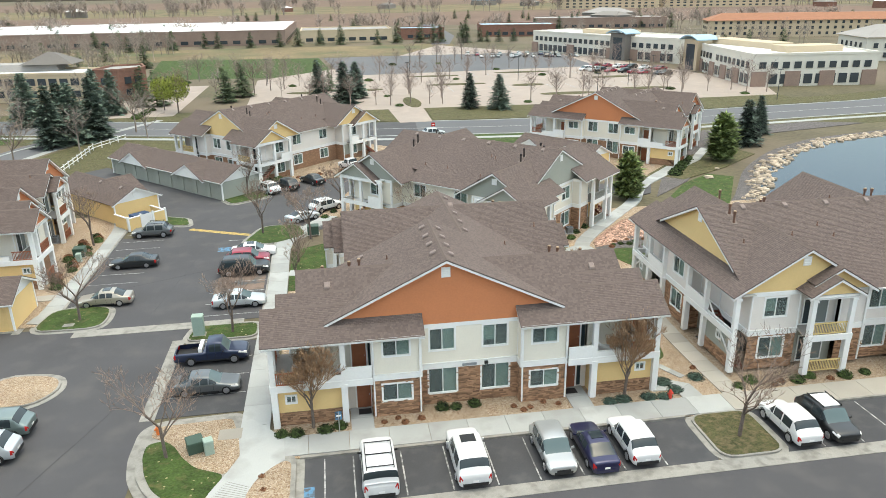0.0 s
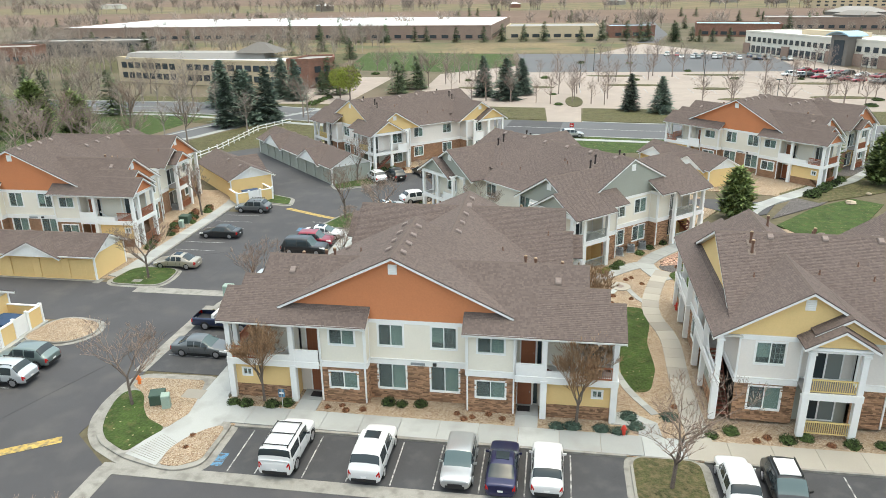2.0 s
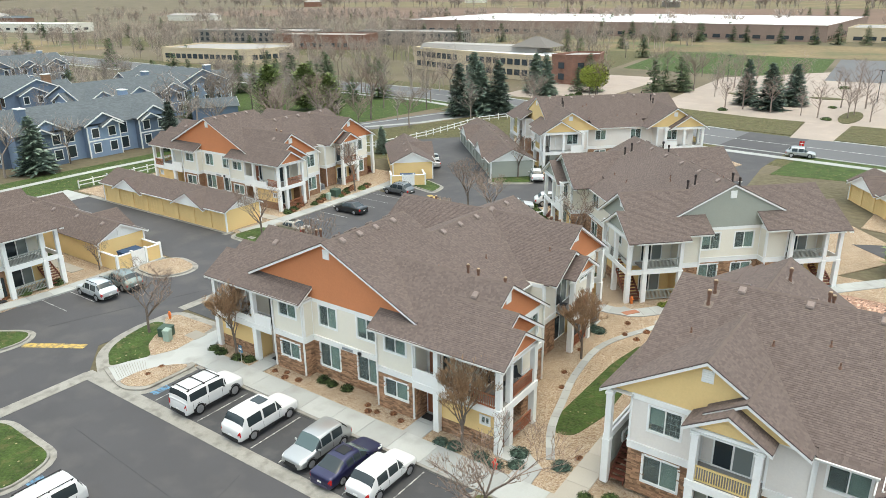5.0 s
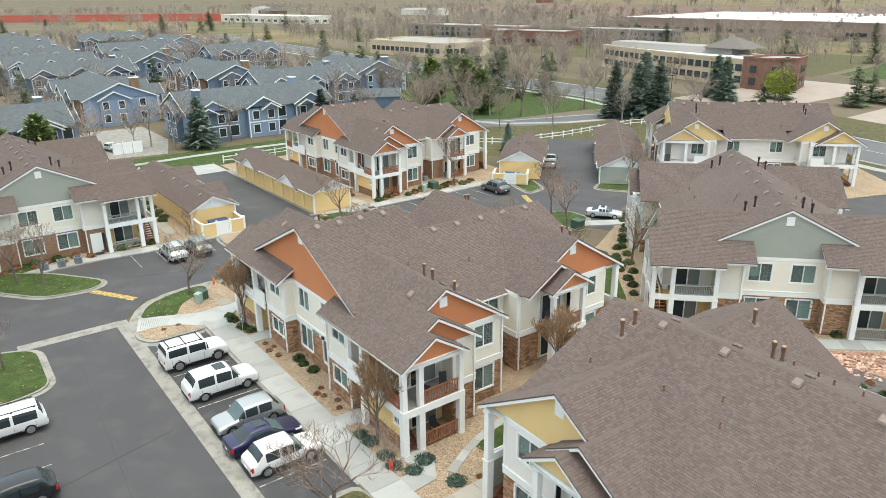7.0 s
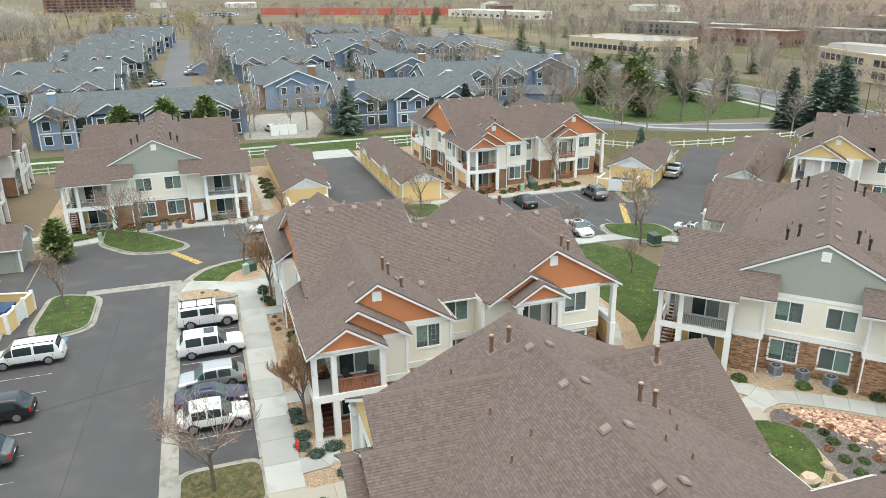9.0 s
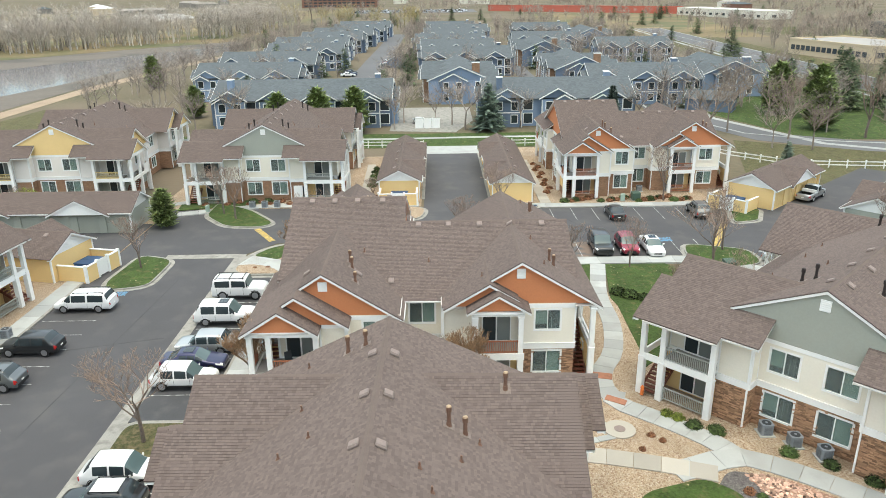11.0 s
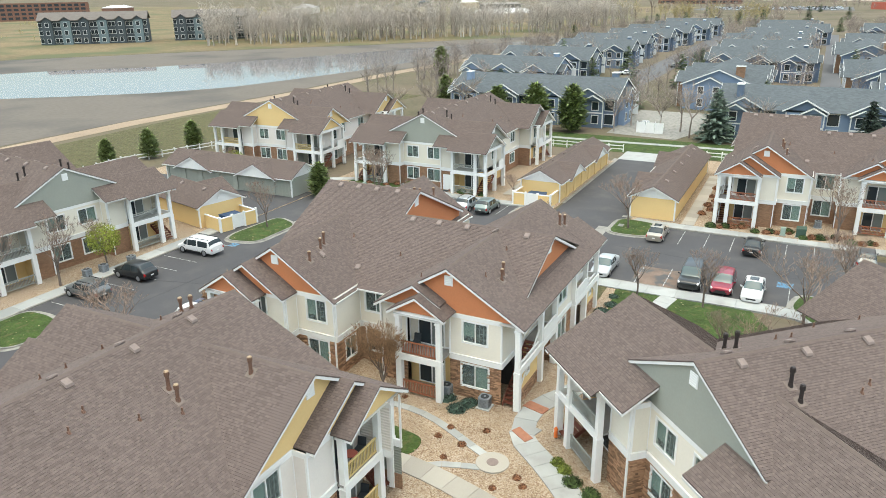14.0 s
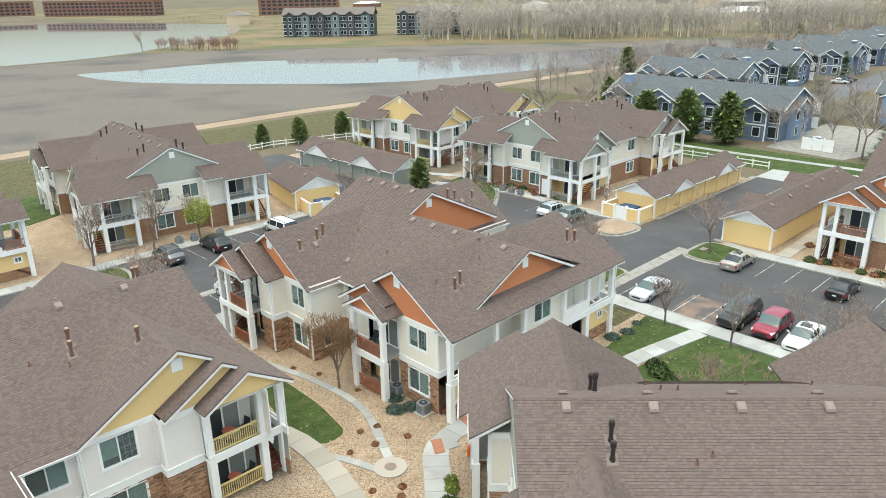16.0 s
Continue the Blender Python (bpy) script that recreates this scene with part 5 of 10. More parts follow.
def bin_yard(m):
    """Walled yard for rubbish at a garage's end: yellow walls, white gate, a blue skip inside."""
    root = thing("bin_enclosure", m, "yellow sided rubbish enclosure with a white boarded gate", "enclosure", "bin enclosures")
    g = Geo()
    for p0, p1 in (((0, 0), (3.2, 0)), ((3.2, 5), (0, 5))):
        lap_panel(g, p0, p1, 0, 1.6)
        u = frame_of(p0, p1)[1]
        g.obox(p0, u, 0, 3.2, -0.15, 0, 0, 1.6)
    for y0, y1 in ((0, 1.7), (3.3, 5)):
        lap_panel(g, (3.2, y0), (3.2, y1), 0, 1.6)
        g.box(3.05, 3.19, y0, y1, 0, 1.6)
    part("yard_wall", g, yellow, root)
    c = Geo()
    c.box(-0.05, 3.0, -0.05, 0.2, 1.6, 1.68); c.box(-0.05, 3.0, 4.8, 5.05, 1.6, 1.68)
    for y0, y1 in ((0.0, 1.6), (3.4, 5.0)):
        c.box(3.02, 3.26, y0, y1, 1.602, 1.682)
    for y in (0.0, 1.7, 3.3, 5.0):
        c.box(3.0, 3.28, y - 0.11, y + 0.11, 0, 1.85)
    part("cap", c, white, root)
    gt = Geo()
    for i in range(10):
        y = 1.83 + i * 0.135
        gt.box(3.1, 3.14, y, y + 0.128, 0.08, 1.72)
    gt.box(3.06, 3.1, 1.82, 3.18, 0.3, 0.42); gt.box(3.06, 3.1, 1.82, 3.18, 1.4, 1.52)
    part("gate", gt, white, root, "white boarded gate")
    skip = thing("dumpster", m @ pose(1.5, 2.6, 0), "blue steel dumpster with black lid", "dumpster", "dumpsters")
    b = Geo()
    b.hexa([(-0.7, -1.0, 0.1), (0.7, -1.0, 0.1), (0.7, 1.0, 0.1), (-0.7, 1.0, 0.1), (-0.85, -1.1, 1.3), (0.85, -1.1, 1.3), (0.85, 1.1, 1.3), (-0.85, 1.1, 1.3)])
    part("body", b, bin_blue, skip)
    b = Geo()
    b.box(-0.9, 0.9, -1.12, -0.02, 1.3, 1.37); b.box(-0.9, 0.9, 0.02, 1.12, 1.3, 1.37)
    part("lid", b, bin_lid, skip)


# ---- ground and roads ----
LAYER = [0]


def flat(name, poly, z, material, label, category, depth=0.3, kind="structure", group=""):
    g = Geo()
    LAYER[0] += 1
    z += (LAYER[0] % 7) * 0.0003 + ((LAYER[0] % 5) * 0.0016 if z <= 0.03 and category in ("field", "lawn", "car park", "bank") else 0)
    area = sum(a[0] * b[1] - b[0] * a[1] for a, b in zip(poly, poly[1:] + poly[:1]))
    g.prism(poly if area > 0 else poly[::-1], z - depth, z)
    return solid(name, g, material, label, category, group, kind)


def rect(x0, y0, x1, y1):
    return [(x0, y0), (x1, y0), (x1, y1), (x0, y1)]


def rounded(poly, r=1.2, n=4):
    """The polygon with its corners cut to arcs."""
    out = []
    k = len(poly)
    for i in range(k):
        a, b, c = Vector(poly[i - 1]), Vector(poly[i]), Vector(poly[(i + 1) % k])
        ra = min(r, (a - b).length * 0.45)
        rc = min(r, (c - b).length * 0.45)
        p, q = b + (a - b).normalized() * ra, b + (c - b).normalized() * rc
        for j in range(n + 1):
            t = j / n
            out.append(tuple((p * (1 - t) + b * t) * (1 - t) + (b * (1 - t) + q * t) * t))
    return out


def grow(poly, d):
    """The polygon moved outward by d."""
    area = sum(a[0] * b[1] - b[0] * a[1] for a, b in zip(poly, poly[1:] + poly[:1]))
    s = 1 if area > 0 else -1
    out, k = [], len(poly)
    for i in range(k):
        a, b, c = Vector(poly[i - 1]), Vector(poly[i]), Vector(poly[(i + 1) % k])
        n1, n2 = (b - a), (c - b)
        n1 = Vector((n1.y, -n1.x)).normalized() * s
        n2 = Vector((n2.y, -n2.x)).normalized() * s
        n = (n1 + n2)
        n = n / max(n.length_squared, 0.5) * 2
        out.append((b.x + n.x * d, b.y + n.y * d))
    return out


def island(name, poly, material, label, r=1.2, kerb=True):
    poly = rounded(poly, r)
    if kerb:
        flat("kerb", grow(poly, 0.55), 0.05, concrete_band, "pale concrete gutter round a planted island", "kerb")
        flat("kerb", grow(poly, 0.16), 0.17, concrete_band, "pale concrete kerb round a planted island", "kerb")
    return flat(name, poly, 0.19 if kerb else 0.1, material, label, "lawn" if "lawn" in name else "bed")


def walkway(label, pts, width, piece=1.6, material=None, z=0.16, name="pavement"):
    """A path of separate slabs along a line of points."""
    root = thing(name, pose(0, 0, 0), label, "pavement", kind="structure")
    pts = [Vector(p) for p in pts]
    if len(pts) > 3:
        ext = [pts[0] * 2 - pts[1]] + pts + [pts[-1] * 2 - pts[-2]]
        fine = []
        for p0, p1, p2, p3 in zip(ext, ext[1:], ext[2:], ext[3:]):
            for k in range(8):
                t = k / 8
                fine.append(0.5 * (2 * p1 + (p2 - p0) * t + (2 * p0 - 5 * p1 + 4 * p2 - p3) * t * t + (3 * p1 - p0 - 3 * p2 + p3) * t ** 3))
        pts = fine + [pts[-1]]
    run = [0.0]
    for a, b in zip(pts, pts[1:]):
        run.append(run[-1] + (b - a).length)
    n, acc, k = max(1, round(run[-1] / piece)), [], 0
    for i in range(n):
        want = run[-1] * i / n
        while run[k + 1] < want:
            k += 1
        acc.append(pts[k].lerp(pts[k + 1], (want - run[k]) / max(run[k + 1] - run[k], 1e-6)))
    acc.append(pts[-1])
    def side(i):
        d = acc[min(i + 1, len(acc) - 1)] - acc[max(i - 1, 0)]
        d.normalize()
        return Vector((d.y, -d.x)) * width / 2
    for i in range(len(acc) - 1):
        a, b = acc[i], acc[i + 1]
        gap = (b - a).normalized() * 0.012
        g = Geo()
        g.prism([tuple(a + side(i) + gap), tuple(b + side(i + 1) - gap), tuple(b - side(i + 1) - gap), tuple(a - side(i) + gap)], z - 0.2, z)
        part("slab", g, material or concrete, root)
    return root


flat("ground", rect(-4500, -4500, 4500, 4500), 0.0, meadow, "rough meadow and bare soil that reaches the horizon", "ground", 1.0)
# parking courts
flat("road", rect(-9.2, 20, 80, 33.0), 0.03, asphalt, "grey asphalt drive of the parking court", "road")
flat("road", rect(-4.3, 33.9, 22.2, 38.6), 0.034, asphalt_dark, "dark asphalt parking bays with worn white lines", "road")
flat("road", rect(26.8, 33.9, 80, 38.6), 0.034, asphalt_dark, "dark asphalt parking bays with worn white lines", "road")
flat("road", [(-29, 20), (-9.2, 20), (-9.2, 33.5), (-13, 36.5), (-13, 60.5), (-22.7, 60.5), (-22.7, 52), (-29, 52)], 0.028, asphalt, "grey asphalt drive between the buildings", "road")
flat("road", rect(-13.0, 45.0, -7.0, 56.0), 0.036, asphalt_dark, "dark asphalt parking bays with worn white lines", "road")
flat("road", rect(-58, 52.6, -22.6, 61.3), 0.032, asphalt, "asphalt lane between two garage rows", "road")
flat("road", rect(-25.0, 60.4, -6.9, 86), 0.038, asphalt, "grey asphalt parking court with repaired patches", "road")
flat("road", [(-22.7, 85.5), (-6.9, 82), (0, 86), (12, 104), (3, 116), (-10, 107.5), (-13.5, 101.5), (-37, 126), (-44, 119), (-24, 96.5)], 0.026, asphalt, "grey asphalt drive to the far parking court", "road")
flat("road", [(2, 105), (14, 101), (18, 116), (17, 130), (19, 158), (8, 160), (6, 140), (4, 120)], 0.022, asphalt, "grey asphalt drive out to the street", "road")
flat("patch", rect(-12.0, 66.5, -7.3, 71.0), 0.043, mat("sandy_stained_asphalt", (0.2, 0.145, 0.115), 0.9, var=0.3, scale=0.8, fine=20, stain=((0.1, 0.1, 0.1), 0.7, 0.45, 0.6)), "reddish sandy stain on the asphalt", "stain")
# concrete bands
for x0, y0, x1, y1 in ((-9.5, 32.9, 80, 33.95), (-9.6, 25.5, -8.4, 33.5), (-22.7, 59.2, -8.5, 60.5), (-14.0, 44.8, -13.0, 57.0), (-28, 60.8, -27.3, 66.8), (-58, 61.2, -27.4, 62.0), (-58, 51.9, -30, 52.7)):
    flat("gutter_band", rect(x0, y0, x1, y1), 0.055, concrete_band, "pale concrete drainage band across the asphalt", "band")
flat("apron", rect(-64, 52.5, -57.8, 61.5), 0.06, concrete, "bright concrete apron at the end of the lane", "apron")
# planting and gravel round the buildings
for poly, lab in (
    (rect(-4.9, 38.7, 34, 70), "tan gravel bed with low shrubs round the building"),
    (rect(20, 38.7, 58, 86), "tan gravel garden between the buildings"),
    ([(3, 69.5), (20, 69.5), (34, 86), (40, 96), (30, 108), (6, 112), (-2, 90), (3, 80)], "tan gravel bed round the building"),
    (rect(-62, 62, -25.2, 96), "tan gravel bed round the building"),
    (rect(-56, 18, -26.5, 52.3), "tan gravel bed round the building"),
    (rect(-24, -12, 40, 20), "tan gravel bed round the building"),
    ([(-30, 128), (-12, 107), (8, 113), (14, 130), (0, 142), (-20, 138)], "tan gravel bed round the building"),
    ([(34, 104), (52, 100), (72, 120), (56, 140), (36, 128)], "tan gravel bed round the building"),
):
    flat("gravel_bed", poly, 0.1 + 0.002 * random.random(), gravel, lab, "bed", 0.08)
# kerb of the bays
for x0, y0, x1, y1 in ((-3.1, 38.6, 22.3, 38.85), (26.9, 38.6, 80, 38.85), (-7.05, 44.8, -6.85, 57), (-7.05, 60, -6.85, 84), (-25.25, 65.0, -25.0, 90), (-9, 19.8, 80, 20.05)):
    flat("kerb", rect(x0, y0, x1, y1), 0.17, concrete_band, "pale concrete kerb at the head of the bays", "kerb")
# corner bulb beside the front building
bulb = rounded([(-8.6, 34.4), (-10.9, 35.6), (-12.0, 36.8), (-12.8, 38.4), (-13.2, 40.4), (-13.2, 43.4), (-12.4, 44.1), (-7.4, 44.3), (-5.0, 40.2), (-3.3, 38.8), (-3.3, 34.4), (-4.6, 33.6), (-6.0, 33.7)], 0.6)
flat("kerb", grow(bulb, 0.5), 0.05, concrete_band, "pale concrete gutter round the corner bulb", "kerb")
flat("kerb", bulb, 0.17, concrete_band, "pale concrete kerb round the corner bulb", "kerb")
flat("lawn", rounded([(-8.7, 34.9), (-10.7, 36.0), (-11.6, 37.0), (-12.3, 38.5), (-12.8, 40.4), (-12.8, 41.7), (-11.8, 42.0), (-11.0, 41.2), (-10.4, 40.0), (-9.4, 38.7), (-7.5, 37.7), (-8.2, 36.2)], 0.5), 0.21, lawn, "green lawn crescent on the corner bulb", "lawn")
flat("gravel_bed", rounded([(-11.8, 42.0), (-12.8, 42.6), (-12.5, 43.7), (-7.7, 43.9), (-7.1, 41.7), (-6.8, 39.5), (-7.5, 37.7), (-9.4, 38.7), (-10.4, 40.0), (-11.0, 41.2)], 0.4), 0.2, gravel, "tan gravel on the corner bulb", "bed")
flat("gravel_bed", rounded([(-6.0, 34.0), (-6.1, 35.6), (-5.6, 36.9), (-4.7, 38.0), (-4.0, 38.5), (-3.6, 38.2), (-3.6, 36.5), (-3.6, 34.8), (-4.8, 33.95)], 0.4), 0.2, gravel, "tan gravel tip beside the bays", "bed")
flat("pavement", [(-8.6, 34.75), (-6.1, 33.9), (-6.1, 35.6), (-5.6, 36.9), (-4.7, 38.0), (-4.0, 38.6), (-4.2, 41.0), (-7.0, 44.3), (-7.1, 41.7), (-6.8, 39.5), (-7.5, 37.7), (-8.2, 36.2)], 0.183, concrete, "pale concrete ramp that widens down to the drive", "pavement", 0.1)
for i in range(13):
    t = i / 12
    flat("ramp_groove", [(-8.4 + 1.1 * t, 35.0 + 2.0 * t), (-6.3 + 0.35 * t, 34.25 + 2.0 * t), (-6.3 + 0.35 * t, 34.29 + 2.0 * t), (-8.4 + 1.1 * t, 35.04 + 2.0 * t)], 0.1915, concrete_band, "shallow groove across the ramp", "groove", 0.02)
# islands
island("lawn", [(-26.4, 60.9), (-21.0, 60.8), (-20.6, 62.6), (-21.0, 65.3), (-25.8, 65.3)], lawn, "green lawn island with a drain grate", 1.4)
flat("drain_grate", rect(-24.0, 61.3, -23.1, 61.9), 0.215, concrete_band, "square concrete drain in the lawn", "drain")
island("gravel_island", [(-26.6, 48.4), (-22.2, 48.2), (-20.8, 50.2), (-21.4, 52.3), (-25.6, 52.9)], gravel, "tan gravel island with concrete kerb", 1.6)
island("lawn", [(-9.3, 22.8), (-7.8, 26.6), (-0.9, 26.5), (0.0, 23.0), (-2, 22.2)], lawn, "green lawn island with a young tree", 1.3)
island("lawn", [(22.2, 20.4), (22.0, 23.0), (22.7, 25.4), (25.2, 26.2), (27.5, 25.6), (28.5, 20.4)], lawn, "green lawn island in the south bays", 1.0)
island("lawn", [(22.6, 34.1), (26.6, 34.1), (26.6, 38.6), (22.6, 38.6)], lawn_dry, "half-dry lawn island with a bare tree", 0.9)
island("lawn", [(-29.2, 25.5), (-25.5, 30.5), (-20.0, 34.6), (-18.6, 33.2), (-19.2, 29.0), (-23.5, 25.5)], lawn, "green lawn island before the building", 1.4)
island("lawn", [(-12.8, 56.6), (-7.2, 56.6), (-7.2, 59.2), (-12.4, 59.2)], lawn, "green lawn island with a bare tree", 0.8)
island("lawn", [(-10.6, 81.2), (-7, 80.4), (-3.4, 83.0), (-4.6, 87.2), (-8.6, 87.2)], lawn, "green lawn island with bare trees", 1.3)
island("lawn", [(-23.0, 91.0), (-17.9, 89.6), (-18.6, 92.6), (-23.0, 94.6)], lawn, "green lawn strip beside the garage", 0.8)
island("lawn", [(-13.6, 98.4), (-8.8, 101.6), (-11.0, 105.4), (-15.2, 101.2)], lawn, "green lawn end beside the garage", 0.8)
# lawns
for poly, m_, lab in (
    ([(-4.9, 65.8), (-4.9, 70.1), (2.9, 68.4), (2.6, 66.6)], lawn, "green lawn beside the building"),
    ([(-4.9, 71.3), (3.4, 70.0), (7.6, 70.6), (7.4, 79.0), (-1.2, 79.4), (-4.9, 77.4)], lawn, "green lawn crossed by a path"),
    ([(-4.9, 57.8), (-4.9, 65.0), (-1.4, 65.0), (-1.4, 57.8)], lawn_dry, "patchy lawn at the building's side"),
    (rounded([(22.7, 46.4), (24.6, 46.4), (25.4, 50), (25.2, 54.3), (25.9, 58), (25.6, 61.2), (23.6, 61.2), (22.9, 57), (22.8, 51)], 0.9), lawn, "oval green lawn in the gravel garden"),
    (rounded([(28.9, 69.6), (30.4, 71.3), (32.4, 71.0), (34.5, 69.8), (37.5, 65.0), (36, 61.0), (30.0, 66.0)], 0.8), lawn, "green lawn before the gravel stream bed"),
    ([(-30, 20.5), (-26, 21), (-27.5, 29), (-31, 35), (-31.8, 28)], lawn, "green lawn along the path"),
):
    flat("lawn", poly, 0.14, m_, lab, "lawn", 0.1)
flat("mulch_bed", rounded([(28.2, 71.2), (28.6, 72.6), (33, 77.5), (46, 76), (44, 66), (37.7, 66), (34.8, 70.4), (31.4, 71.2), (30.6, 69.4)], 0.8), 0.125, mulch, "grey mulch bed with dormant plants", "bed", 0.1)
flat("stream_bed", rounded([(28.4, 72.0), (29.2, 74.4), (32.0, 77.6), (35.5, 81.2), (48, 80), (50, 73), (38, 75.2), (33.4, 74.9), (30.6, 72.6)], 0.7), 0.135, pink_rock, "dry stream bed of pink river rock", "bed", 0.1)
flat("lawn", [(3.0, 70.3), (14.0, 70.0), (17.0, 68.8), (14.0, 71.8), (5.0, 79.6), (-1.0, 79.4)], 0.145, lawn, "green lawn between the buildings", "lawn", 0.1)
flat("lawn", [(44.0, 87.5), (50.6, 95.5), (57.0, 100.5), (60.0, 98.0), (52.0, 85.0), (46.0, 83.0)], 0.135, lawn, "green lawn above the pond", "lawn", 0.1)
flat("road", [(37.0, 98.5), (44.0, 97.5), (47.5, 99.5), (44.0, 92.0), (41.0, 90.5), (34.0, 97.0)], 0.128, asphalt, "asphalt apron before the garages", "road", 0.1)
flat("road", [(-19.5, -14), (-6.5, -14), (-3.0, 6), (-9.0, 19.9), (-20.5, 19.9)], 0.126, asphalt, "asphalt lane between the south garages", "road", 0.1)
flat("lawn", [(24.0, -2.0), (38.0, -2.0), (38.0, -16.0), (10.0, -16.0), (10.0, -8.0)], 0.124, lawn, "green lawn behind the south building", "lawn", 0.1)
# walks
walkway("pale concrete walk along the parking bays", [(-5.2, 40.0), (26, 39.8)], 2.1, 2.6, z=0.18)
walkway("warm concrete walk along the parking bays", [(26, 39.8), (60, 39.8)], 2.1, 2.6, concrete_warm, z=0.178)
walkway("pale concrete walk past the building's end", [(-6.1, 40.2), (-6.1, 57.0), (-5.9, 66), (-5.9, 80), (-3.8, 84.5), (-0.5, 90)], 1.9, 2.6, z=0.176)
for x in (0.95, 16.05):
    walkway("concrete path to the entrance", [(x, 40.9), (x, 43.9)], 1.5, 1.5, z=0.172)
walkway("concrete path to the stair", [(24.0, 40.8), (23.9, 42.7), (21.6, 42.8)], 1.5, 1.4, z=0.171)
walkway("warm concrete garden walk", [(27.0, 40.8), (26.9, 48), (27.1, 55), (26.3, 59.5), (26.5, 63), (27.6, 67.5), (28.6, 70.5)], 1.5, 1.6, concrete_warm, z=0.174)
walkway("pale concrete walk before the building", [(28.4, 68.0), (27.6, 70.2), (27.0, 72.4), (28.6, 75.2), (31.2, 78.4), (35.0, 82.8), (40, 88.6), (44.5, 96), (54, 106)], 1.7, 1.6, z=0.172)
walkway("pale concrete loop path", [(19.4, 66.6), (20.7, 66.4), (21.7, 67.4), (22.7, 68.6), (24.0, 70.0), (25.5, 71.4), (27.0, 72.3)], 1.6, 1.1, z=0.17)
walkway("concrete path across the lawn", [(-5.0, 70.6), (2.8, 69.1), (8.5, 68.9), (13.5, 67.9), (16.5, 66.4), (18.4, 66.0), (20.4, 66.4)], 1.5, 1.5, z=0.171)
flat("brick_band", [(16.7, 65.5), (17.5, 65.3), (17.9, 66.8), (17.1, 67.0)], 0.2, brick_paver, "red brick paver band across the path", "pavers")
flat("brick_band", [(20.5, 65.7), (21.3, 66.9), (20.7, 67.2), (19.9, 66.0)], 0.2, brick_paver, "red brick paver band across the path", "pavers")
walkway("narrow concrete drain channel", [(24.6, 43.6), (23.1, 46.6), (22.2, 50), (21.3, 54), (21.1, 59.5), (23.5, 65.2)], 0.55, 1.2, z=0.15, name="drain_channel")
walkway("narrow concrete drain channel", [(24.7, 65.4), (25.3, 63.4), (26.0, 62.3)], 0.5, 1.2, z=0.15, name="drain_channel")
flat("manhole_pad", [(24.0 + 1.0 * math.cos(a * math.pi / 8), 65.9 + 1.0 * math.sin(a * math.pi / 8)) for a in range(16)], 0.19, concrete_warm, "round concrete pad with an iron cover", "pad")
flat("manhole_cover", [(24.0 + 0.36 * math.cos(a * math.pi / 8), 65.9 + 0.36 * math.sin(a * math.pi / 8)) for a in range(16)], 0.21, vent_m, "round brown iron manhole cover", "cover", 0.05)
walkway("concrete walk before the building", [(-26.6, 62.5), (-26.1, 66), (-26.1, 90), (-29.5, 97)], 1.7, 2.0, z=0.17)
walkway("concrete walk before the building", [(-23.6, 20.2), (-26.0, 27), (-27.6, 33), (-26.8, 41), (-27.2, 52)], 1.6, 2.0, z=0.17)
walkway("curving concrete walk between building and garage", [(-30.5, 44.5), (-37, 44.4), (-50, 44.0)], 1.3, 1.6, concrete_warm, z=0.165)
walkway("concrete walk between garage and building", [(-27, 68.5), (-36, 68.4), (-52, 68.2)], 1.4, 1.6, concrete_warm, z=0.165)
walkway("pale concrete walk along the south bays", [(-6, 19.0), (60, 19.0)], 1.6, 2.4, z=0.17)
walkway("concrete walk by the pond", [(44, 96), (60, 110), (66, 118)], 1.5, 2.0, z=0.168)
walkway("concrete path to the garage", [(-22, 18), (-25, 12), (-30, 22)], 1.4, 1.6, z=0.165)
# bay lines
def line(x0, y0, x1, y1, material=None, w=0.085, z=0.044, name="bay_line", lab="worn white parking bay line"):
    d = Vector((x1 - x0, y1 - y0)).normalized()
    n = Vector((d.y, -d.x)) * w / 2
    flat(name, [(x0 + n.x, y0 + n.y), (x1 + n.x, y1 + n.y), (x1 - n.x, y1 - n.y), (x0 - n.x, y0 - n.y)], z, material or paint_white, lab, "road marking", 0.008)
for x in (-1.6, 0.15, 3.1, 5.8, 8.45, 11.0, 13.64, 16.25, 18.9, 29.4, 32.1, 34.7, 37.4):
    line(x, 34.1, x, 38.4)
for y in (47.6, 50.4, 53.2):
    line(-12.6, y, -7.2, y)
for i in range(9):
    line(-12.4, 61.6 + 2.65 * i, -7.2, 61.6 + 2.65 * i, z=0.048)
    line(-24.7, 66.0 + 2.65 * i, -19.9, 66.0 + 2.65 * i, z=0.048)
for x in (1.2, 6.5, 9.2, 11.8, 14.5, 17.1, 19.8):
    line(x, 20.3, x, 24.9)
for y in (38.6, 41.2, 43.9, 46.5):
    line(-26.6, y, -21.8, y)
line(-18.2, 33.0, -13.7, 35.8, paint_yellow, 0.75, 0.05, "crossing_stripe", "worn yellow stripe across the drive")
line(-17.6, 88.2, -10.0, 84.4, paint_yellow, 0.75, 0.05, "crossing_stripe", "worn yellow stripe across the drive")
flat("bay_symbol", rect(-3.6, 34.5, -2.2, 35.8), 0.046, paint_blue, "worn blue accessible bay marking", "road marking", 0.008)
flat("bay_symbol", rect(-13.2, 79.0, -11.8, 80.4), 0.052, paint_blue, "worn blue accessible bay marking", "road marking", 0.008)
flat("bay_symbol", rect(0.2, 24.2, 1.2, 25.2), 0.046, paint_blue, "worn blue accessible bay marking", "road marking", 0.008)
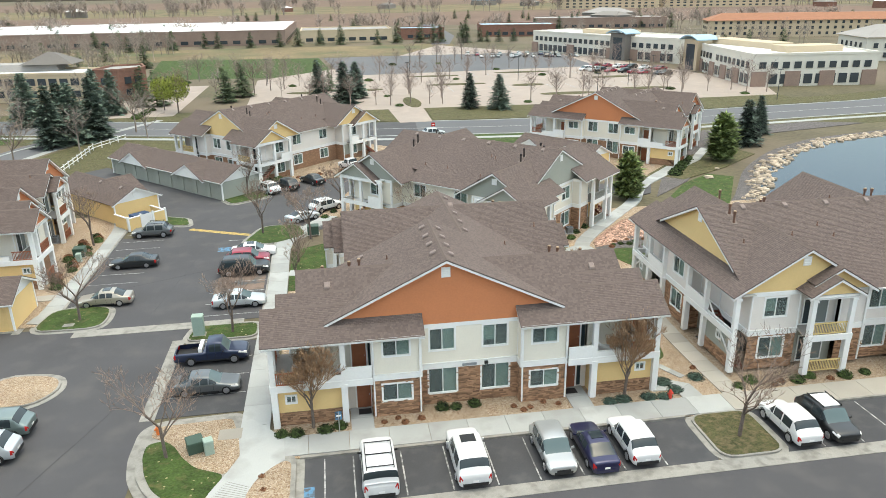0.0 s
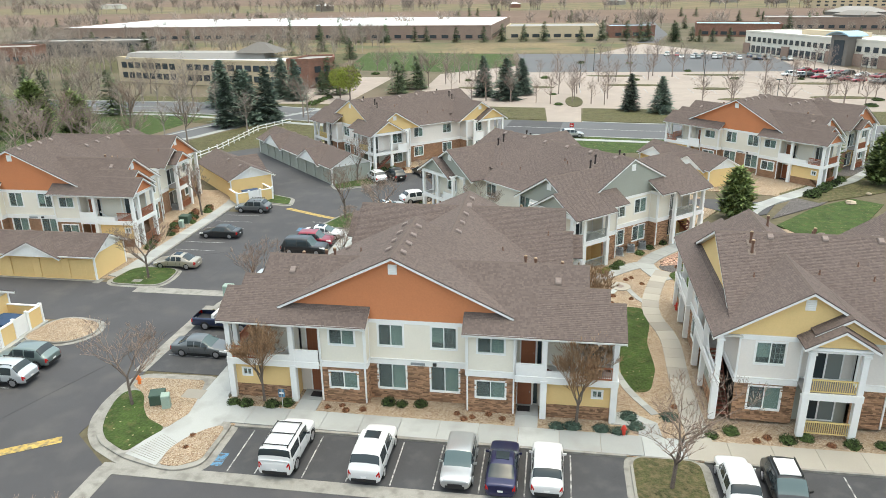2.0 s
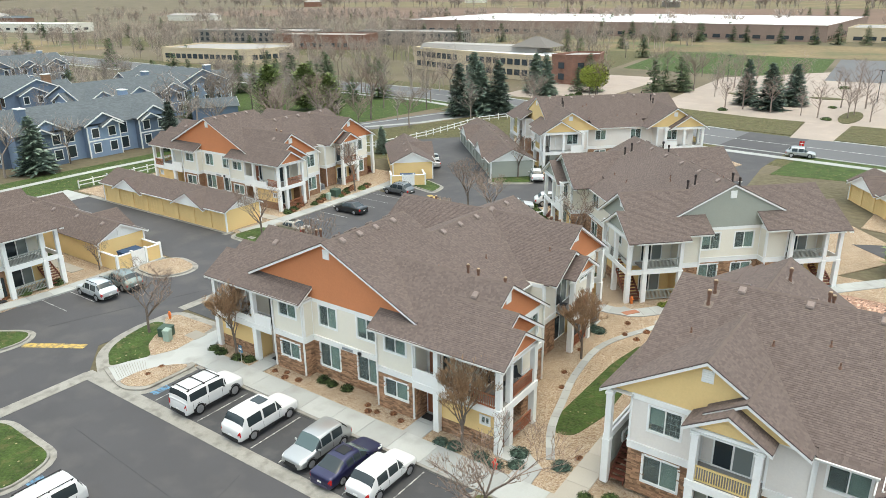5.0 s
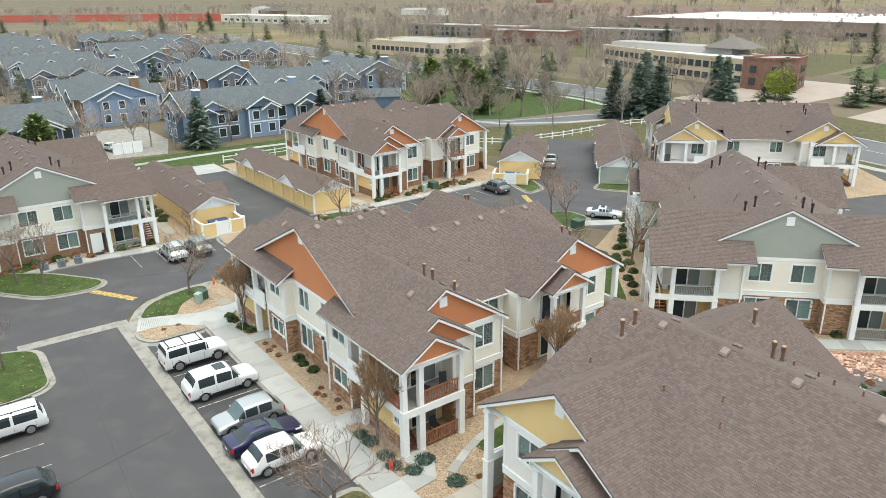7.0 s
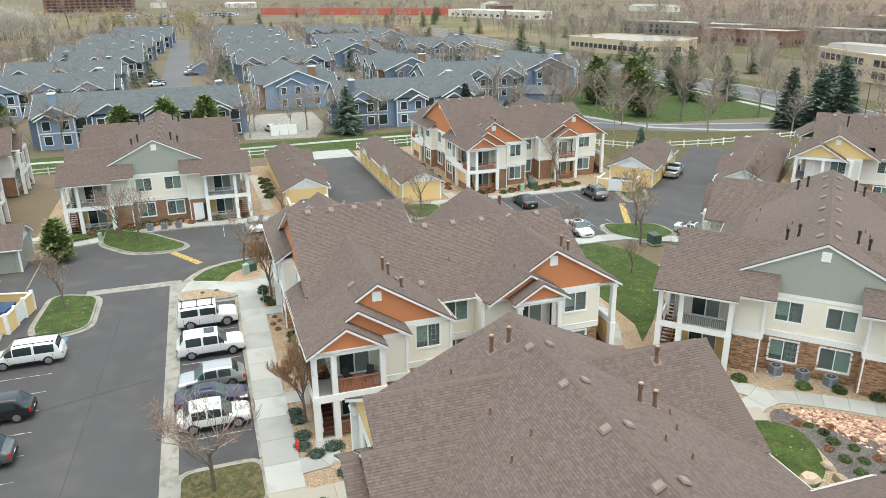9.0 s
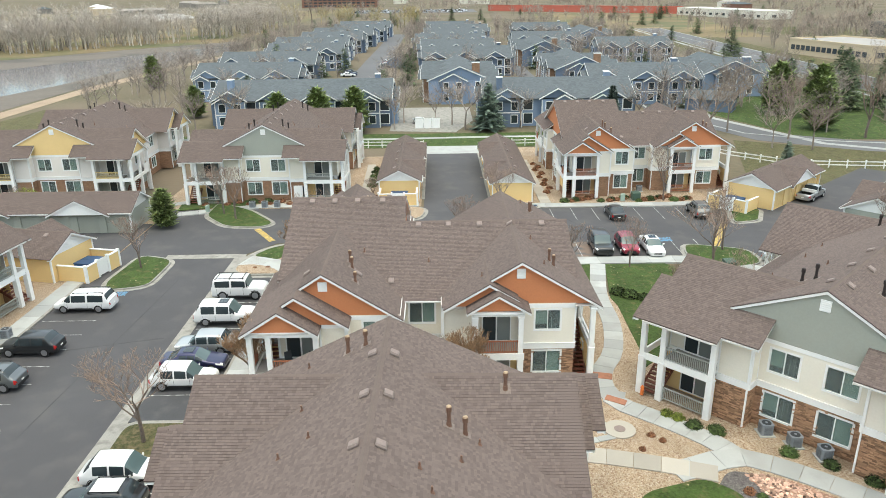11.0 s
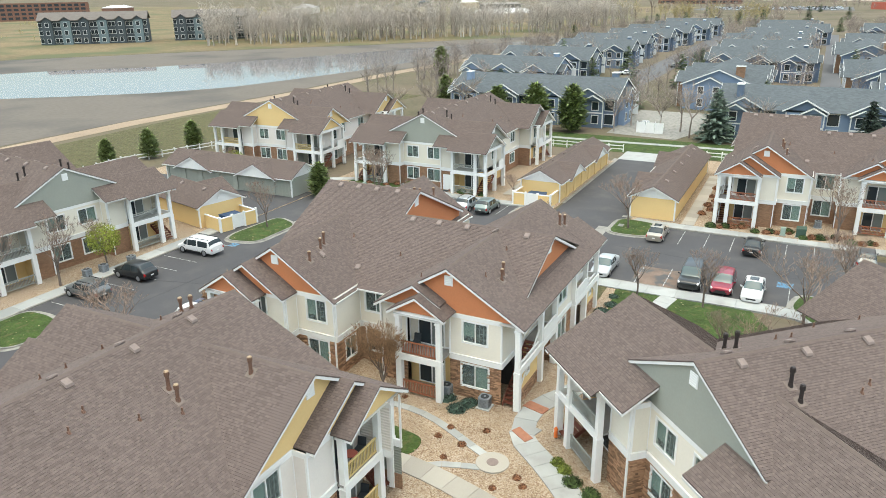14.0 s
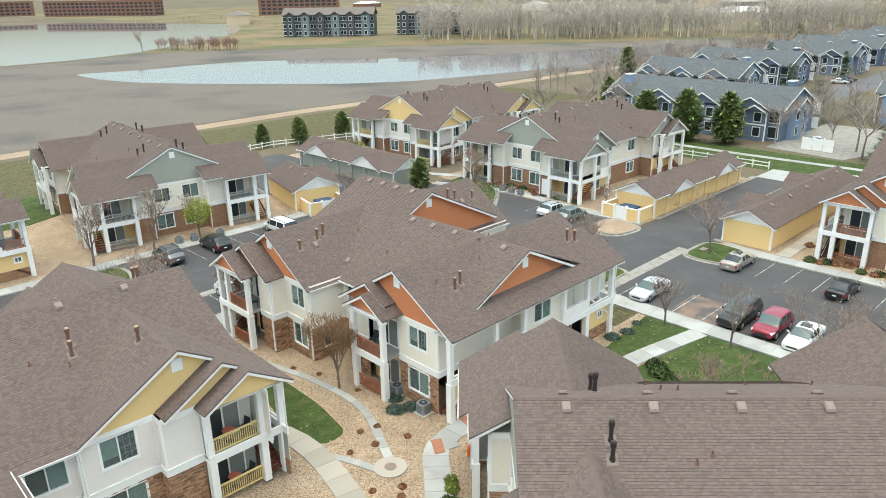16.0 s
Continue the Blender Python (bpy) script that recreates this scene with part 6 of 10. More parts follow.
for k, (a, b, c, d) in enumerate(((-20, 36, -14.2, 52), (-3, 29, 24, 27.5), (-17, 62, -14.5, 82), (-20.5, 70, -12, 74), (10, 32, 13, 21))):
    line(a, b, c, d, asphalt_dark, 0.06, 0.047, "crack_seal", "dark crack in the asphalt")

# streets beyond
def strip(name, pts, width, z, material, label, category="road"):
    left, right = [], []
    pts = [Vector(p) for p in pts]
    for i, p in enumerate(pts):
        d = (pts[min(i + 1, len(pts) - 1)] - pts[max(i - 1, 0)]).normalized()
        n = Vector((d.y, -d.x)) * width / 2
        right.append(tuple(p + n)); left.append(tuple(p - n))
    return flat(name, right + left[::-1], z, material, label, category)
STREET = [(-420, 190), (-180, 176), (-115, 174), (-74, 172.5), (-50, 166.5), (-22, 158.5), (5, 152), (36, 148.5), (60, 148.5), (88, 150), (130, 154), (200, 172), (420, 230)]
strip("verge", STREET, 36, 0.012, lawn_dry, "half-dry grass verge along the street", "lawn")
strip("road", STREET, 16, 0.02, road_m, "grey asphalt street with a pale kerb")
strip("kerb", [(x, y - 8.2) for x, y in STREET], 0.5, 0.1, concrete, "pale concrete street kerb", "kerb")
strip("kerb", [(x, y + 8.2) for x, y in STREET if x < 16], 0.5, 0.1, concrete, "pale concrete street kerb", "kerb")
strip("kerb", [(23, 158.2)] + [(x, y + 8.2) for x, y in STREET if x > 23], 0.5, 0.1, concrete, "pale concrete street kerb", "kerb")
strip("pavement", [(x, y - 11.5) for x, y in STREET], 1.8, 0.06, concrete, "pale concrete footpath along the street", "pavement")
strip("road_line", STREET, 0.3, 0.03, paint_white, "white line along the street", "road marking")
SIDE = [(-44, 168), (-54, 148), (-60, 128), (-68, 116), (-95, 106), (-150, 108), (-230, 130)]
strip("road", SIDE, 9, 0.024, road_m, "grey asphalt side street")
strip("kerb", [(x - 4, y - 3.5) for x, y in SIDE], 0.5, 0.1, concrete, "pale concrete street kerb", "kerb")
strip("pavement", [(x + 6, y + 6.5) for x, y in SIDE], 1.6, 0.05, concrete, "pale concrete footpath", "pavement")
flat("lawn", [(-66, 108), (-40, 100), (-24, 130), (-20, 155), (-44, 160), (-54, 130)], 0.016, lawn_dry, "half-dry grass slope below the fence", "lawn")
flat("lawn", [(-66, 122), (-100, 112), (-160, 115), (-190, 150), (-120, 175), (-62, 165)], 0.014, lawn, "green park lawn with bare trees", "lawn")
flat("lawn", rect(-76, -2, -63, 104), 0.02, lawn, "green lawn strip along the white fence", "lawn")
walkway("concrete footpath behind the fence", [(-72, 0), (-71, 40), (-72, 70), (-70, 100)], 1.4, 4.0, z=0.06)
flat("lot", [(-20, 184), (4, 178), (60, 176), (118, 177), (128, 200), (112, 300), (60, 390), (20, 300), (-22, 250)], 0.02, paving_pink, "pinkish concrete car park with white bay lines", "car park")
flat("drive", [(15.6, 158), (22.9, 158), (23.5, 180), (14.8, 180)], 0.026, paving_pink, "pinkish concrete drive into the car park", "drive")
flat("lawn", [(-36, 172), (-20, 167), (0, 162), (15.4, 160), (14.6, 177), (4, 177.6), (-20, 183.6), (-36, 184)], 0.1, lawn_dry, "half-dry grass strip between street and car park", "lawn")
flat("lawn", [(23.2, 159), (40, 157.6), (60, 157.4), (88, 159), (118, 162), (118, 176.6), (60, 175.6), (23.8, 177)], 0.1, lawn_dry, "half-dry grass strip between street and car park", "lawn")
for cx, cy, a, b in ((12.8, 216, 4, 2), (21.9, 188, 2.2, 9), (60.5, 215, 5, 2.4), (66, 194, 8, 2.4), (89.5, 199, 8, 2.2), (40, 222, 9, 2), (-6, 214, 5, 2.2), (92, 228, 7, 2.2), (36, 246, 9, 2), (68, 250, 10, 2)):
    flat("lawn", [(cx + a * math.cos(k * math.pi / 8), cy + b * math.sin(k * math.pi / 8)) for k in range(16)], 0.12, lawn_dry, "dry grass island with trees in the car park", "lawn", 0.1)
flat("lot", [(6, 256), (100, 262), (104, 330), (0, 330)], 0.03, road_m, "grey asphalt car park", "car park")
flat("lot", rect(-62, 180, -36, 240), 0.022, paving_pink, "pinkish concrete drive before the office", "car park")
flat("lawn", [(-60, 262), (4, 254), (-2, 330), (-70, 340)], 0.025, lawn, "green playing lawn", "lawn")
flat("field", [(-180, 330), (60, 335), (70, 400), (-200, 405)], 0.02, field_tan, "dry tan grass strip", "field")
flat("field", rect(-900, 620, 700, 1000), 0.02, field_red, "brown ploughed field", "field")
flat("field", rect(-1200, 1010, 900, 1500), 0.02, field_tan, "tan far field", "field")
flat("field", rect(-1500, 1510, 900, 2600), 0.02, field_red, "brown far field", "field")
flat("field", [(-700, 150), (-330, 120), (-330, 230), (-760, 300)], 0.02, field_tan, "tan grass field", "field")
flat("lawn", [(19, 126), (34, 128), (52, 146), (60, 148), (22, 156)], 0.017, lawn, "green lawn beside the drive", "lawn")
# lake to the south-west
flat("mud", [(110, -46), (15, -52), (-23, -53), (-54, -53), (-100, -50), (-149, -50), (-207, -46), (-300, -36), (-345, -55), (-298, -93), (-255, -120), (-228, -148), (-198, -175), (-175, -193), (-149, -214), (-122, -235), (-93, -249), (-60, -232), (120, -230), (200, -120)], 0.03, mud, "bare grey lake bed at low water", "shore")
flat("water", rounded([(-42, -181), (-42, -158), (-46, -140), (-55, -124), (-70, -103), (-87, -83), (-104, -72), (-129, -66), (-160, -60), (-205, -58), (-250, -50), (-300, -40), (-318, -44), (-296, -60), (-265, -76), (-226, -97), (-180, -115), (-153, -132), (-135, -143), (-118, -163), (-102, -174), (-85, -176), (-66, -174)], 5), 0.05, water, "still shallow lake water that mirrors the bare trees", "water")
flat("water", [(100, -225), (-60, -240), (-78, -247), (-96, -257), (-124, -280), (-154, -302), (-190, -340), (-220, -380), (-262, -450), (-273, -490), (-245, -565), (-205, -657), (200, -700), (260, -260)], 0.05, water, "still pale lake water", "water")
strip("track", [(120, -42), (15, -49), (-21, -49), (-50, -50), (-100, -46), (-150, -46), (-207, -42), (-300, -28)], 5, 0.05, sand, "sandy track along the lake", "track")
flat("meadow_bank", [(60, -12), (10, -14), (-22, -20), (-62, -20), (-110, -12), (-112, -40), (-60, -45), (-26, -44), (20, -44), (60, -42)], 0.04, lawn_dry, "rough green bank above the lake", "bank")
flat("field", [(-93, -252), (-122, -237), (-149, -216), (-175, -195), (-198, -177), (-228, -150), (-255, -122), (-298, -95), (-345, -57), (-900, -60), (-900, -1100), (-240, -1100), (-250, -580), (-275, -492), (-222, -380), (-156, -302), (-98, -259)], 0.035, field_tan, "tan reed meadow behind the lake", "field")
# pond to the north-east
POND = rounded([(46, 74), (56, 85), (66, 100), (77, 111), (90, 119), (120, 126), (180, 120), (170, 66), (100, 44), (62, 52), (50, 62)], 5)
flat("pond_edge", grow(POND, 3.0), 0.1, mulch, "grey gravel slope round the pond", "bank", 0.1)
flat("water", POND, 0.13, pond_water, "dark still pond water", "water", 0.05)
flat("lawn", [(52, 98), (62, 104), (72, 112), (70, 118), (58, 112), (48, 102)], 0.12, lawn_dry, "patchy lawn by the pond", "lawn", 0.1)
flat("mulch_bed", [(44, 90), (52, 97), (70, 120), (84, 128), (110, 134), (100, 138), (74, 134), (58, 116)], 0.11, mulch, "grey gravel slope with boulders", "bed", 0.08)

# ---- the houses of flats ----
A1 = "two-storey flats with orange gables, cream siding, brown shingle roof"
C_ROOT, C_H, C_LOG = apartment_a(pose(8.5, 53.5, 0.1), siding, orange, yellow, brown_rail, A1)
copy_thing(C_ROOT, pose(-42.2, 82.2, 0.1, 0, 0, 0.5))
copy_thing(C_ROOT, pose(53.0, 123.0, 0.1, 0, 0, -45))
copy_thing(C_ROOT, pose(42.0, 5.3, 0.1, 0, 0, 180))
A2 = "two-storey flats with yellow gables, pale siding, brown shingle roof"
E_ROOT, E_H, E_LOG = apartment_a(pose(39.9, 52.85, 0.3, 0, 0, 89), siding_grey, yellow, sage, tan_rail, A2, -1)
A3 = "two-storey flats with sage green gables, cream siding, brown shingle roof"
G_ROOT, G_H, G_LOG = apartment_b(pose(25.57, 76.72, 0.1, 0, 0, 44), A3, sage, siding, yellow, grey_rail)
G2_ROOT = copy_thing(G_ROOT, pose(-30.25, 31.86, 0.1, 0, 0, 90))
entry_door(G2_ROOT, 4.2, -1.06, 0.1, 0, white)
Y_ROOT = apartment_b(pose(-16.5, 117.3, 0.0, 0, 0, -45.5), A2, yellow, siding_grey, sage, tan_rail)[0]
copy_thing(Y_ROOT, pose(-32.2, 3.5, 0.1, 0, 0, 92))
copy_thing(G_ROOT, pose(12.0, 14.25, 0.1, 0, 0, 174))
# garages
YG = "row of yellow sided garages with a brown shingle roof"
GG = "row of sage green garages with white trim and brown shingle roof"
garage(pose(-40.9, 61.6, 0.06), 26.0, 5.2, 8, yellow, yellow, YG)
garage(pose(-41.6, 52.0, 0.06, 0, 0, 180), 23.5, 5.3, 7, yellow, yellow, YG)
bin_yard(pose(-29.9, 46.8, 0.06))
garage(pose(-25.0, 111.3, 0.06, 0, 0, -47), 29.0, 6.5, 9, sage, sage, GG)
garage(pose(-27.6, 101.4, 0.06, 0, 0, 133), 14.5, 6.0, 4, yellow, yellow, YG, dormers=1)
bin_yard(pose(-26.9, 91.0, 0.06, 0, 0, -47))
garage(pose(35.0, 110.6, 0.06, 0, 0, -57), 15.0, 5.6, 5, yellow, yellow, YG)
garage(pose(-17.2, 7.2, 0.06, 0, 0, 90), 23.0, 6.0, 7, sage, sage, GG)
garage(pose(-9.0, 13.6, 0.06, 0, 0, 257), 10.0, 6.0, 3, yellow, yellow, YG, dormers=1)
bin_yard(pose(-2.6, 17.35, 0.06, 0, 0, 77))


# ---- vehicles ----
CAR_KINDS = {
    # length, width, height, belt, cowl, roof start, roof end, rear glass foot, bonnet height, tail height
    "sedan": (4.8, 1.82, 1.45, 0.92, 0.27, 0.43, 0.71, 0.87, 0.78, 0.98),
    "coupe": (4.4, 1.8, 1.35, 0.88, 0.29, 0.44, 0.66, 0.84, 0.76, 0.95),
    "suv": (4.6, 1.88, 1.68, 1.0, 0.25, 0.39, 0.82, 0.955, 0.94, 1.06),
    "large_suv": (5.1, 2.02, 1.88, 1.1, 0.26, 0.38, 0.88, 0.97, 1.08, 1.16),
    "van": (5.1, 1.98, 1.76, 1.02, 0.17, 0.33, 0.92, 0.985, 0.88, 1.08),
    "boxy": (4.9, 2.06, 1.98, 1.25, 0.3, 0.345, 0.95, 0.985, 1.2, 1.28),
    "pickup": (5.6, 1.98, 1.82, 1.1, 0.25, 0.34, 0.54, 0.565, 1.05, 1.1),
}
CAR_DONE = {}


def vehicle(kind, paint, m, label, category, roof_bars=False, sunroof=False, two_tone=None, lite=False):
    key = (kind, paint.name, label)
    if key in CAR_DONE:
        return copy_thing(CAR_DONE[key], m)
    L, W, Ht, belt, cowl, r0, r1, rg, hood, tail = CAR_KINDS[kind]
    w = W / 2
    wr = w * (0.9 if kind == "boxy" else 0.76 if kind in ("sedan", "coupe") else 0.82)
    zl = 0.24 if kind in ("sedan", "coupe") else 0.34
    root = thing("car" if kind not in ("van", "pickup") else ("minivan" if kind == "van" else "pickup_truck"), m, label, category, "parked vehicles")
    X = lambda f: L / 2 - f * L

    low_car = kind in ("sedan", "coupe")

    def ring(f, zb, zr, wb, roofed):
        hw = w * wb
        zm = zl + (zb - zl) * 0.45
        if roofed:
            p = [(0, zl), (hw * .88, zl), (hw * .985, zl + .14), (hw, zm), (hw * .99, zb - .12), (hw * .965, zb), (wr * 1.02, zr - .13), (wr * .86, zr - .02), (0, zr + .03)]
        else:
            p = [(0, zl), (hw * .88, zl), (hw * .985, zl + .14), (hw, zm), (hw * .985, zb - .17), (hw * .94, zb - .06), (hw * .84, zb - .012), (hw * .6, zb + .012), (0, zb + .03)]
        return [(X(f), y, z) for y, z in p]
    mid1, mid2 = r0 + (r1 - r0) * 0.44, r0 + (r1 - r0) * 0.5
    st = [ring(0.0, hood * .72, 0, 0.7, False), ring(0.012, hood * .84, 0, 0.84, False), ring(0.05, hood * .94, 0, 0.95, False), ring(0.12, hood, 0, 0.99, False), ring(cowl, belt - .01, 0, 1, False),
          ring(r0, belt, Ht - .06, 1, True), ring(r0 + 0.015, belt, Ht - .045, 1, True), ring(mid1, belt, Ht, 1, True), ring(mid2, belt, Ht, 1, True),
          ring(r1 - 0.03, belt, Ht - .035, 1, True), ring(r1, belt, Ht - .06, 1, True)]
    if kind not in ("pickup", "sedan", "coupe"):
        lower = ring(r1 + (rg - r1) * .62, belt, Ht - .06 - (Ht - .06 - tail) * .62, 0.99, True)
        st.append([(x, y * (1.06 if k > 5 else 1), z) for k, (x, y, z) in enumerate(lower)])
    st.append(ring(rg, tail, 0, 0.98, False))
    if kind == "pickup":
        st += [ring(0.6, tail, 0, 1, False)]
    st += [ring(max(rg + 0.008, 0.965), tail * .97, 0, 0.95, False), ring(0.99, tail * .9, 0, 0.88, False), ring(1.0, tail * .78, 0, 0.78, False)]
    nst, nk = len(st), 2 if lite else 3

    def dense(a):
        """Monotone cubic refinement of the rows of a, nk steps to a span."""
        h_ = np.linalg.norm(np.diff(a, axis=0), axis=2).mean(1).reshape(-1, 1, 1) + 1e-6
        d_ = np.diff(a, axis=0) / h_
        m_ = np.zeros_like(a)
        m_[0], m_[-1] = d_[0], d_[-1]
        same = d_[:-1] * d_[1:] > 0
        m_[1:-1] = np.where(same, 2 * d_[:-1] * d_[1:] / np.where(same, d_[:-1] + d_[1:], 1), 0)
        out = []
        for i in range(len(a) - 1):
            for k in range(nk):
                t = k / nk
                out.append((2 * t ** 3 - 3 * t * t + 1) * a[i] + (t ** 3 - 2 * t * t + t) * h_[i] * m_[i] + (3 * t * t - 2 * t ** 3) * a[i + 1] + (t ** 3 - t * t) * h_[i] * m_[i + 1])
        return np.array(out + [a[-1]])
    grid = dense(np.array(st, float))
    grid = dense(grid.transpose(1, 0, 2)).transpose(1, 0, 2)
    rows_, cols_ = grid.shape[:2]
    ends = {"wind": Geo(), "rear": Geo(), "head1": Geo(), "head-1": Geo(), "tail1": Geo(), "tail-1": Geo()}
    body, side = Geo(), collections.defaultdict(Geo)
    last = nst - 2
    for sg in (1, -1):
        for a_ in range(rows_ - 1):
            for b_ in range(cols_ - 1):
                i, j = a_ // nk, b_ // nk
                c4 = (grid[a_, b_], grid[a_ + 1, b_], grid[a_ + 1, b_ + 1], grid[a_, b_ + 1])
                q = [(p[0], p[1] * sg, p[2]) for p in (c4 if sg < 0 else c4[::-1])]
                if lite and (i < 4 or i >= last - 1):
                    to = body
                elif i == 4 and j >= 6:
                    to = ends["wind"]
                elif i == 10 and j >= 6:
                    to = ends["rear"]
                elif j == 5 and (i in (6, 8) or i == 4 and kind != "pickup" and a_ % nk):
                    to = side[sg, i]
                elif i == 1 and j in (4, 5) or i == 2 and j == 4:
                    to = ends["head%d" % sg]
                elif i == last - 1 and j in (3, 4) or i == last and j == 4:
                    to = ends["tail%d" % sg]
                elif kind == "pickup" and i == 12 and j >= 6:
                    continue
                else:
                    to = body
                to.quad(*q)
        for end, flip in ((0, False), (rows_ - 1, True)):
            n = len(body.v)
            body.v += [(p[0], p[1] * sg, p[2]) for p in grid[end]]
            f = tuple(range(n, n + cols_))
            body.f.append(f if (flip ^ (sg > 0)) else f[::-1])

    def skin(name, geo, material):
        bm = bmesh.new()
        me = geo.mesh(name, material)
        bm.from_mesh(me)
        bmesh.ops.remove_doubles(bm, verts=bm.verts, dist=0.001)
        bmesh.ops.recalc_face_normals(bm, faces=bm.faces)
        for f in bm.faces:
            f.smooth = True
        for e in bm.edges:
            if len(e.link_faces) == 2 and e.calc_face_angle() > 0.6:
                e.smooth = False
        bm.to_mesh(me)
        bm.free()
        return me
    part("body", skin("body", body, paint), None, root)
    part("windscreen", skin("windscreen", ends["wind"], car_glass_teal), None, root)
    part("rear_window", skin("rear_window", ends["rear"], car_glass), None, root)
    for sg in (1, -1) if not lite else ():
        part("headlight", skin("headlight", ends["head%d" % sg], lamp_clear), None, root)
        part("tail_light", skin("tail_light", ends["tail%d" % sg], lamp_red), None, root)
    if lite:
        q = Geo()
        for k in side.values():
            for f in k.f:
                q.quad(*(k.v[i] for i in f))
        part("side_glass", q, car_glass, root)
    else:
        for q in side.values():
            part("side_window", q, car_glass, root)
    if kind == "pickup":
        bed = Geo()
        bed.box(X(0.97), X(0.6), -w * .84, w * .84, 0.6, 0.68)
        part("load_bed", bed, black_trim, root)
        box_ = Geo()
        box_.box(X(0.66), X(0.61), -w * .86, w * .86, tail - 0.1, tail + 0.28)
        part("tool_box", box_, white, root)
    wr_, tw = (0.33, 0.22) if kind in ("sedan", "coupe") else (0.37, 0.24) if kind != "boxy" else (0.44, 0.3)
    far_wheels = Geo()
    for fx in (0.19, 0.79 if kind != "pickup" else 0.77):
        for sg in (1, -1):
            x, y = X(fx), sg * (w - 0.06)
            t = Geo()
            t.tube((x, y - sg * tw, wr_), (x, y + sg * 0.06, wr_), wr_, wr_ * .97, 20)
            if lite:
                far_wheels.v, far_wheels.f = far_wheels.v + t.v, far_wheels.f + [tuple(k + len(far_wheels.v) for k in f) for f in t.f]
                continue
            wheel = part("wheel", t, tyre_m, root)
            r = Geo()
            r.tube((x, y, wr_), (x, y + sg * 0.068, wr_), wr_ * .7, wr_ * .66, 16)
            for k in range(5):
                a = k * math.tau / 5
                r.tube((x, y + sg * 0.07, wr_), (x + math.cos(a) * wr_ * .6, y + sg * 0.068, wr_ + math.sin(a) * wr_ * .6), 0.04, 0.03, 4)
            part("rim", r, rim_m, wheel)
            a = Geo()
            n = 14
            for k in range(n):
                a0, a1 = math.pi * k / n, math.pi * (k + 1) / n
                ri, ro = wr_ * 1.0, wr_ * 1.16
                P = lambda ang, rr, yy: (x + math.cos(ang) * rr, yy, wr_ + math.sin(ang) * rr)
                yy = sg * (w * .992 + 0.006)
                a.quad(P(a0, ri, yy), P(a1, ri, yy), P(a1, ro, yy), P(a0, ro, yy))
            if kind in ("boxy", "suv", "pickup", "large_suv"):
                part("wheel_arch", a, black_trim, root)
    if lite:
        part("wheels", far_wheels, tyre_m, root)["kind"] = "stuff"
        CAR_DONE[key] = root
        return root
    for sg in (1, -1):
        sl = Geo()
        sl.box(X(0.69), X(0.29), *sorted((sg * (w - .02), sg * (w + .012))), zl + .02, zl + .13)
        part("sill", sl, black_trim, root)
        sl = Geo()
        for f in (cowl + .1, mid2 - .01, r1 - .06 if kind != "pickup" else r1):
            sl.box(X(f) - .009, X(f) + .009, *sorted((sg * (w - .03), sg * (w + .003))), zl + .2, belt - .12)
        part("door_seam", sl, black_trim, root)["kind"] = "stuff"
        mi = Geo()
        xm, y0, y1 = X(cowl + 0.075), sg * (w - .04), sg * (w + .17)
        mi.hexa([(xm - .06, y0, belt - .03), (xm + .04, y0, belt - .03), (xm + .02, y1, belt + .0), (xm - .06, y1, belt + .0), (xm - .05, y0, belt + .06), (xm + .03, y0, belt + .06), (xm + .0, y1, belt + .13), (xm - .06, y1, belt + .13)])
        part("wing_mirror", mi, paint if kind not in ("boxy", "pickup") else black_trim, root)
    bp = Geo()
    bp.box(X(0.0) - .05, X(0.0) + .03, -w * .6, w * .6, zl, zl + .16)
    part("front_bumper", bp, black_trim if kind in ("boxy", "suv") else paint, root)
    gr = Geo()
    gr.box(X(0.0) - .05, X(0.0) + .018, -w * .45, w * .45, hood * .5, hood * .68)
    part("grille", gr, black_trim, root)
    rb = Geo()
    rb.box(X(1.0) - .03, X(1.0) + .05, -w * .74, w * .74, zl + .02, zl + .22)
    part("rear_bumper", rb, black_trim if kind in ("boxy", "suv", "large_suv") else paint, root)
    pl = Geo()
    pl.box(X(1.0) - .02, X(1.0) + .01, -.16, .16, zl + .26, zl + .38)
    part("plate", pl, white, root)
    if roof_bars:
        for sg in (1, -1):
            b = Geo()
            b.box(X(r1 - .02), X(r0 + .04), sg * wr * .84 - .022, sg * wr * .84 + .022, Ht + .04, Ht + .08)
            for f in (r0 + .05, (r0 + r1) / 2, r1 - .04):
                b.box(X(f) - .05, X(f) + .05, sg * wr * .84 - .02, sg * wr * .84 + .02, Ht - .03, Ht + .06)
            part("roof_bar", b, black_trim, root)
        if kind == "boxy":
            for f in (r0 + .06, (r0 + r1) / 2, r1 - .06):
                b = Geo()
                b.box(X(f) - .03, X(f) + .03, -wr * .84, wr * .84, Ht + .05, Ht + .09)
                part("cross_bar", b, black_trim, root)
    if sunroof:
        s_ = Geo()
        s_.box(X(r0 + .2), X(r0 + .05), -wr * .55, wr * .55, Ht - .01, Ht + .034)
        part("sunroof", s_, car_glass, root)
    if two_tone:
        s_ = Geo()
        s_.box(X(r1 - .06), X(r0 + .05), -wr * .72, wr * .72, Ht - .03, Ht + .034)
        part("roof_panel", s_, two_tone, root)
    CAR_DONE[key] = root
    return root


def paint(name, col, metal=0.35):
    m = mat("car_paint_" + name, col, 0.28, metal, var=0.02, bump=0.0, spec=0.5)
    m.node_tree.nodes["Principled BSDF"].inputs["Coat Weight"].default_value = 0.6
    return m


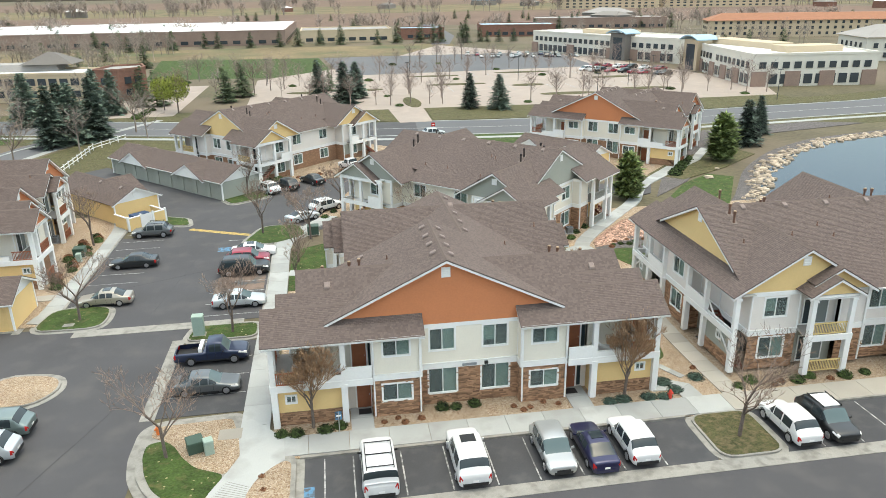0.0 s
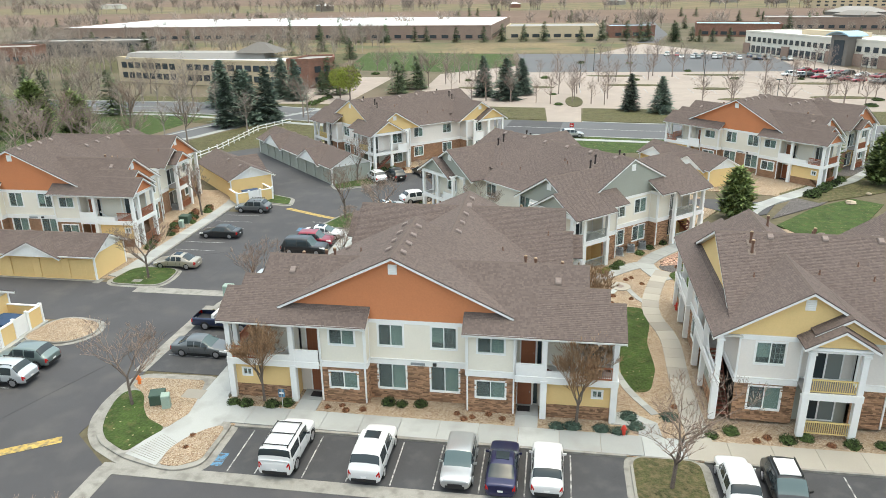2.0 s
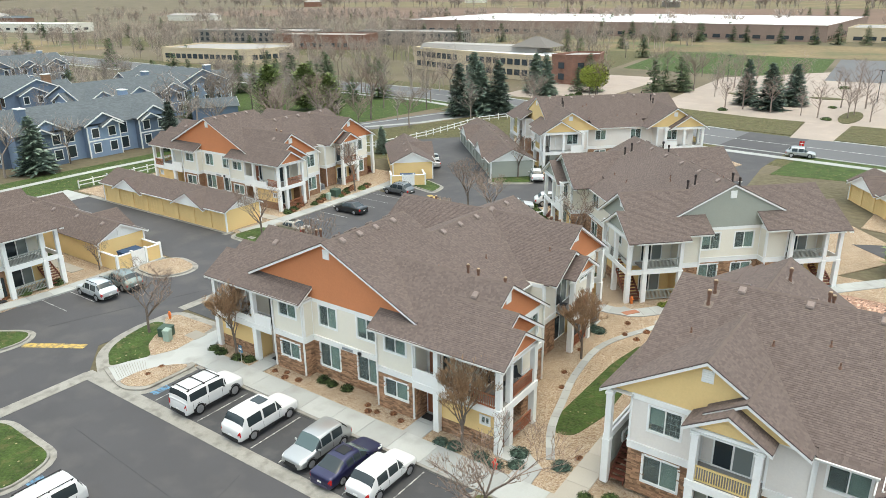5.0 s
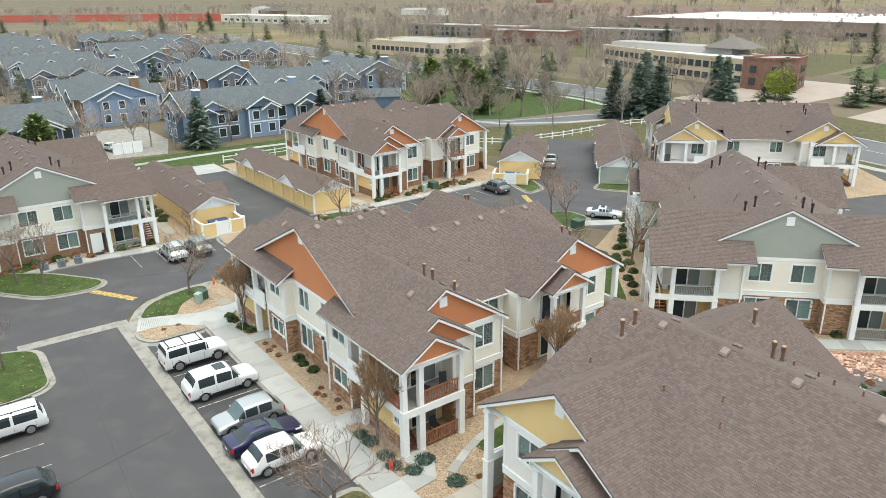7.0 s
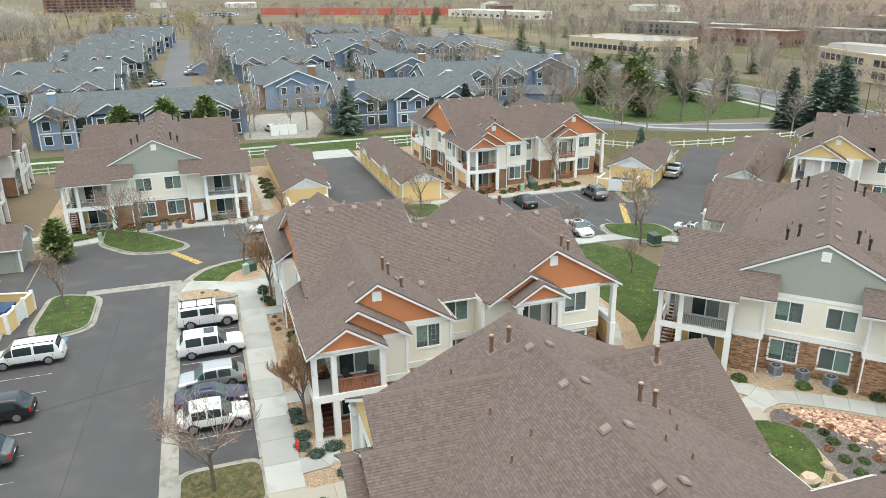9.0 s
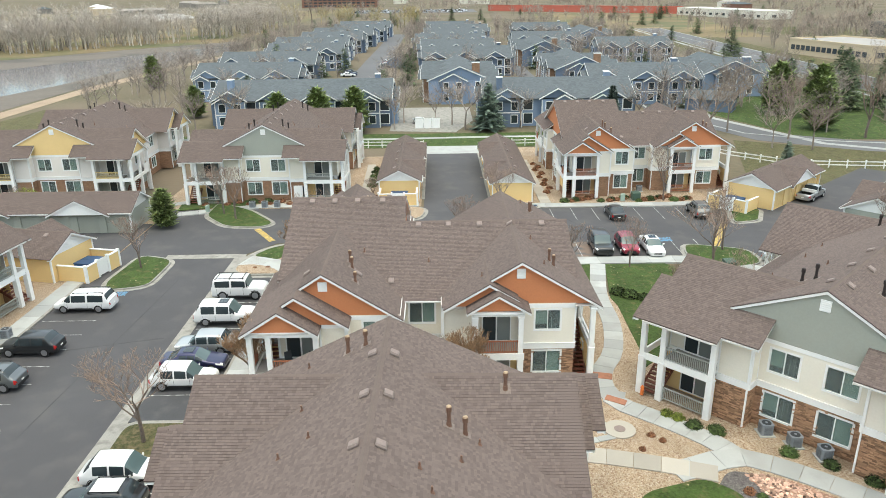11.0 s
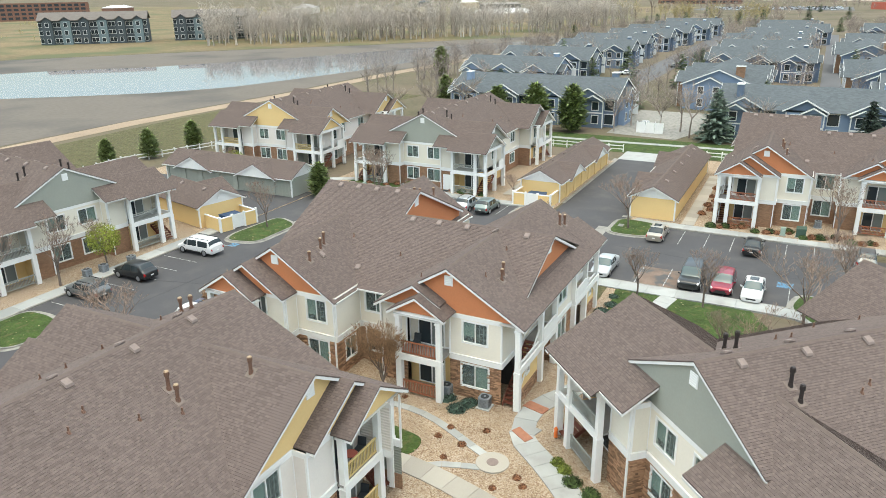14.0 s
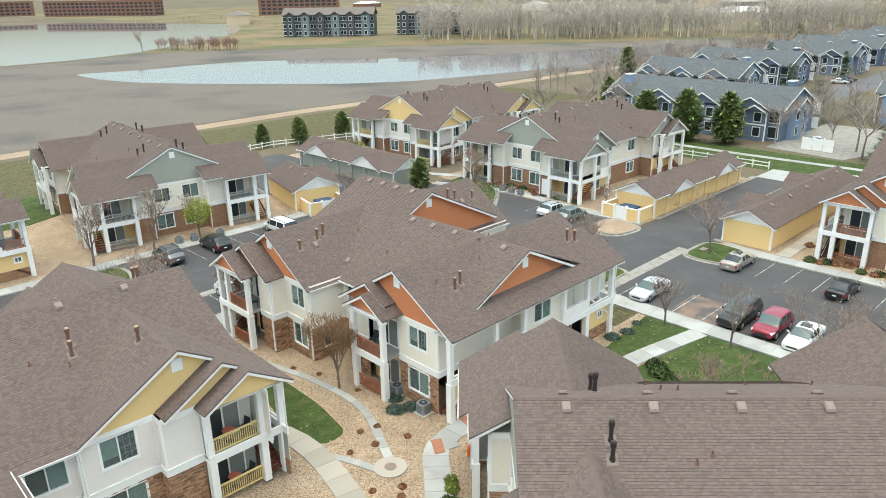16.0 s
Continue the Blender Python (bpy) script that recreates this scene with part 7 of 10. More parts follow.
P_WHITE, P_SILVER, P_GREY = paint("white", (0.68, 0.68, 0.68), 0.0), paint("silver", (0.45, 0.46, 0.46), 0.6), paint("grey", (0.14, 0.15, 0.155), 0.5)
P_BLACK, P_NAVY, P_RED = paint("black", (0.02, 0.022, 0.024), 0.3), paint("navy", (0.02, 0.03, 0.07), 0.4), paint("red", (0.28, 0.02, 0.045), 0.3)
P_GOLD, P_GREEN, P_PALE = paint("champagne", (0.42, 0.38, 0.32), 0.5), paint("grey_green", (0.2, 0.25, 0.24), 0.5), paint("pale_silver", (0.55, 0.58, 0.6), 0.4)
P_VIOLET = paint("violet", (0.022, 0.023, 0.075), 0.4)

N_, S_, E_, W_ = 90, -90, 0, 180
vehicle("boxy", P_WHITE, pose(1.6, 36.2, 0.05, 0, 0, N_), "boxy white off-road car with black roof rack", "car", roof_bars=True)
vehicle("large_suv", P_WHITE, pose(7.0, 36.3, 0.05, 0, 0, N_), "large white estate off-roader with dark glass roof panel", "car", sunroof=True)
vehicle("suv", P_SILVER, pose(12.3, 36.2, 0.05, 0, 0, S_), "silver compact off-roader parked nose out", "car")
vehicle("sedan", P_VIOLET, pose(14.9, 36.1, 0.05, 0, 0, N_), "dark violet saloon with dark sunroof", "car", sunroof=True)
vehicle("suv", P_WHITE, pose(17.5, 36.2, 0.05, 0, 0, N_), "white crossover parked in the bay", "car")
vehicle("suv", P_WHITE, pose(28.2, 36.2, 0.05, 0, 0, N_), "white crossover parked in the bay", "car")
vehicle("suv", P_BLACK, pose(30.8, 36.1, 0.05, 0, 0, S_), "black patrol car with white roof and doors", "car", roof_bars=True, two_tone=white)
vehicle("pickup", P_NAVY, pose(-10.2, 53.1, 0.05, 0, 0, E_), "dark blue pickup with a white tool box", "pickup")
vehicle("sedan", P_GREY, pose(-10.0, 48.3, 0.05, 0, 0, E_), "dark grey saloon in the bay", "car")
vehicle("suv", P_GREEN, pose(-22.9, 44.9, 0.05, 0, 0, W_), "grey-green compact off-roader in the bay", "car")
vehicle("suv", P_PALE, pose(-22.8, 42.2, 0.05, 0, 0, W_), "pale silver off-roader with roof bars", "car", roof_bars=True)
vehicle("sedan", P_PALE, pose(-9.2, 63.6, 0.05, 0, 0, E_), "pale silver-blue saloon in the bay", "car")
vehicle("large_suv", P_BLACK, pose(-9.5, 71.8, 0.05, 0, 0, E_), "black large off-roader in the bay", "car")
vehicle("suv", P_RED, pose(-9.4, 74.6, 0.05, 0, 0, E_), "dark red off-roader in the bay", "car")
vehicle("sedan", P_WHITE, pose(-9.0, 77.2, 0.05, 0, 0, E_), "white saloon in the bay", "car", sunroof=True)
vehicle("sedan", P_GOLD, pose(-21.6, 66.2, 0.05, 0, 0, W_), "champagne saloon at the walk's kerb", "car", sunroof=True)
vehicle("sedan", P_BLACK, pose(-21.3, 76.1, 0.05, 0, 0, W_), "black saloon with a small rear wing", "car")
vehicle("suv", P_GREY, pose(-21.5, 86.4, 0.05, 0, 0, W_), "dark grey off-roader with roof bars", "car", roof_bars=True)
vehicle("van", P_WHITE, pose(4.0, 23.0, 0.05, 0, 0, S_), "white family van with roof bars", "van", roof_bars=True)
vehicle("suv", P_BLACK, pose(12.1, 22.5, 0.05, 0, 0, S_), "black off-roader in the south bays", "car")
vehicle("suv", P_GREY, pose(17.4, 22.3, 0.05, 0, 0, S_), "dark grey off-roader in the south bays", "car", roof_bars=True)
vehicle("coupe", P_PALE, pose(-4.0, 89.2, 0.05, 0, 0, 35), "pale silver soft-top coupe", "car", two_tone=black_trim)
vehicle("suv", P_WHITE, pose(-1.0, 93.2, 0.05, 0, 0, 35), "white hatchback in the far court", "car")
vehicle("suv", P_WHITE, pose(-9.2, 104.0, 0.05, 0, 0, 125), "white off-roader with roof bars", "car", roof_bars=True)
vehicle("suv", P_BLACK, pose(-6.6, 105.6, 0.05, 0, 0, 125), "black off-roader in the far court", "car")
vehicle("sedan", P_BLACK, pose(-2.9, 108.2, 0.05, 0, 0, 125), "black saloon in the far court", "car")
vehicle("pickup", P_WHITE, pose(3.4, 115.8, 0.05, 0, 0, 125), "white pickup in the far court", "pickup")
vehicle("pickup", P_SILVER, pose(-27.9, 103.4, 0.05, 0, 0, 133), "silver pickup by the garages", "pickup")
vehicle("suv", P_SILVER, pose(20.5, 141.0, 0.05, 0, 0, 10), "silver off-roader leaving the court", "car")
vehicle("sedan", P_WHITE, pose(-86.0, 50.8, 0.05, 0, 0, 20), "white saloon by the blue houses", "car")
CAR_POOL = [(k, p, "parked car among the far bays") for k, p in (("sedan", P_WHITE), ("suv", P_BLACK), ("sedan", P_RED), ("suv", P_SILVER), ("sedan", P_GREY), ("pickup", P_NAVY), ("van", P_WHITE))]
rng_cars = random.Random(4)
def far_cars(x0, y0, x1, y1, n, ang):
    for i in range(n):
        t = (i + rng_cars.uniform(0.1, 0.9)) / n
        k, p, lab = rng_cars.choice(CAR_POOL)
        vehicle(k, p, pose(x0 + (x1 - x0) * t, y0 + (y1 - y0) * t, 0.05, 0, 0, ang + rng_cars.choice((0, 180))), lab, "car", lite=True)
far_cars(66, 312, 108, 300, 12, 80)
far_cars(62, 322, 104, 312, 10, 80)
far_cars(98, 262, 118, 240, 8, 20)
far_cars(88, 250, 112, 226, 9, 20)
far_cars(-170, 26, -182, 26, 3, 100)
far_cars(-196, 36, -225, 37, 5, 100)
far_cars(-235, 92, -262, 96, 5, 100)

# ---- plants ----
def bare_tree_meshes(seed, h, spread, material, levels=4, sides=5, lean=0.75, fork=3):
    rng = random.Random(seed)
    trunk, tw = Geo(), Geo()

    def grow_(p, d, length, r, lev):
        steps = 3 if lev < 2 else 2
        q = p
        for k in range(steps):
            d = (d + Vector((rng.uniform(-1, 1), rng.uniform(-1, 1), rng.uniform(-0.3, 0.6))) * (0.1 if lev == 0 else 0.2)).normalized()
            q2 = q + d * length / steps
            r2 = r * (1 - 0.28 * (k + 1) / steps) if lev else r * (1 - 0.15 * (k + 1) / steps)
            (trunk if lev < 2 else tw).tube(q, q2, r * (1 - 0.28 * k / steps), r2, max(3, sides - lev), cap=False)
            if lev < levels and (k > 0 or lev == 0):
                for c in range(fork if k == steps - 1 else max(1, fork - 1)):
                    if lev == 0 and k == 0:
                        continue
                    a = rng.uniform(0, math.tau)
                    out = Vector((math.cos(a), math.sin(a), 0)) * spread
                    nd = (d * lean + out * rng.uniform(0.5, 1.0) + Vector((0, 0, 0.25))).normalized()
                    grow_(q2, nd, length * rng.uniform(0.6, 0.85) * (1.0 if lev == 0 else 0.92), max(r2 * 0.6, 0.011), lev + 1)
            q = q2
    grow_(Vector((0, 0, 0)), Vector((0, 0, 1)), h * 0.4, h * 0.018 + 0.02, 0)
    return trunk.mesh("trunk", bark), tw.mesh("crown", material)


TREES = {}


def bare_tree(x, y, h, kind="street", label="bare young deciduous tree with a fine twiggy crown", turn=None, group="bare trees"):
    if kind not in TREES:
        spec = {
            "street": (3, 6.0, 0.95, twig, 5, 5, 0.8, 3), "street2": (8, 6.0, 0.8, twig, 5, 5, 0.9, 3), "rust": (3, 5.2, 0.6, twig_rust, 5, 4, 1.05, 4),
            "far": (11, 10.0, 0.6, twig_tan, 4, 4, 0.9, 3), "far2": (12, 10.0, 0.75, twig, 4, 4, 0.8, 3), "cottonwood": (13, 14.0, 0.5, twig_tan, 4, 4, 1.0, 3),
        }[kind]
        t, c = bare_tree_meshes(*spec[:8])
        TREES[kind] = (t, c, spec[1])
    t, c, h0 = TREES[kind]
    s = h / h0
    m = pose(x, y, 0.05, 0, 0, turn if turn is not None else (x * 37 + y * 91) % 360) @ Matrix.Diagonal((s, s, s, 1))
    root = thing("tree", m, label, "tree", group)
    part("trunk", t, None, root)
    part("crown", c, None, root)
    return root


def conifer_meshes(seed, h, r, material, rounded_top=False, dens=1.0):
    rng = random.Random(seed)
    tr, cr = Geo(), Geo()
    tr.tube((0, 0, 0), (0, 0, h * 0.8), h * 0.018, 0.02, 7)
    layers = int(h * 3.2 * dens)
    for i in range(layers):
        f = i / layers
        z = h * (0.06 + 0.92 * f)
        reach = r * ((1 - f) ** 0.85 + 0.04) if not rounded_top else r * (math.sin(math.pi * min(1, 0.18 + 0.82 * f)) ** 0.6 * (1 - f * 0.35) + 0.05)
        nb = max(6, int(15 * (reach / r) ** 0.5 * dens) + 4)
        for b in range(nb):
            a = rng.uniform(0, math.tau)
            z = h * (0.06 + 0.92 * f) + rng.uniform(-0.5, 0.5) * h / layers
            L = reach * rng.uniform(0.7, 1.12)
            up = 0.18 if rounded_top else -0.12 + 0.3 * f
            for k in range(5):
                t0 = (k + rng.uniform(0.1, 0.5)) / 5
                p = Vector((math.cos(a) * L * t0, math.sin(a) * L * t0, z + up * L * t0))
                s = (0.21 + 0.12 * reach) * rng.uniform(0.7, 1.3)
                d = Vector((math.cos(a + rng.uniform(-.9, .9)), math.sin(a + rng.uniform(-.9, .9)), rng.uniform(-0.35, 0.35 if not rounded_top else 0.9)))
                side_ = d.cross(Vector((0, 0, 1))).normalized() * s * 0.5
                cr.tri(p - side_, p + side_, p + d * s * 2.2)
                cr.tri(p + d * s * 0.4 - side_ * 1.1 + Vector((0, 0, .06)), p + d * s * 0.4 + side_ * 1.1 - Vector((0, 0, .06)), p + d * s * 1.9 - Vector((0, 0, .12 * s)))
    return tr.mesh("trunk", bark), cr.mesh("crown", material)


def conifer(x, y, h, kind="spruce", label="dark green spruce with drooping branches"):
    if kind not in TREES:
        spec = {"spruce": (1, 9.0, 2.9, needle_blue, False, 1.0), "spruce2": (2, 9.0, 2.3, needle_blue, False, 1.0), "pine": (3, 7.0, 2.1, needle, True, 1.2), "far_spruce": (4, 9.0, 2.3, needle, False, 0.55)}[kind]
        t, c = conifer_meshes(*spec)
        TREES[kind] = (t, c, spec[1])
    t, c, h0 = TREES[kind]
    s = h / h0
    root = thing("conifer", pose(x, y, 0.05, 0, 0, (x * 53 + y * 29) % 360) @ Matrix.Diagonal((s, s, s, 1)), label, "tree", "conifers")
    part("trunk", t, None, root)
    part("crown", c, None, root)
    return root


SHRUBS = {}


def shrub(x, y, r, material, label, squash=0.8):
    key = material.name
    if key not in SHRUBS:
        rng = random.Random(len(SHRUBS) + 20)
        core, lf = Geo(), Geo()
        n, rings = 10, 5
        for i in range(rings):
            for j in range(n):
                P = []
                for ii, jj in ((i, j), (i, j + 1), (i + 1, j + 1), (i + 1, j)):
                    el, az = math.pi / 2 * ii / rings, math.tau * (jj % n) / n
                    k = 0.8 + 0.12 * math.sin(az * 3 + ii) * math.cos(ii * 2.0)
                    P.append((math.cos(el) * math.cos(az) * k, math.cos(el) * math.sin(az) * k, math.sin(el) * k * 0.95))
                core.quad(*P)
        for i in range(420):
            el, az = math.asin(rng.uniform(0.02, 1)), rng.uniform(0, math.tau)
            d = Vector((math.cos(el) * math.cos(az), math.cos(el) * math.sin(az), math.sin(el)))
            p = d * rng.uniform(0.74, 0.98)
            t = (d + Vector((rng.uniform(-1, 1), rng.uniform(-1, 1), rng.uniform(-0.4, 1)))).normalized()
            s = t.cross(d if abs(t.dot(d)) < 0.95 else Vector((1, 0, 0))).normalized() * 0.05
            lf.tri(p - s, p + s, p + t * 0.2)
        for f in core.f:
            lf.quad(*(core.v[i] for i in f))
        SHRUBS[key] = lf.mesh("shrub", material)
    solid("shrub", SHRUBS[key], None, label, "shrub", "shrubs", "", pose(x, y, 0.08, 0, 0, (x * 71 + y * 13) % 360) @ Matrix.Diagonal((r, r, r * squash, 1)))


# trees near the camera
for x, y, h, k in ((-11.3, 40.1, 5.6, "street"), (-9.2, 57.6, 5.6, "street2"), (-22.9, 62.6, 6.0, "street"), (24.6, 35.9, 6.4, "street"), (-5.6, 24.2, 5.0, "street2"), (-8.6, 84.6, 6.2, "street2"),
                   (-2.9, 81.5, 6.4, "street"), (-21.8, 29.6, 5.6, "street2"), (17.0, 17.8, 5.8, "street2"), (9.0, 78.6, 6.0, "street"), (-12.0, 103.4, 5.5, "street2"), (-27.6, 84.0, 6.2, "street2"), (-24.2, 27.5, 6.0, "street"), (-4.0, 73.6, 4.4, "street2"), (4.0, 76.0, 3.2, "street2"), (-4.2, 67.9, 4.2, "street2"), (-29.0, 46.0, 3.0, "street2"), (1.0, 96, 5.5, "street")):
    bare_tree(x, y, h, k)
for x, y, h in ((-2.3, 41.9, 5.2), (19.3, 41.8, 5.2), (20.6, 56.4, 4.8)):
    bare_tree(x, y, h, "rust", "bare small tree with rusty brown buds")
bare_tree(23.7, 18.4, 6.2, "street2")
conifer(39.6, 90.0, 6.6, "pine", "full green pine beside the walk")
for x, y, h, k in ((63.6, 108.5, 8.0, "pine"), (74.5, 119.5, 8.4, "spruce"), (82.5, 128.5, 7.6, "spruce2"), (57, 112, 7, "pine"), (-49.4, 151, 12, "spruce"), (-46.0, 153.5, 12.5, "spruce2"), (-53, 156, 11.5, "spruce"), (-50.9, 186, 11, "spruce2"), (-56, 190, 11, "spruce"),
                   (34.4, 174, 8.8, "spruce2"), (41.0, 171, 8.6, "spruce"), (4.6, 190, 11, "spruce"), (-2, 196, 11, "spruce2"), (8, 200, 10, "spruce"), (-78.5, 64.5, 9.5, "spruce"), (-76, 88, 9.0, "spruce2"), (-152, -28, 9, "pine"), (-20.9, -21.8, 4.2, "pine"), (-52.0, 146.5, 12, "spruce2"), (-66, 174, 12, "spruce"), (-74, 24.5, 8.5, "pine"), (-75.5, 31.7, 9.2, "pine"), (-77.5, 38.5, 9.0, "pine"), (-41, 106, 5, "spruce2"),
                   (-19.4, 21.8, 4.8, "pine"), (-36, -18, 5, "pine"), (-27, -19, 5, "pine"), (-88, 134, 11, "pine"), (-94, 128, 11, "pine"), (-75, 128, 10, "pine"), (-110, 10, 8, "spruce"), (-98, 1, 7, "pine"), (-60, 2, 6, "spruce2"), (-46, 94.5, 4.0, "pine"), (-8, -20.5, 4.4, "pine"), (-64.5, 92, 7, "spruce")):
    conifer(x, y, h, k, {"pine": "green pine with a rounded crown", "spruce": "blue-green spruce with drooping branches", "spruce2": "slim blue-green spruce on grass"}[k])
def lime_tree(x, y, h):
    r = bare_tree(x, y, h, "street2", "tree with fresh lime green leaves")
    rng = random.Random(int(x * 7))
    g = Geo()
    for i in range(3000):
        d = Vector((rng.gauss(0, 1), rng.gauss(0, 1), rng.gauss(0, 0.8)))
        d = d.normalized() * rng.uniform(0.35, 1.0) ** 0.6 * 2.2
        p = Vector((0, 0, 4.0)) + d
        t = Vector((rng.uniform(-1, 1), rng.uniform(-1, 1), rng.uniform(-1, 1))).normalized() * 0.16
        s = t.orthogonal() * 0.45
        g.tri(p - s, p + s, p + t)
    part("leaves", g, leaf_lime, r)
lime_tree(11.4, 17.6, 4.6)
lime_tree(-35.6, 184, 9.0)
lime_tree(-40.0, 190, 8.0)
lime_tree(-22.5, 4, 4.2)
# shrubs
rs = random.Random(9)
LAB = {"fresh_green_shrub": "fresh green round shrub in gravel", "evergreen_shrub": "clipped round evergreen shrub in gravel", "blue_green_juniper": "low spreading blue-green juniper", "dormant_shrub": "small dormant brown shrub in gravel"}
def shrubs(material, r, pts, squash=0.88):
    for x, y in pts:
        q = r * rs.uniform(0.95, 1.3)
        shrub(x + rs.uniform(-.15, .15), y + rs.uniform(-.15, .15), q, material, LAB[material.name], squash)
shrubs(shrub_green, 0.46, [(-4.3, 41.4), (-3.2, 41.2), (-1.4, 41.3), (-0.4, 41.7), (6.5, 43.0 - .4), (7.5, 42.7), (8.6, 42.7), (-4.4, 47.2), (-4.4, 45.9), (-4.4, 44.4), (27.9, 41.6), (29.2, 42.0), (32.6, 41.6), (33.8, 42.0), (36.4, 41.5), (38.0, 41.6)])
shrubs(shrub_blue, 0.58, [(18.2, 41.4), (19.2, 41.5), (20.8, 41.4), (22.0, 41.3), (23.3, 41.9), (22.9, 43.0), (18.9, 60.4), (19.6, 61.6), (18.6, 62.0), (25.6, 43.4), (-2.6, 58.8), (-2.9, 66.0), (-1.0, 66.4), (0.6, 66.2), (-3.3, 60.4)], 0.5)
shrubs(shrub_brown, 0.24, [(2.4, 41.7), (3.3, 42.1), (3.9, 41.3), (4.9, 41.6), (11.3, 42.0), (12.3, 41.7), (13.4, 42.2), (12.0, 41.3), (14.6, 41.6), (21.2, 51.5), (22.0, 62.2), (24.8, 63.0), (23.2, 63.6), (21.3, 64.4), (22.9, 60.9 + 1), (25.2, 68.2), (26.0, 66.9), (24.6, 67.6), (-5.0, 36.0), (-5.2, 37.1), (20.4, 53.8), (20.0, 57.6), (26.0, 44.8), (30.4, 41.3), (31.4, 41.6), (35.0, 41.4)], 0.9)
shrubs(shrub_lime, 0.42, [(22.3, 69.5), (22.9, 70.0)], 0.95)
shrubs(shrub_green, 0.52, [(23.7, 70.8), (24.4, 71.9)], 0.85)
shrubs(shrub_green, 0.5, [(26.9, 75.4), (27.9, 77.4), (29.5, 79.0)])
shrubs(shrub_green, 0.55, [(-27.4 + (i % 3) * -0.7, 71 + i * 1.6) for i in range(11)] + [(-29.3, 22 + i * 2.0) for i in range(6)] + [(-28.9, 38.5 + i * 1.5) for i in range(3)] + [(-36.6 - i * 1.3, 44.9 + (i % 2) * 0.8) for i in range(9)])
shrubs(shrub_brown, 0.45, [(-27.6 - (i % 4) * 0.5, 72 + i * 1.2) for i in range(14)] + [(-28.2 - (i % 2), 24 + i * 1.4) for i in range(10)] + [(-32 - i * 2.1, 69.4 + (i % 2) * 0.5) for i in range(9)] + [(-6.5 + i * 1.6, 110.8 + i * 0.75) for i in range(8)])
shrubs(shrub_green, 0.7, [(-14 + i * 1.5, 108.3 + i * 0.6) for i in range(5)] + [(2.6 + i * 0.7, 62.9 + 8 + i) for i in range(3)])
shrubs(shrub_green, 0.5, [(6.3, 79.4), (7.9, 78.0), (9.4, 76.6), (11.2, 75.4), (12.7, 74.3), (5.0, 81.2), (14.2, 73.0), (8.5, 78.8), (10.4, 77.3), (6.7, 80.5), (7.1, 78.7), (8.6, 77.3)])
shrubs(shrub_green, 0.5, [(4.9 - 1.2 * i, 82.0 + 1.5 * i) for i in range(7)] + [(6.0 - 1.2 * i, 84.5 + 1.5 * i) for i in range(6)])
shrubs(shrub_green, 0.35, [(30.6, 72.3), (31.6, 72.5), (32.6, 72.1), (33.4, 73.0), (34.0, 71.6), (34.6, 72.4), (35.4, 71.4), (36.0, 72.6)], 0.8)
shrubs(shrub_brown, 0.3, [(31.2, 73.3), (32.8, 73.6), (34.9, 73.4), (33.0, 71.5), (35.9, 70.6), (30.2, 71.8), (36.8, 73.6)], 0.9)
shrubs(shrub_green, 0.9, [(52 + i * 1.1, 101 + i * 1.5) for i in range(7)] + [(-44 + i * 0.2, 178 + i * 3) for i in range(5)])

# ---- site furniture ----
def white_fence(pts, gap=2.4):
    root = thing("rail_fence", pose(0, 0, 0), "white two-rail fence along the grass", "fence", "white rail fences")
    pm = Geo(); pm.box(-0.07, 0.07, -0.07, 0.07, 0, 1.25); pm.box(-0.1, 0.1, -0.1, 0.1, 1.25, 1.3)
    me = pm.mesh("post", white)
    pts = [Vector(p) for p in pts]
    for a, b in zip(pts, pts[1:]):
        n = max(1, round((b - a).length / gap))
        for i in range(n):
            p, q = a.lerp(b, i / n), a.lerp(b, (i + 1) / n)
            part("post", me, None, root).location = (p.x, p.y, 0)
            for z in (0.5, 1.05):
                g = Geo()
                L, u = frame_of(p, q)
                g.obox((p.x, p.y), u, 0, L, -0.025, 0.025, z - 0.07, z + 0.07)
                part("rail", g, white, root)
white_fence([(-63.4, 63), (-63.9, 77), (-62, 96), (-52, 102), (-45, 109), (-43.2, 122), (-43.6, 142), (-40, 151.5)])
white_fence([(-63.4, 52), (-63.0, 30), (-62, 12)])
white_fence([(-60, -3), (-44, -13), (-22, -20), (10, -18)])


def condenser(x, y):
    root = thing("condenser_unit", pose(x, y, 0.1), "grey air-conditioning condenser with dark fan grille", "condenser", "condenser units")
    base, r = [], 0.12
    for cx, cy, a0 in ((0.25, 0.25, 0), (-0.25, 0.25, 90), (-0.25, -0.25, 180), (0.25, -0.25, 270)):
        for j in range(4):
            w = radians(a0 + 30 * j)
            base.append((cx + math.cos(w) * r, cy + math.sin(w) * r))
    g = Geo(); g.prism(base, 0.06, 0.74)
    part("casing", g, ac_grey, root)
    g = Geo(); g.prism([(x_ * 1.03, y_ * 1.03) for x_, y_ in base], 0.74, 0.79)
    part("top_rim", g, ac_grey, root)
    g = Geo(); g.tube((0, 0, 0.79), (0, 0, 0.805), 0.29, 0.28, 20)
    part("fan_grille", g, ac_dark, root)
    g = Geo(); g.tube((0, 0, 0.8), (0, 0, 0.83), 0.09, 0.08, 10)
    part("hub", g, ac_grey, root)
    g = Geo()
    for i in range(9):
        z = 0.14 + i * 0.062
        g.box(-0.375, 0.375, -0.24, 0.24, z, z + 0.025); g.box(-0.24, 0.24, -0.375, 0.375, z, z + 0.025)
    part("louvres", g, ac_louvre, root)
    g = Geo(); g.box(-.48, .48, -.48, .48, -.05, .06)
    part("pad", g, concrete, root)
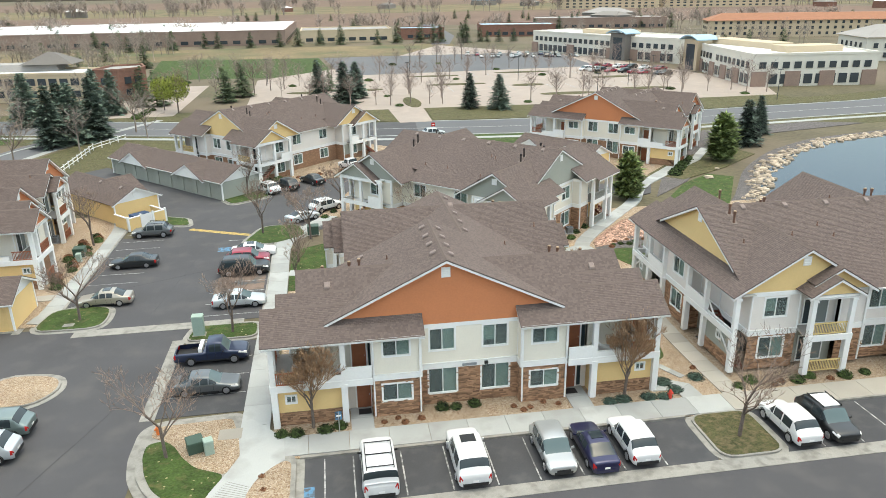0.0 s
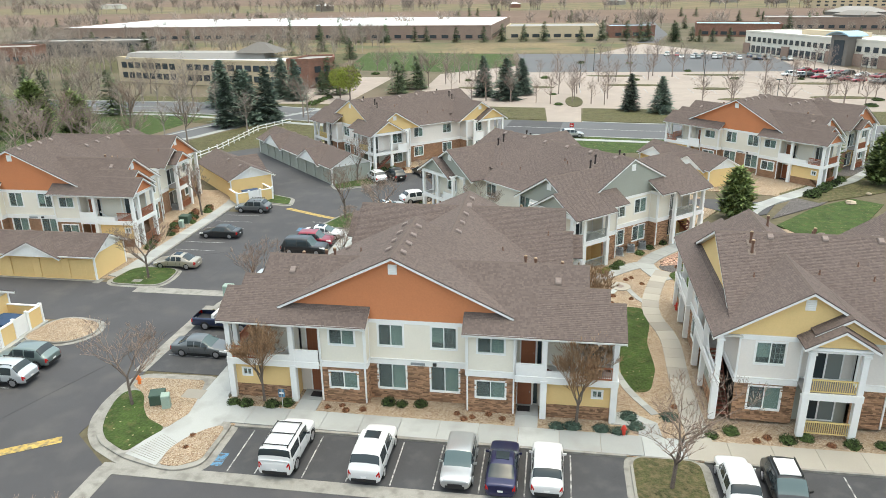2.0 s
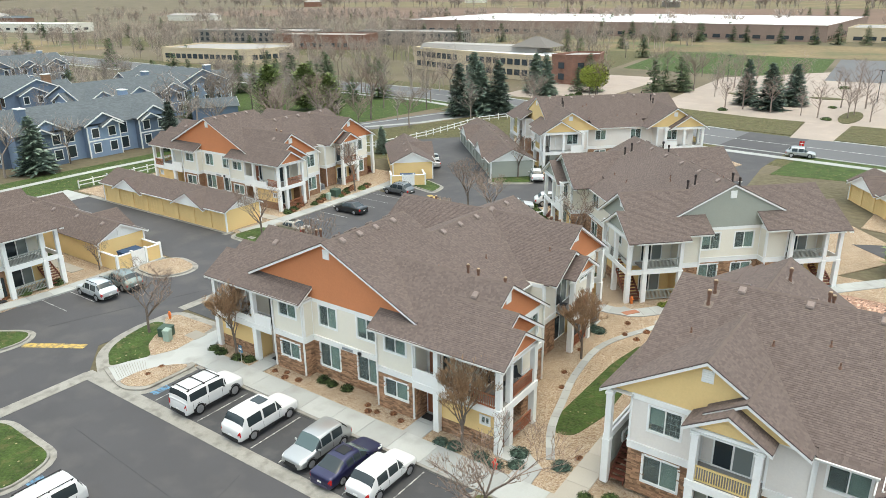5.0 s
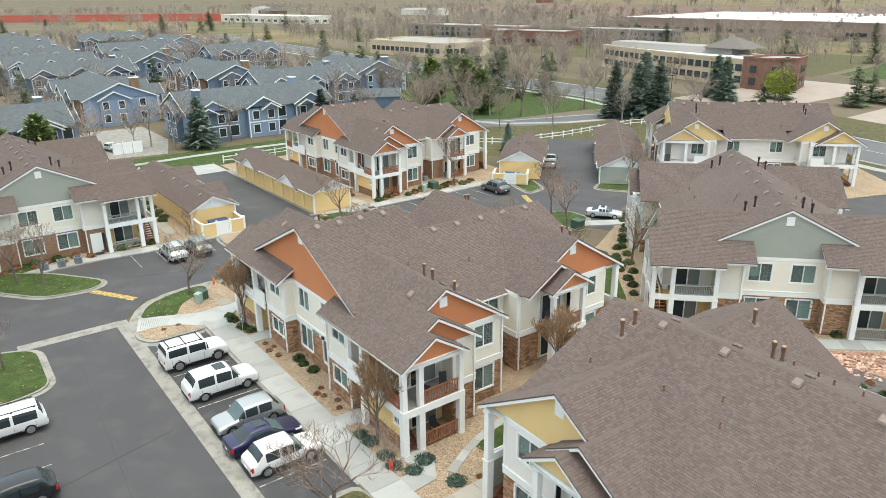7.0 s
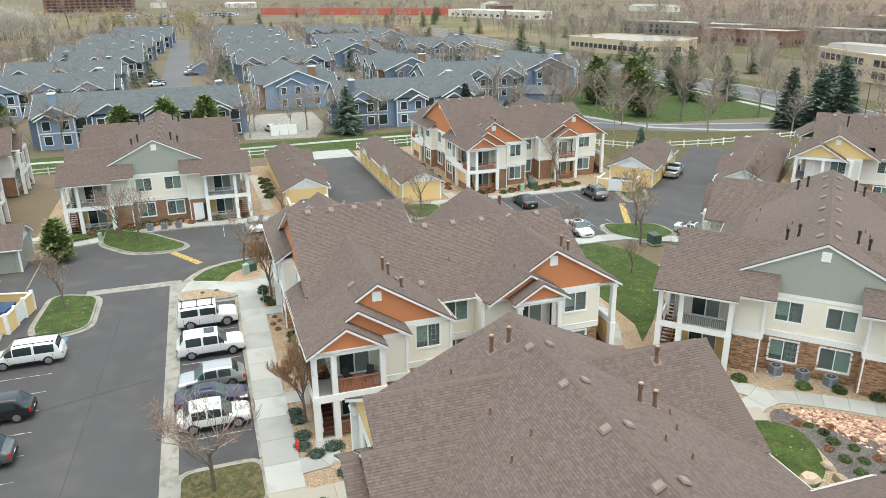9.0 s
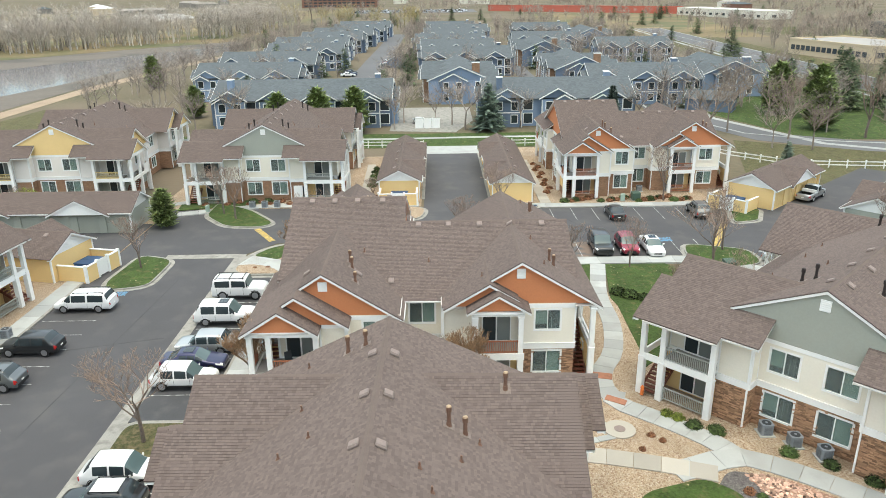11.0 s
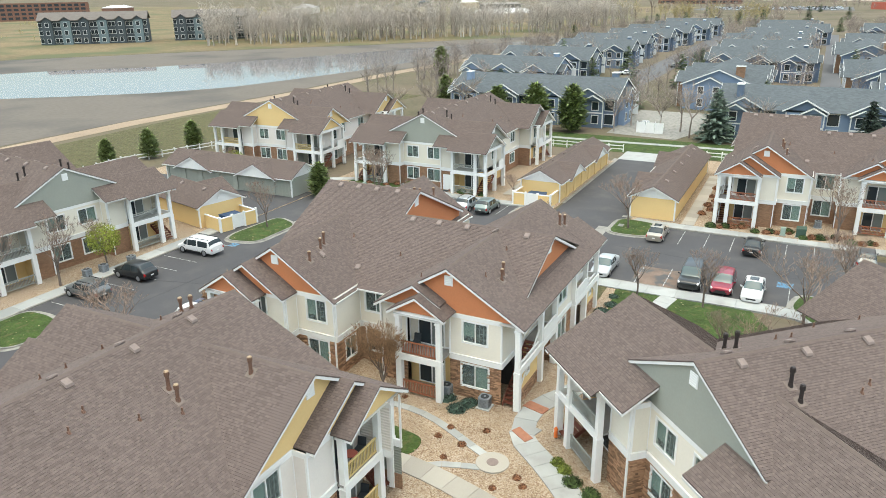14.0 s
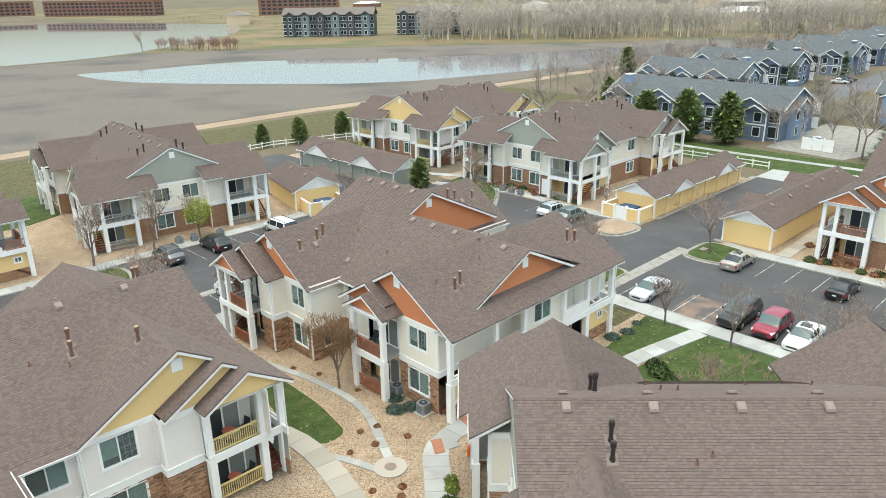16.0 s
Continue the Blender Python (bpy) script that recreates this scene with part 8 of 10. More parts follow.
for x, y in ((18.3, 60.0), (18.6, 63.0), (15.9, 52.4), (16.0, 54.6), (24.6, 74.9), (25.9, 76.1), (27.2, 77.3), (29.4, 80.0), (46.5, 42.4), (47.8, 42.4), (-27.0, 30.4), (-27.0, 32.0), (-27.0, 33.6), (14.2, 18.1), (12.6, 18.5), (9.6, 19.0), (-32.3, 82.0), (-32.3, 86)):
    condenser(x, y)


def cabinet_box(x, y, w, d, h, material, label, ang=0):
    g = Geo()
    root = thing("utility_box", pose(x, y, 0.15, 0, 0, ang), label, "utility box", "utility boxes")
    g.box(-w / 2, w / 2, -d / 2, d / 2, 0.05, h)
    part("body", g, material, root)
    g = Geo(); g.hexa([(-w / 2 - .03, -d / 2 - .03, h), (w / 2 + .03, -d / 2 - .03, h), (w / 2 + .03, d / 2 + .03, h), (-w / 2 - .03, d / 2 + .03, h), (-w / 2, -d / 2, h + .08), (w / 2, -d / 2, h + .08), (w / 2, d / 2, h + .14), (-w / 2, d / 2, h + .14)])
    part("lid", g, material, root)
    g = Geo(); g.box(-w / 2 - .1, w / 2 + .1, -d / 2 - .1, d / 2 + .1, -.02, .05)
    part("pad", g, concrete_warm, root)
cabinet_box(-9.6, 40.6, 1.0, 0.9, 0.75, util_green, "dark green utility box on gravel", 20)
cabinet_box(-8.7, 40.1, 0.55, 0.5, 0.95, util_pale, "pale green utility pedestal", 20)
flat("utility_pad", rect(-8.4, 41.4, -6.9, 42.6), 0.2, concrete_warm, "buff concrete pad in gravel", "pad", 0.05)
cabinet_box(-11.9, 57.6, 0.9, 0.6, 1.7, util_pale, "tall pale grey mailbox unit at the kerb", 0)
cabinet_box(-2.6, 83.0, 1.3, 1.0, 1.0, util_green, "dark green transformer box", 0)
cabinet_box(-28.0, 80.4, 1.2, 1.0, 0.9, util_green, "dark green transformer box", 0)
cabinet_box(-27.6, 78.6, 0.5, 0.5, 0.8, util_pale, "pale green utility pedestal", 0)
cabinet_box(-25.0, 25.2, 0.5, 0.4, 0.8, util_pale, "pale utility pedestal on the lawn", 0)


def hydrant(x, y, material, label):
    root = thing("hydrant", pose(x, y, 0.15), label, "hydrant")
    g = Geo(); g.tube((0, 0, 0), (0, 0, 0.55), 0.12, 0.11, 10); g.tube((0, 0, .55), (0, 0, .72), 0.14, 0.05, 10)
    part("barrel", g, material, root)
    g = Geo(); g.tube((-.2, 0, .42), (.2, 0, .42), 0.06, 0.06, 8)
    part("outlet", g, material, root)
hydrant(22.3, 40.9, hydrant_red, "small red bucket-like hydrant in gravel")
hydrant(-12.3, 42.8, cone_orange, "orange hydrant at the kerb")
hydrant(28.5, 61.0, hydrant_red, "red pot beside the walk")
hydrant(19.9, 68.4, cone_orange, "orange pot beside the walk")


def sign(x, y, h, material, label, ang=0, w=0.45, hh=0.6):
    root = thing("sign", pose(x, y, 0.1, 0, 0, ang), label, "sign")
    g = Geo(); g.tube((0, 0, 0), (0, 0, h), 0.03, 0.03, 6)
    part("pole", g, rim_m, root)
    g = Geo(); g.box(-w / 2, w / 2, -.02, .02, h - hh, h)
    part("plate", g, material, root)
    g = Geo(); g.box(-w / 3, w / 3, -.028, -.02, h - hh * .6, h - hh * .4)
    part("marking", g, white, root)
sign(-0.6, 41.0, 1.6, paint_blue, "small blue and white parking sign")
sign(20.5, 141, 2.6, lamp_red, "red sign with white band at the street", 0, 0.75, 0.75)


def lamp_post(x, y, h=7.5):
    root = thing("lamp_post", pose(x, y, 0), "dark slim car park lamp post", "lamp post", "lamp posts")
    g = Geo(); g.tube((0, 0, 0), (0, 0, h), 0.09, 0.06, 8)
    part("pole", g, ac_dark, root)
    g = Geo(); g.box(-.6, .6, -.18, .18, h, h + .15)
    part("lamp_head", g, ac_dark, root)
for x, y in ((-36, 186), (24, 215), (60, 225), (88, 205), (100, 215), (30, 262), (-18, 240), (-52, 166), (66, 172), (112, 168)):
    lamp_post(x, y)


def rocks(name, pts, size, label, seed, material=None):
    rng = random.Random(seed)
    V, F = [], []
    for x, y in pts:
        s = size * rng.uniform(0.55, 1.4)
        sx, sy, sz = s * rng.uniform(.7, 1.3), s * rng.uniform(.7, 1.3), s * rng.uniform(.5, .9)
        a = rng.uniform(0, math.tau)
        n = len(V)
        for z, k in ((-.3, .8), (.25, 1.0), (.75, .7)):
            for j in range(6):
                b = a + j * math.tau / 6
                q = k * rng.uniform(.75, 1.15)
                V.append((x + math.cos(b) * sx * q, y + math.sin(b) * sy * q, 0.1 + sz * z * rng.uniform(.85, 1.15)))
        for r in (0, 6):
            F += [(n + r + j, n + r + (j + 1) % 6, n + r + 6 + (j + 1) % 6, n + r + 6 + j) for j in range(6)]
        F.append(tuple(n + 12 + j for j in range(6)))
    me = bpy.data.meshes.new(name)
    me.from_pydata(V, [], F)
    me.materials.append(material or boulder_m)
    return tagged(new(name, me), label, "rocks", kind="stuff")
edge = []
rr = random.Random(3)
for a, b in zip(POND, POND[1:] + POND[:1]):
    L = math.hypot(b[0] - a[0], b[1] - a[1])
    for i in range(int(L / 0.5)):
        t = i * 0.5 / L
        for k in range(3):
            edge.append((a[0] + (b[0] - a[0]) * t + rr.uniform(-1.6, 1.6), a[1] + (b[1] - a[1]) * t + rr.uniform(-1.6, 1.6)))
rocks("pond_rocks", [p for p in edge if p[1] > 60 and p[0] < 130], 0.42, "pale boulders piled along the pond edge", 5)
rocks("river_rocks", [(28.9 + t * 17 + rr.uniform(-.3, .3), 73.0 + 5.2 * min(1.0, t * 2.4) + rr.uniform(-1.0 - 2 * min(1, t * 3), 0.5 + 2 * min(1, t * 3))) for t in (i / 2600 for i in range(2600))], 0.11, "pink river rock in the dry stream bed", 6, river_m)
for x, y, s in ((34.3, 70.0, 0.6), (35.6, 69.6, 0.5), (35.0, 68.0, 0.45), (56, 98, 0.7), (60, 103, 0.6), (36.9, 68, 0.5), (66, 110, 0.8)):
    ob = rocks("boulder", [(0, 0)], s, "pale buff boulder on the bed", int(x * 3))
    ob.location = (x, y, 0.05)
    ob["kind"] = "thing"; ob["category"] = "boulder"


def patio_chair(x, y, z, ang):
    root = thing("patio_chair", pose(x, y, z, 0, 0, ang), "dark metal patio chair on the balcony", "chair", "balcony chairs")
    g = Geo(); g.box(-.25, .25, -.25, .25, .42, .47)
    part("seat", g, ac_dark, root)
    g = Geo(); g.hexa([(-.25, .22, .47), (.25, .22, .47), (.25, .27, .47), (-.25, .27, .47), (-.24, .32, .95), (.24, .32, .95), (.24, .36, .95), (-.24, .36, .95)])
    part("backrest", g, ac_dark, root)
    for i in (-.22, .22):
        for j in (-.22, .22):
            g = Geo(); g.tube((i, j, 0), (i, j, .42), .018, .018, 6)
            part("leg", g, ac_dark, root)


def patio_table(x, y, z):
    root = thing("patio_table", pose(x, y, z), "small round balcony table with a red patterned top", "table", "balcony tables")
    g = Geo(); g.tube((0, 0, .68), (0, 0, .72), .36, .36, 18)
    part("tabletop", g, red_wall, root)
    g = Geo(); g.tube((0, 0, .03), (0, 0, .68), .03, .03, 8)
    part("pedestal", g, ac_dark, root)
    g = Geo(); g.tube((0, 0, 0), (0, 0, .03), .22, .2, 12)
    part("base", g, ac_dark, root)


YE_M = pose(39.9, 52.85, 0.3, 0, 0, 89)
for z in (0.1, FLOOR2 + 0.01):
    for lx, ly, a in ((8.0, 7.75, 180), (8.1, 9.5, 10)):
        p = YE_M @ Vector((lx, ly, z))
        patio_chair(p.x, p.y, p.z, 89 + a)
    p = YE_M @ Vector((8.15, 8.6, z))
    patio_table(p.x, p.y, p.z)
for lx, ly, z, a in ((12.2, -8.9, FLOOR2 + 0.01, 120), (12.3, -7.6, FLOOR2 + 0.01, 60), (9.8, 4.2, FLOOR2 + 0.01, 100), (12.2, -8.2, 0.1, 90)):
    patio_chair(8.5 + lx, 53.5 + ly, 0.1 + z, a)


# ---- surroundings ----
def townhouse(m, wallm, label, L=28.0, D=15.0, lite=False, stone=False):
    """Long two-storey house, ridge along x, nested cross gables on both long sides and gable ends."""
    root = thing("townhouse", m, label, "house", "slate blue townhouses")
    board = House(root, wallm)
    g = Geo()
    g.box(-L / 2, L / 2, -D / 2, D / 2, 0, 5.6)
    part("wall", g, wallm, root)
    whole, boards, peaks, fr, gl, bays, trims = Geo(), Geo(), Geo(), Geo(), Geo(), Geo(), Geo()

    def roof_slope(x0, x1, y0, y1, fz):
        q = whole if lite else Geo()
        pts = [(x0, y0), (x1, y0), (x1, y1), (x0, y1)]
        q.hexa([(x, y, fz(x, y) - .1) for x, y in pts] + [(x, y, fz(x, y)) for x, y in pts])
        if not lite:
            part("roof_slope", q, roof_blue, root)

    def rake_board(a, b, out):
        a, b, o = Vector(a), Vector(b), Vector(out) * .05
        dn = Vector((0, 0, -.26))
        q = boards if lite else Geo()
        q.hexa([a + dn, b + dn, b + o + dn, a + o + dn, a, b, b + o, a + o])
        if not lite:
            part("rake_board", q, white, root)

    def peak(a, b, c, material=None):
        q = peaks if lite else Geo()
        q.tri(a, b, c)
        if not lite:
            part("gable_wall", q, wallm, root)

    def house_window(x, y, z, ang, w=1.1, h=1.5):
        u = (math.cos(radians(ang)), math.sin(radians(ang)))
        q, p = (fr, gl) if lite else (Geo(), Geo())
        q.obox((x, y), u, -w / 2 - .14, w / 2 + .14, 0, .05, z - .14, z + h + .14)
        p.obox((x, y), u, -w / 2, w / 2, .05, .06, z, z + h)
        if not lite:
            ob = part("window", q, white, root)
            part("pane", p, car_glass, ob)
    hd, k = D / 2 + .5, .42
    rz = 5.5 + k * hd
    for s in (1, -1):
        roof_slope(-L / 2 - .4, L / 2 + .4, *sorted((0, s * hd)), lambda x, y: 5.5 + k * (hd - abs(y)))
        ex = s * L / 2
        peak((ex, -D / 2, 5.5), (ex, D / 2, 5.5), (ex, 0, rz - .1))
        for t in (1, -1):
            rake_board((ex + s * .4, 0, rz), (ex + s * .4, t * hd, 5.5), (s, 0, 0))
        # nested end gable
        bay = Geo()
        bay.box(*sorted((ex, ex + s * 1.2)), -4.6, 1.4, 0, 5.5)
        part("end_bay", bay, wallm, root)
        for t in (1, -1):
            roof_slope(*sorted((ex - s * 4, ex + s * 1.7)), *sorted((-1.6, -1.6 + t * 3.5)), lambda x, y: 7.3 - .5 * abs(y + 1.6))
            rake_board((ex + s * 1.7, -1.6, 7.3), (ex + s * 1.7, -1.6 + t * 3.5, 5.55), (s, 0, 0))
        peak((ex + s * 1.25, -4.6, 5.5), (ex + s * 1.25, 1.4, 5.5), (ex + s * 1.25, -1.6, 7.15))
        for y in (-3.4, -.2):
            for z in (0.9, 3.6):
                house_window(ex + s * 1.21, y, z, 90 * s)
        for z in (0.9, 3.6):
            house_window(ex + s * .01, 4.4, z, 90 * s)
    n = max(2, round(L / 10))
    for side in (-1, 1):
        for i in range(n):
            x = -L / 2 + L * (i + .5) / n + (0.8 if side > 0 else -0.6)
            stony = stone and side < 0 and i % 2 == 0
            b = Geo() if stony or not lite else bays
            b.box(x - 3, x + 3, *sorted((side * D / 2, side * (D / 2 + 1.5))), 0, 5.45)
            if b is not bays:
                part("bay", b, stone_far if stony else wallm, root)
            for w_, top, out, off in ((3.7, 7.75, 2.0, 0), (2.1, 6.55, 2.7, 1.2 if i % 2 else -1.2)):
                yy = side * (D / 2 + out)
                for t in (1, -1):
                    roof_slope(*sorted((x + off, x + off + t * w_)), *sorted((yy, side * (.5 if w_ > 3 else D / 2 - 1))), lambda X, Y, c=x + off, top=top: top - .55 * abs(X - c))
                    rake_board((x + off, yy, top), (x + off + t * w_, yy, top - .55 * w_), (0, side, 0))
                yw = side * (D / 2 + out - .45)
                peak((x + off - w_ + .35, yw, top - .55 * w_ + .1), (x + off + w_ - .35, yw, top - .55 * w_ + .1), (x + off, yw, top - .12))
            for dx in (-1.6, 1.5):
                for z in (0.9, 3.5):
                    house_window(x + dx, side * (D / 2 + 1.51), z, 0 if side < 0 else 180, 1.2, 1.5)
            v = L * .5 / n
            for z in (0.6, 3.3):
                house_window(x + v - .6, side * (D / 2 + .01), z, 0 if side < 0 else 180, 1.7, 1.9)
            t_ = trims if lite else Geo()
            for dx in (-3, 3):
                t_.box(x + dx - .1, x + dx + .1, *sorted((side * (D / 2 + 1.35), side * (D / 2 + 1.55))), 0, 5.4)
            t_.box(x - 3, x + 3, *sorted((side * (D / 2 + 1.5), side * (D / 2 + 1.55))), 2.8, 3.05)
            if not lite:
                part("trim", t_, white, root)
    if lite:
        part("roof", whole, roof_blue, root)
        for nm, q, mt in (("rake_trim", boards, white), ("gable_wall", peaks, wallm), ("window_frames", fr, white), ("panes", gl, car_glass), ("bay_cladding", bays, wallm), ("trims", trims, white)):
            part(nm, q, mt, root)["kind"] = "stuff"
    for sx in ((-1, 1) if not lite else (1,)):
        c = Geo()
        cx, cy = sx * (L / 2 - 3.2), sx * 4.0
        c.box(cx - .55, cx + .55, cy - .9, cy + .9, 5.5, rz + 0.4)
        ob = part("chimney", c, stone_far if stone else wallm, root)
        c = Geo()
        c.box(cx - .65, cx + .65, cy - 1, cy + 1, rz + .4, rz + .55)
        part("chimney_cap", c, white, ob)
    return root


HB = "slate blue two-storey townhouse with white trim and grey roof"
HN = "dark navy two-storey townhouse with white trim and grey roof"
HOUSES = [(-92, 27, 90, 36, 0), (-90.5, 79, 90, 30, 1)]
h1 = townhouse(pose(-92, 27, 0, 0, 0, 90), house_blue, HB, 36.0)
h2 = townhouse(pose(-90.5, 79, 0, 0, 0, 90), house_blue, HB, 30.0)
h3 = townhouse(pose(-131, 6, 0, 0, 0, 90), house_blue, HB, 26.0, lite=True)
h4 = townhouse(pose(-129, 60, 0, 0, 0, 0), house_blue, HB, 30.0, lite=True, stone=True)
h5 = townhouse(pose(-165, 4, 0, 0, 0, 90), house_navy, HN, 28.0, lite=True)
HOUSES += [(-131, 6, 90, 26, 2), (-129, 60, 0, 30, 3), (-165, 4, 90, 28, 4)]
for x, y, a, L, k in ((-200, 9, 90, 26, 2), (-233, 6, 90, 28, 4), (-268, 9, 90, 26, 2), (-302, 10, 90, 28, 4), (-336, 14, 90, 26, 2), (-370, 14, 90, 28, 4),
                      (-178, 64, 90, 28, 4), (-211, 62, 90, 26, 2), (-245, 60, 90, 28, 4), (-284, 62, 90, 26, 2), (-321, 66, 90, 28, 4), (-355, 62, 90, 26, 2),
                      (-212, 92, 0, 30, 3), (-150, 94, 0, 30, 3), (-287, 124, 0, 30, 3), (-212, 126, 90, 26, 2), (-132, 128, 0, 26, 2), (-118, 104, 90, 26, 2), (-330, 108, 90, 28, 4), (-252, 100, 90, 28, 4)):
    copy_thing((h1, h2, h3, h4, h5)[k], pose(x, y, 0, 0, 0, a))
    HOUSES.append((x, y, a, L, k))
for x, y, a in ((-100, 116, 60), (-204, 40, 0), (-176, 108, 20)):
    root = thing("garden_garage", pose(x, y, 0, 0, 0, a), "small slate blue garage with grey roof", "garage", "blue garages")
    g = Geo(); g.box(-5, 5, -3, 3, 0, 2.7)
    part("wall", g, house_blue, root)
    for t in (1, -1):
        g = Geo()
        y0, y1 = sorted((0, t * 3.4))
        z = lambda q: 4.3 - .5 * abs(q)
        g.hexa([(-5.4, y0, z(y0) - .1), (5.4, y0, z(y0) - .1), (5.4, y1, z(y1) - .1), (-5.4, y1, z(y1) - .1), (-5.4, y0, z(y0)), (5.4, y0, z(y0)), (5.4, y1, z(y1)), (-5.4, y1, z(y1))])
        part("roof_slope", g, roof_blue, root)
        g = Geo(); g.tri((t * 5, -3, 2.7), (t * 5, 3, 2.7), (t * 5, 0, 4.2))
        part("gable_wall", g, house_blue, root)
        g = Geo()
        for q in (1, -1):
            A, B = Vector((t * 5.42, 0, 4.25)), Vector((t * 5.42, q * 3.4, 2.55))
            d = Vector((0, 0, -.28)); o = Vector((t * .05, 0, 0))
            g.hexa([A + d, B + d, B + o + d, A + o + d, A, B, B + o, A + o])
        part("rake_board", g, white, root)
flat("road", rect(-390, 27, -104, 36), 0.03, road_m, "pale grey lane between townhouses", "road")
flat("road", rect(-390, 80, -104, 85), 0.028, road_m, "pale grey lane between townhouses", "road")
flat("lot", [(-108, 45), (-79, 45), (-77, 58), (-90, 62), (-108, 62)], 0.04, concrete_band, "pale concrete yard by the townhouses", "yard")
root = thing("yard_gate", pose(-81.5, 52.5, 0.04, 0, 0, 90), "white yard enclosure with a gate", "gate")
for k in range(3):
    g = Geo(); g.box(-2.4 + k * 1.7, -.9 + k * 1.7, -.06, .06, 0, 2.0)
    part("panel", g, white, root)
    g = Geo(); g.box(-2.5 + k * 1.7, -2.38 + k * 1.7, -.1, .1, 0, 2.2)
    part("post", g, white, root)


flat("lawn", [(-420, 245), (-62, 250), (-72, 335), (-220, 328), (-420, 300)], 0.019, lawn_dry, "half-dry grass between the offices", "lawn")


def block(name, corners, h, wallm, roofm, label, category="building", rows=(1.2, 4.6), win_h=1.8, win_w=2.0, gap=3.4, parapet=0.6, base=None, far=False, pitch=0.0, shopfront=False):
    """A flat-roofed building on a footprint, with windows in rows as parts."""
    root = thing(name, pose(0, 0, 0), label, category)
    area = sum(a[0] * b[1] - b[0] * a[1] for a, b in zip(corners, corners[1:] + corners[:1]))
    c = corners if area > 0 else corners[::-1]
    g = Geo(); g.prism(c, 0, h)
    part("wall", g, wallm, root)
    g = Geo()
    if pitch:
        o_, i_ = grow(c, 1.0), grow(c, -pitch / .42)
        for k in range(len(c)):
            q = (k + 1) % len(c)
            g.quad((*o_[k], h), (*o_[q], h), (*i_[q], h + pitch), (*i_[k], h + pitch))
        g.prism(i_, h + pitch - .3, h + pitch)
    else:
        g.prism(grow(c, -0.6), h - 0.1, h + 0.12)
    part("roof", g, roofm, root)
    if base:
        g = Geo(); g.prism(grow(c, 0.12), 0, h * 0.4)
        part("plinth", g, base, root)
    for a, b in zip(c, c[1:] + c[:1]):
        if pitch:
            break
        L, u = frame_of(a, b)
        p = Geo(); p.obox(a, u, 0, L, -0.4, 0.15, h, h + parapet)
        part("parapet", p, wallm, root)
    wm = Geo(); wm.box(-win_w / 2, win_w / 2, -0.2, -0.13, 0, win_h)
    me = wm.mesh("window", office_glass)
    if shopfront:
        wm = Geo(); wm.box(-gap * 0.36, gap * 0.36, -0.2, -0.13, 0, 2.7)
    low = wm.mesh("window", office_glass)
    joined = Geo()
    for a, b in zip(c, c[1:] + c[:1]):
        L, u = frame_of(a, b)
        n = int((L - 2) / gap)
        if L < 6 or (-u[0] > 0.3 and not far):
            continue
        for i in range(n):
            for z in rows:
                s = 1 + (L - n * gap) / 2 + (i + 0.5) * gap - 1
                if far:
                    joined.obox(a, u, s - win_w / 2, s + win_w / 2, 0.13, 0.2, z, z + win_h)
                    continue
                part("window", low if z == rows[0] else me, None, root).matrix_basis = pose(a[0] + u[0] * s, a[1] + u[1] * s, z, 0, 0, math.degrees(math.atan2(u[1], u[0])))
    if joined.v:
        part("windows", joined, office_glass, root)["kind"] = "stuff"
    return root


OFF = "white two-storey office with brick base and flat roof"
def corner_piers(pts):
    """Dark brick bases at the corners of the white offices."""
    root = thing("brick_piers", pose(0, 0, 0), "dark brick pier bases along the white office", "piers")
    for (x, y), a in pts:
        u = (math.cos(radians(a)), math.sin(radians(a)))
        g = Geo(); g.obox((x, y), u, -2.2, 2.2, -.3, .35, 0, 4.2)
        part("pier", g, brick_taupe, root)


corner_piers([((97.6, 336.5), -69), ((106.5, 312.5), -69), ((115.4, 289), -69), ((120.8, 278.8), -60.8), ((126.2, 269.2), -60.8), ((129.6, 249), -101.6), ((126.8, 235.5), -101.6), ((124.3, 223.5), -101.6), ((122.6, 213.5), -98.8), ((121, 203.5), -98.8), ((121.8, 192.8), -6), ((131.5, 191.7), -6), ((141.5, 190.6), -6), ((153.8, 189.2), -6)])
o1 = block("office_building", [(97, 338), (116, 288), (131, 260), (152, 270), (136, 300), (118, 346)], 8.6, office_cream, office_white, OFF, "office", base=None, rows=(0.7, 5.0), shopfront=True)
o2 = block("office_building", [(131, 256), (124, 222), (119.5, 193), (156, 189), (160, 208), (144, 212), (150, 250)], 8.6, office_cream, office_white, OFF, "office", base=None, rows=(0.7, 5.0), shopfront=True)
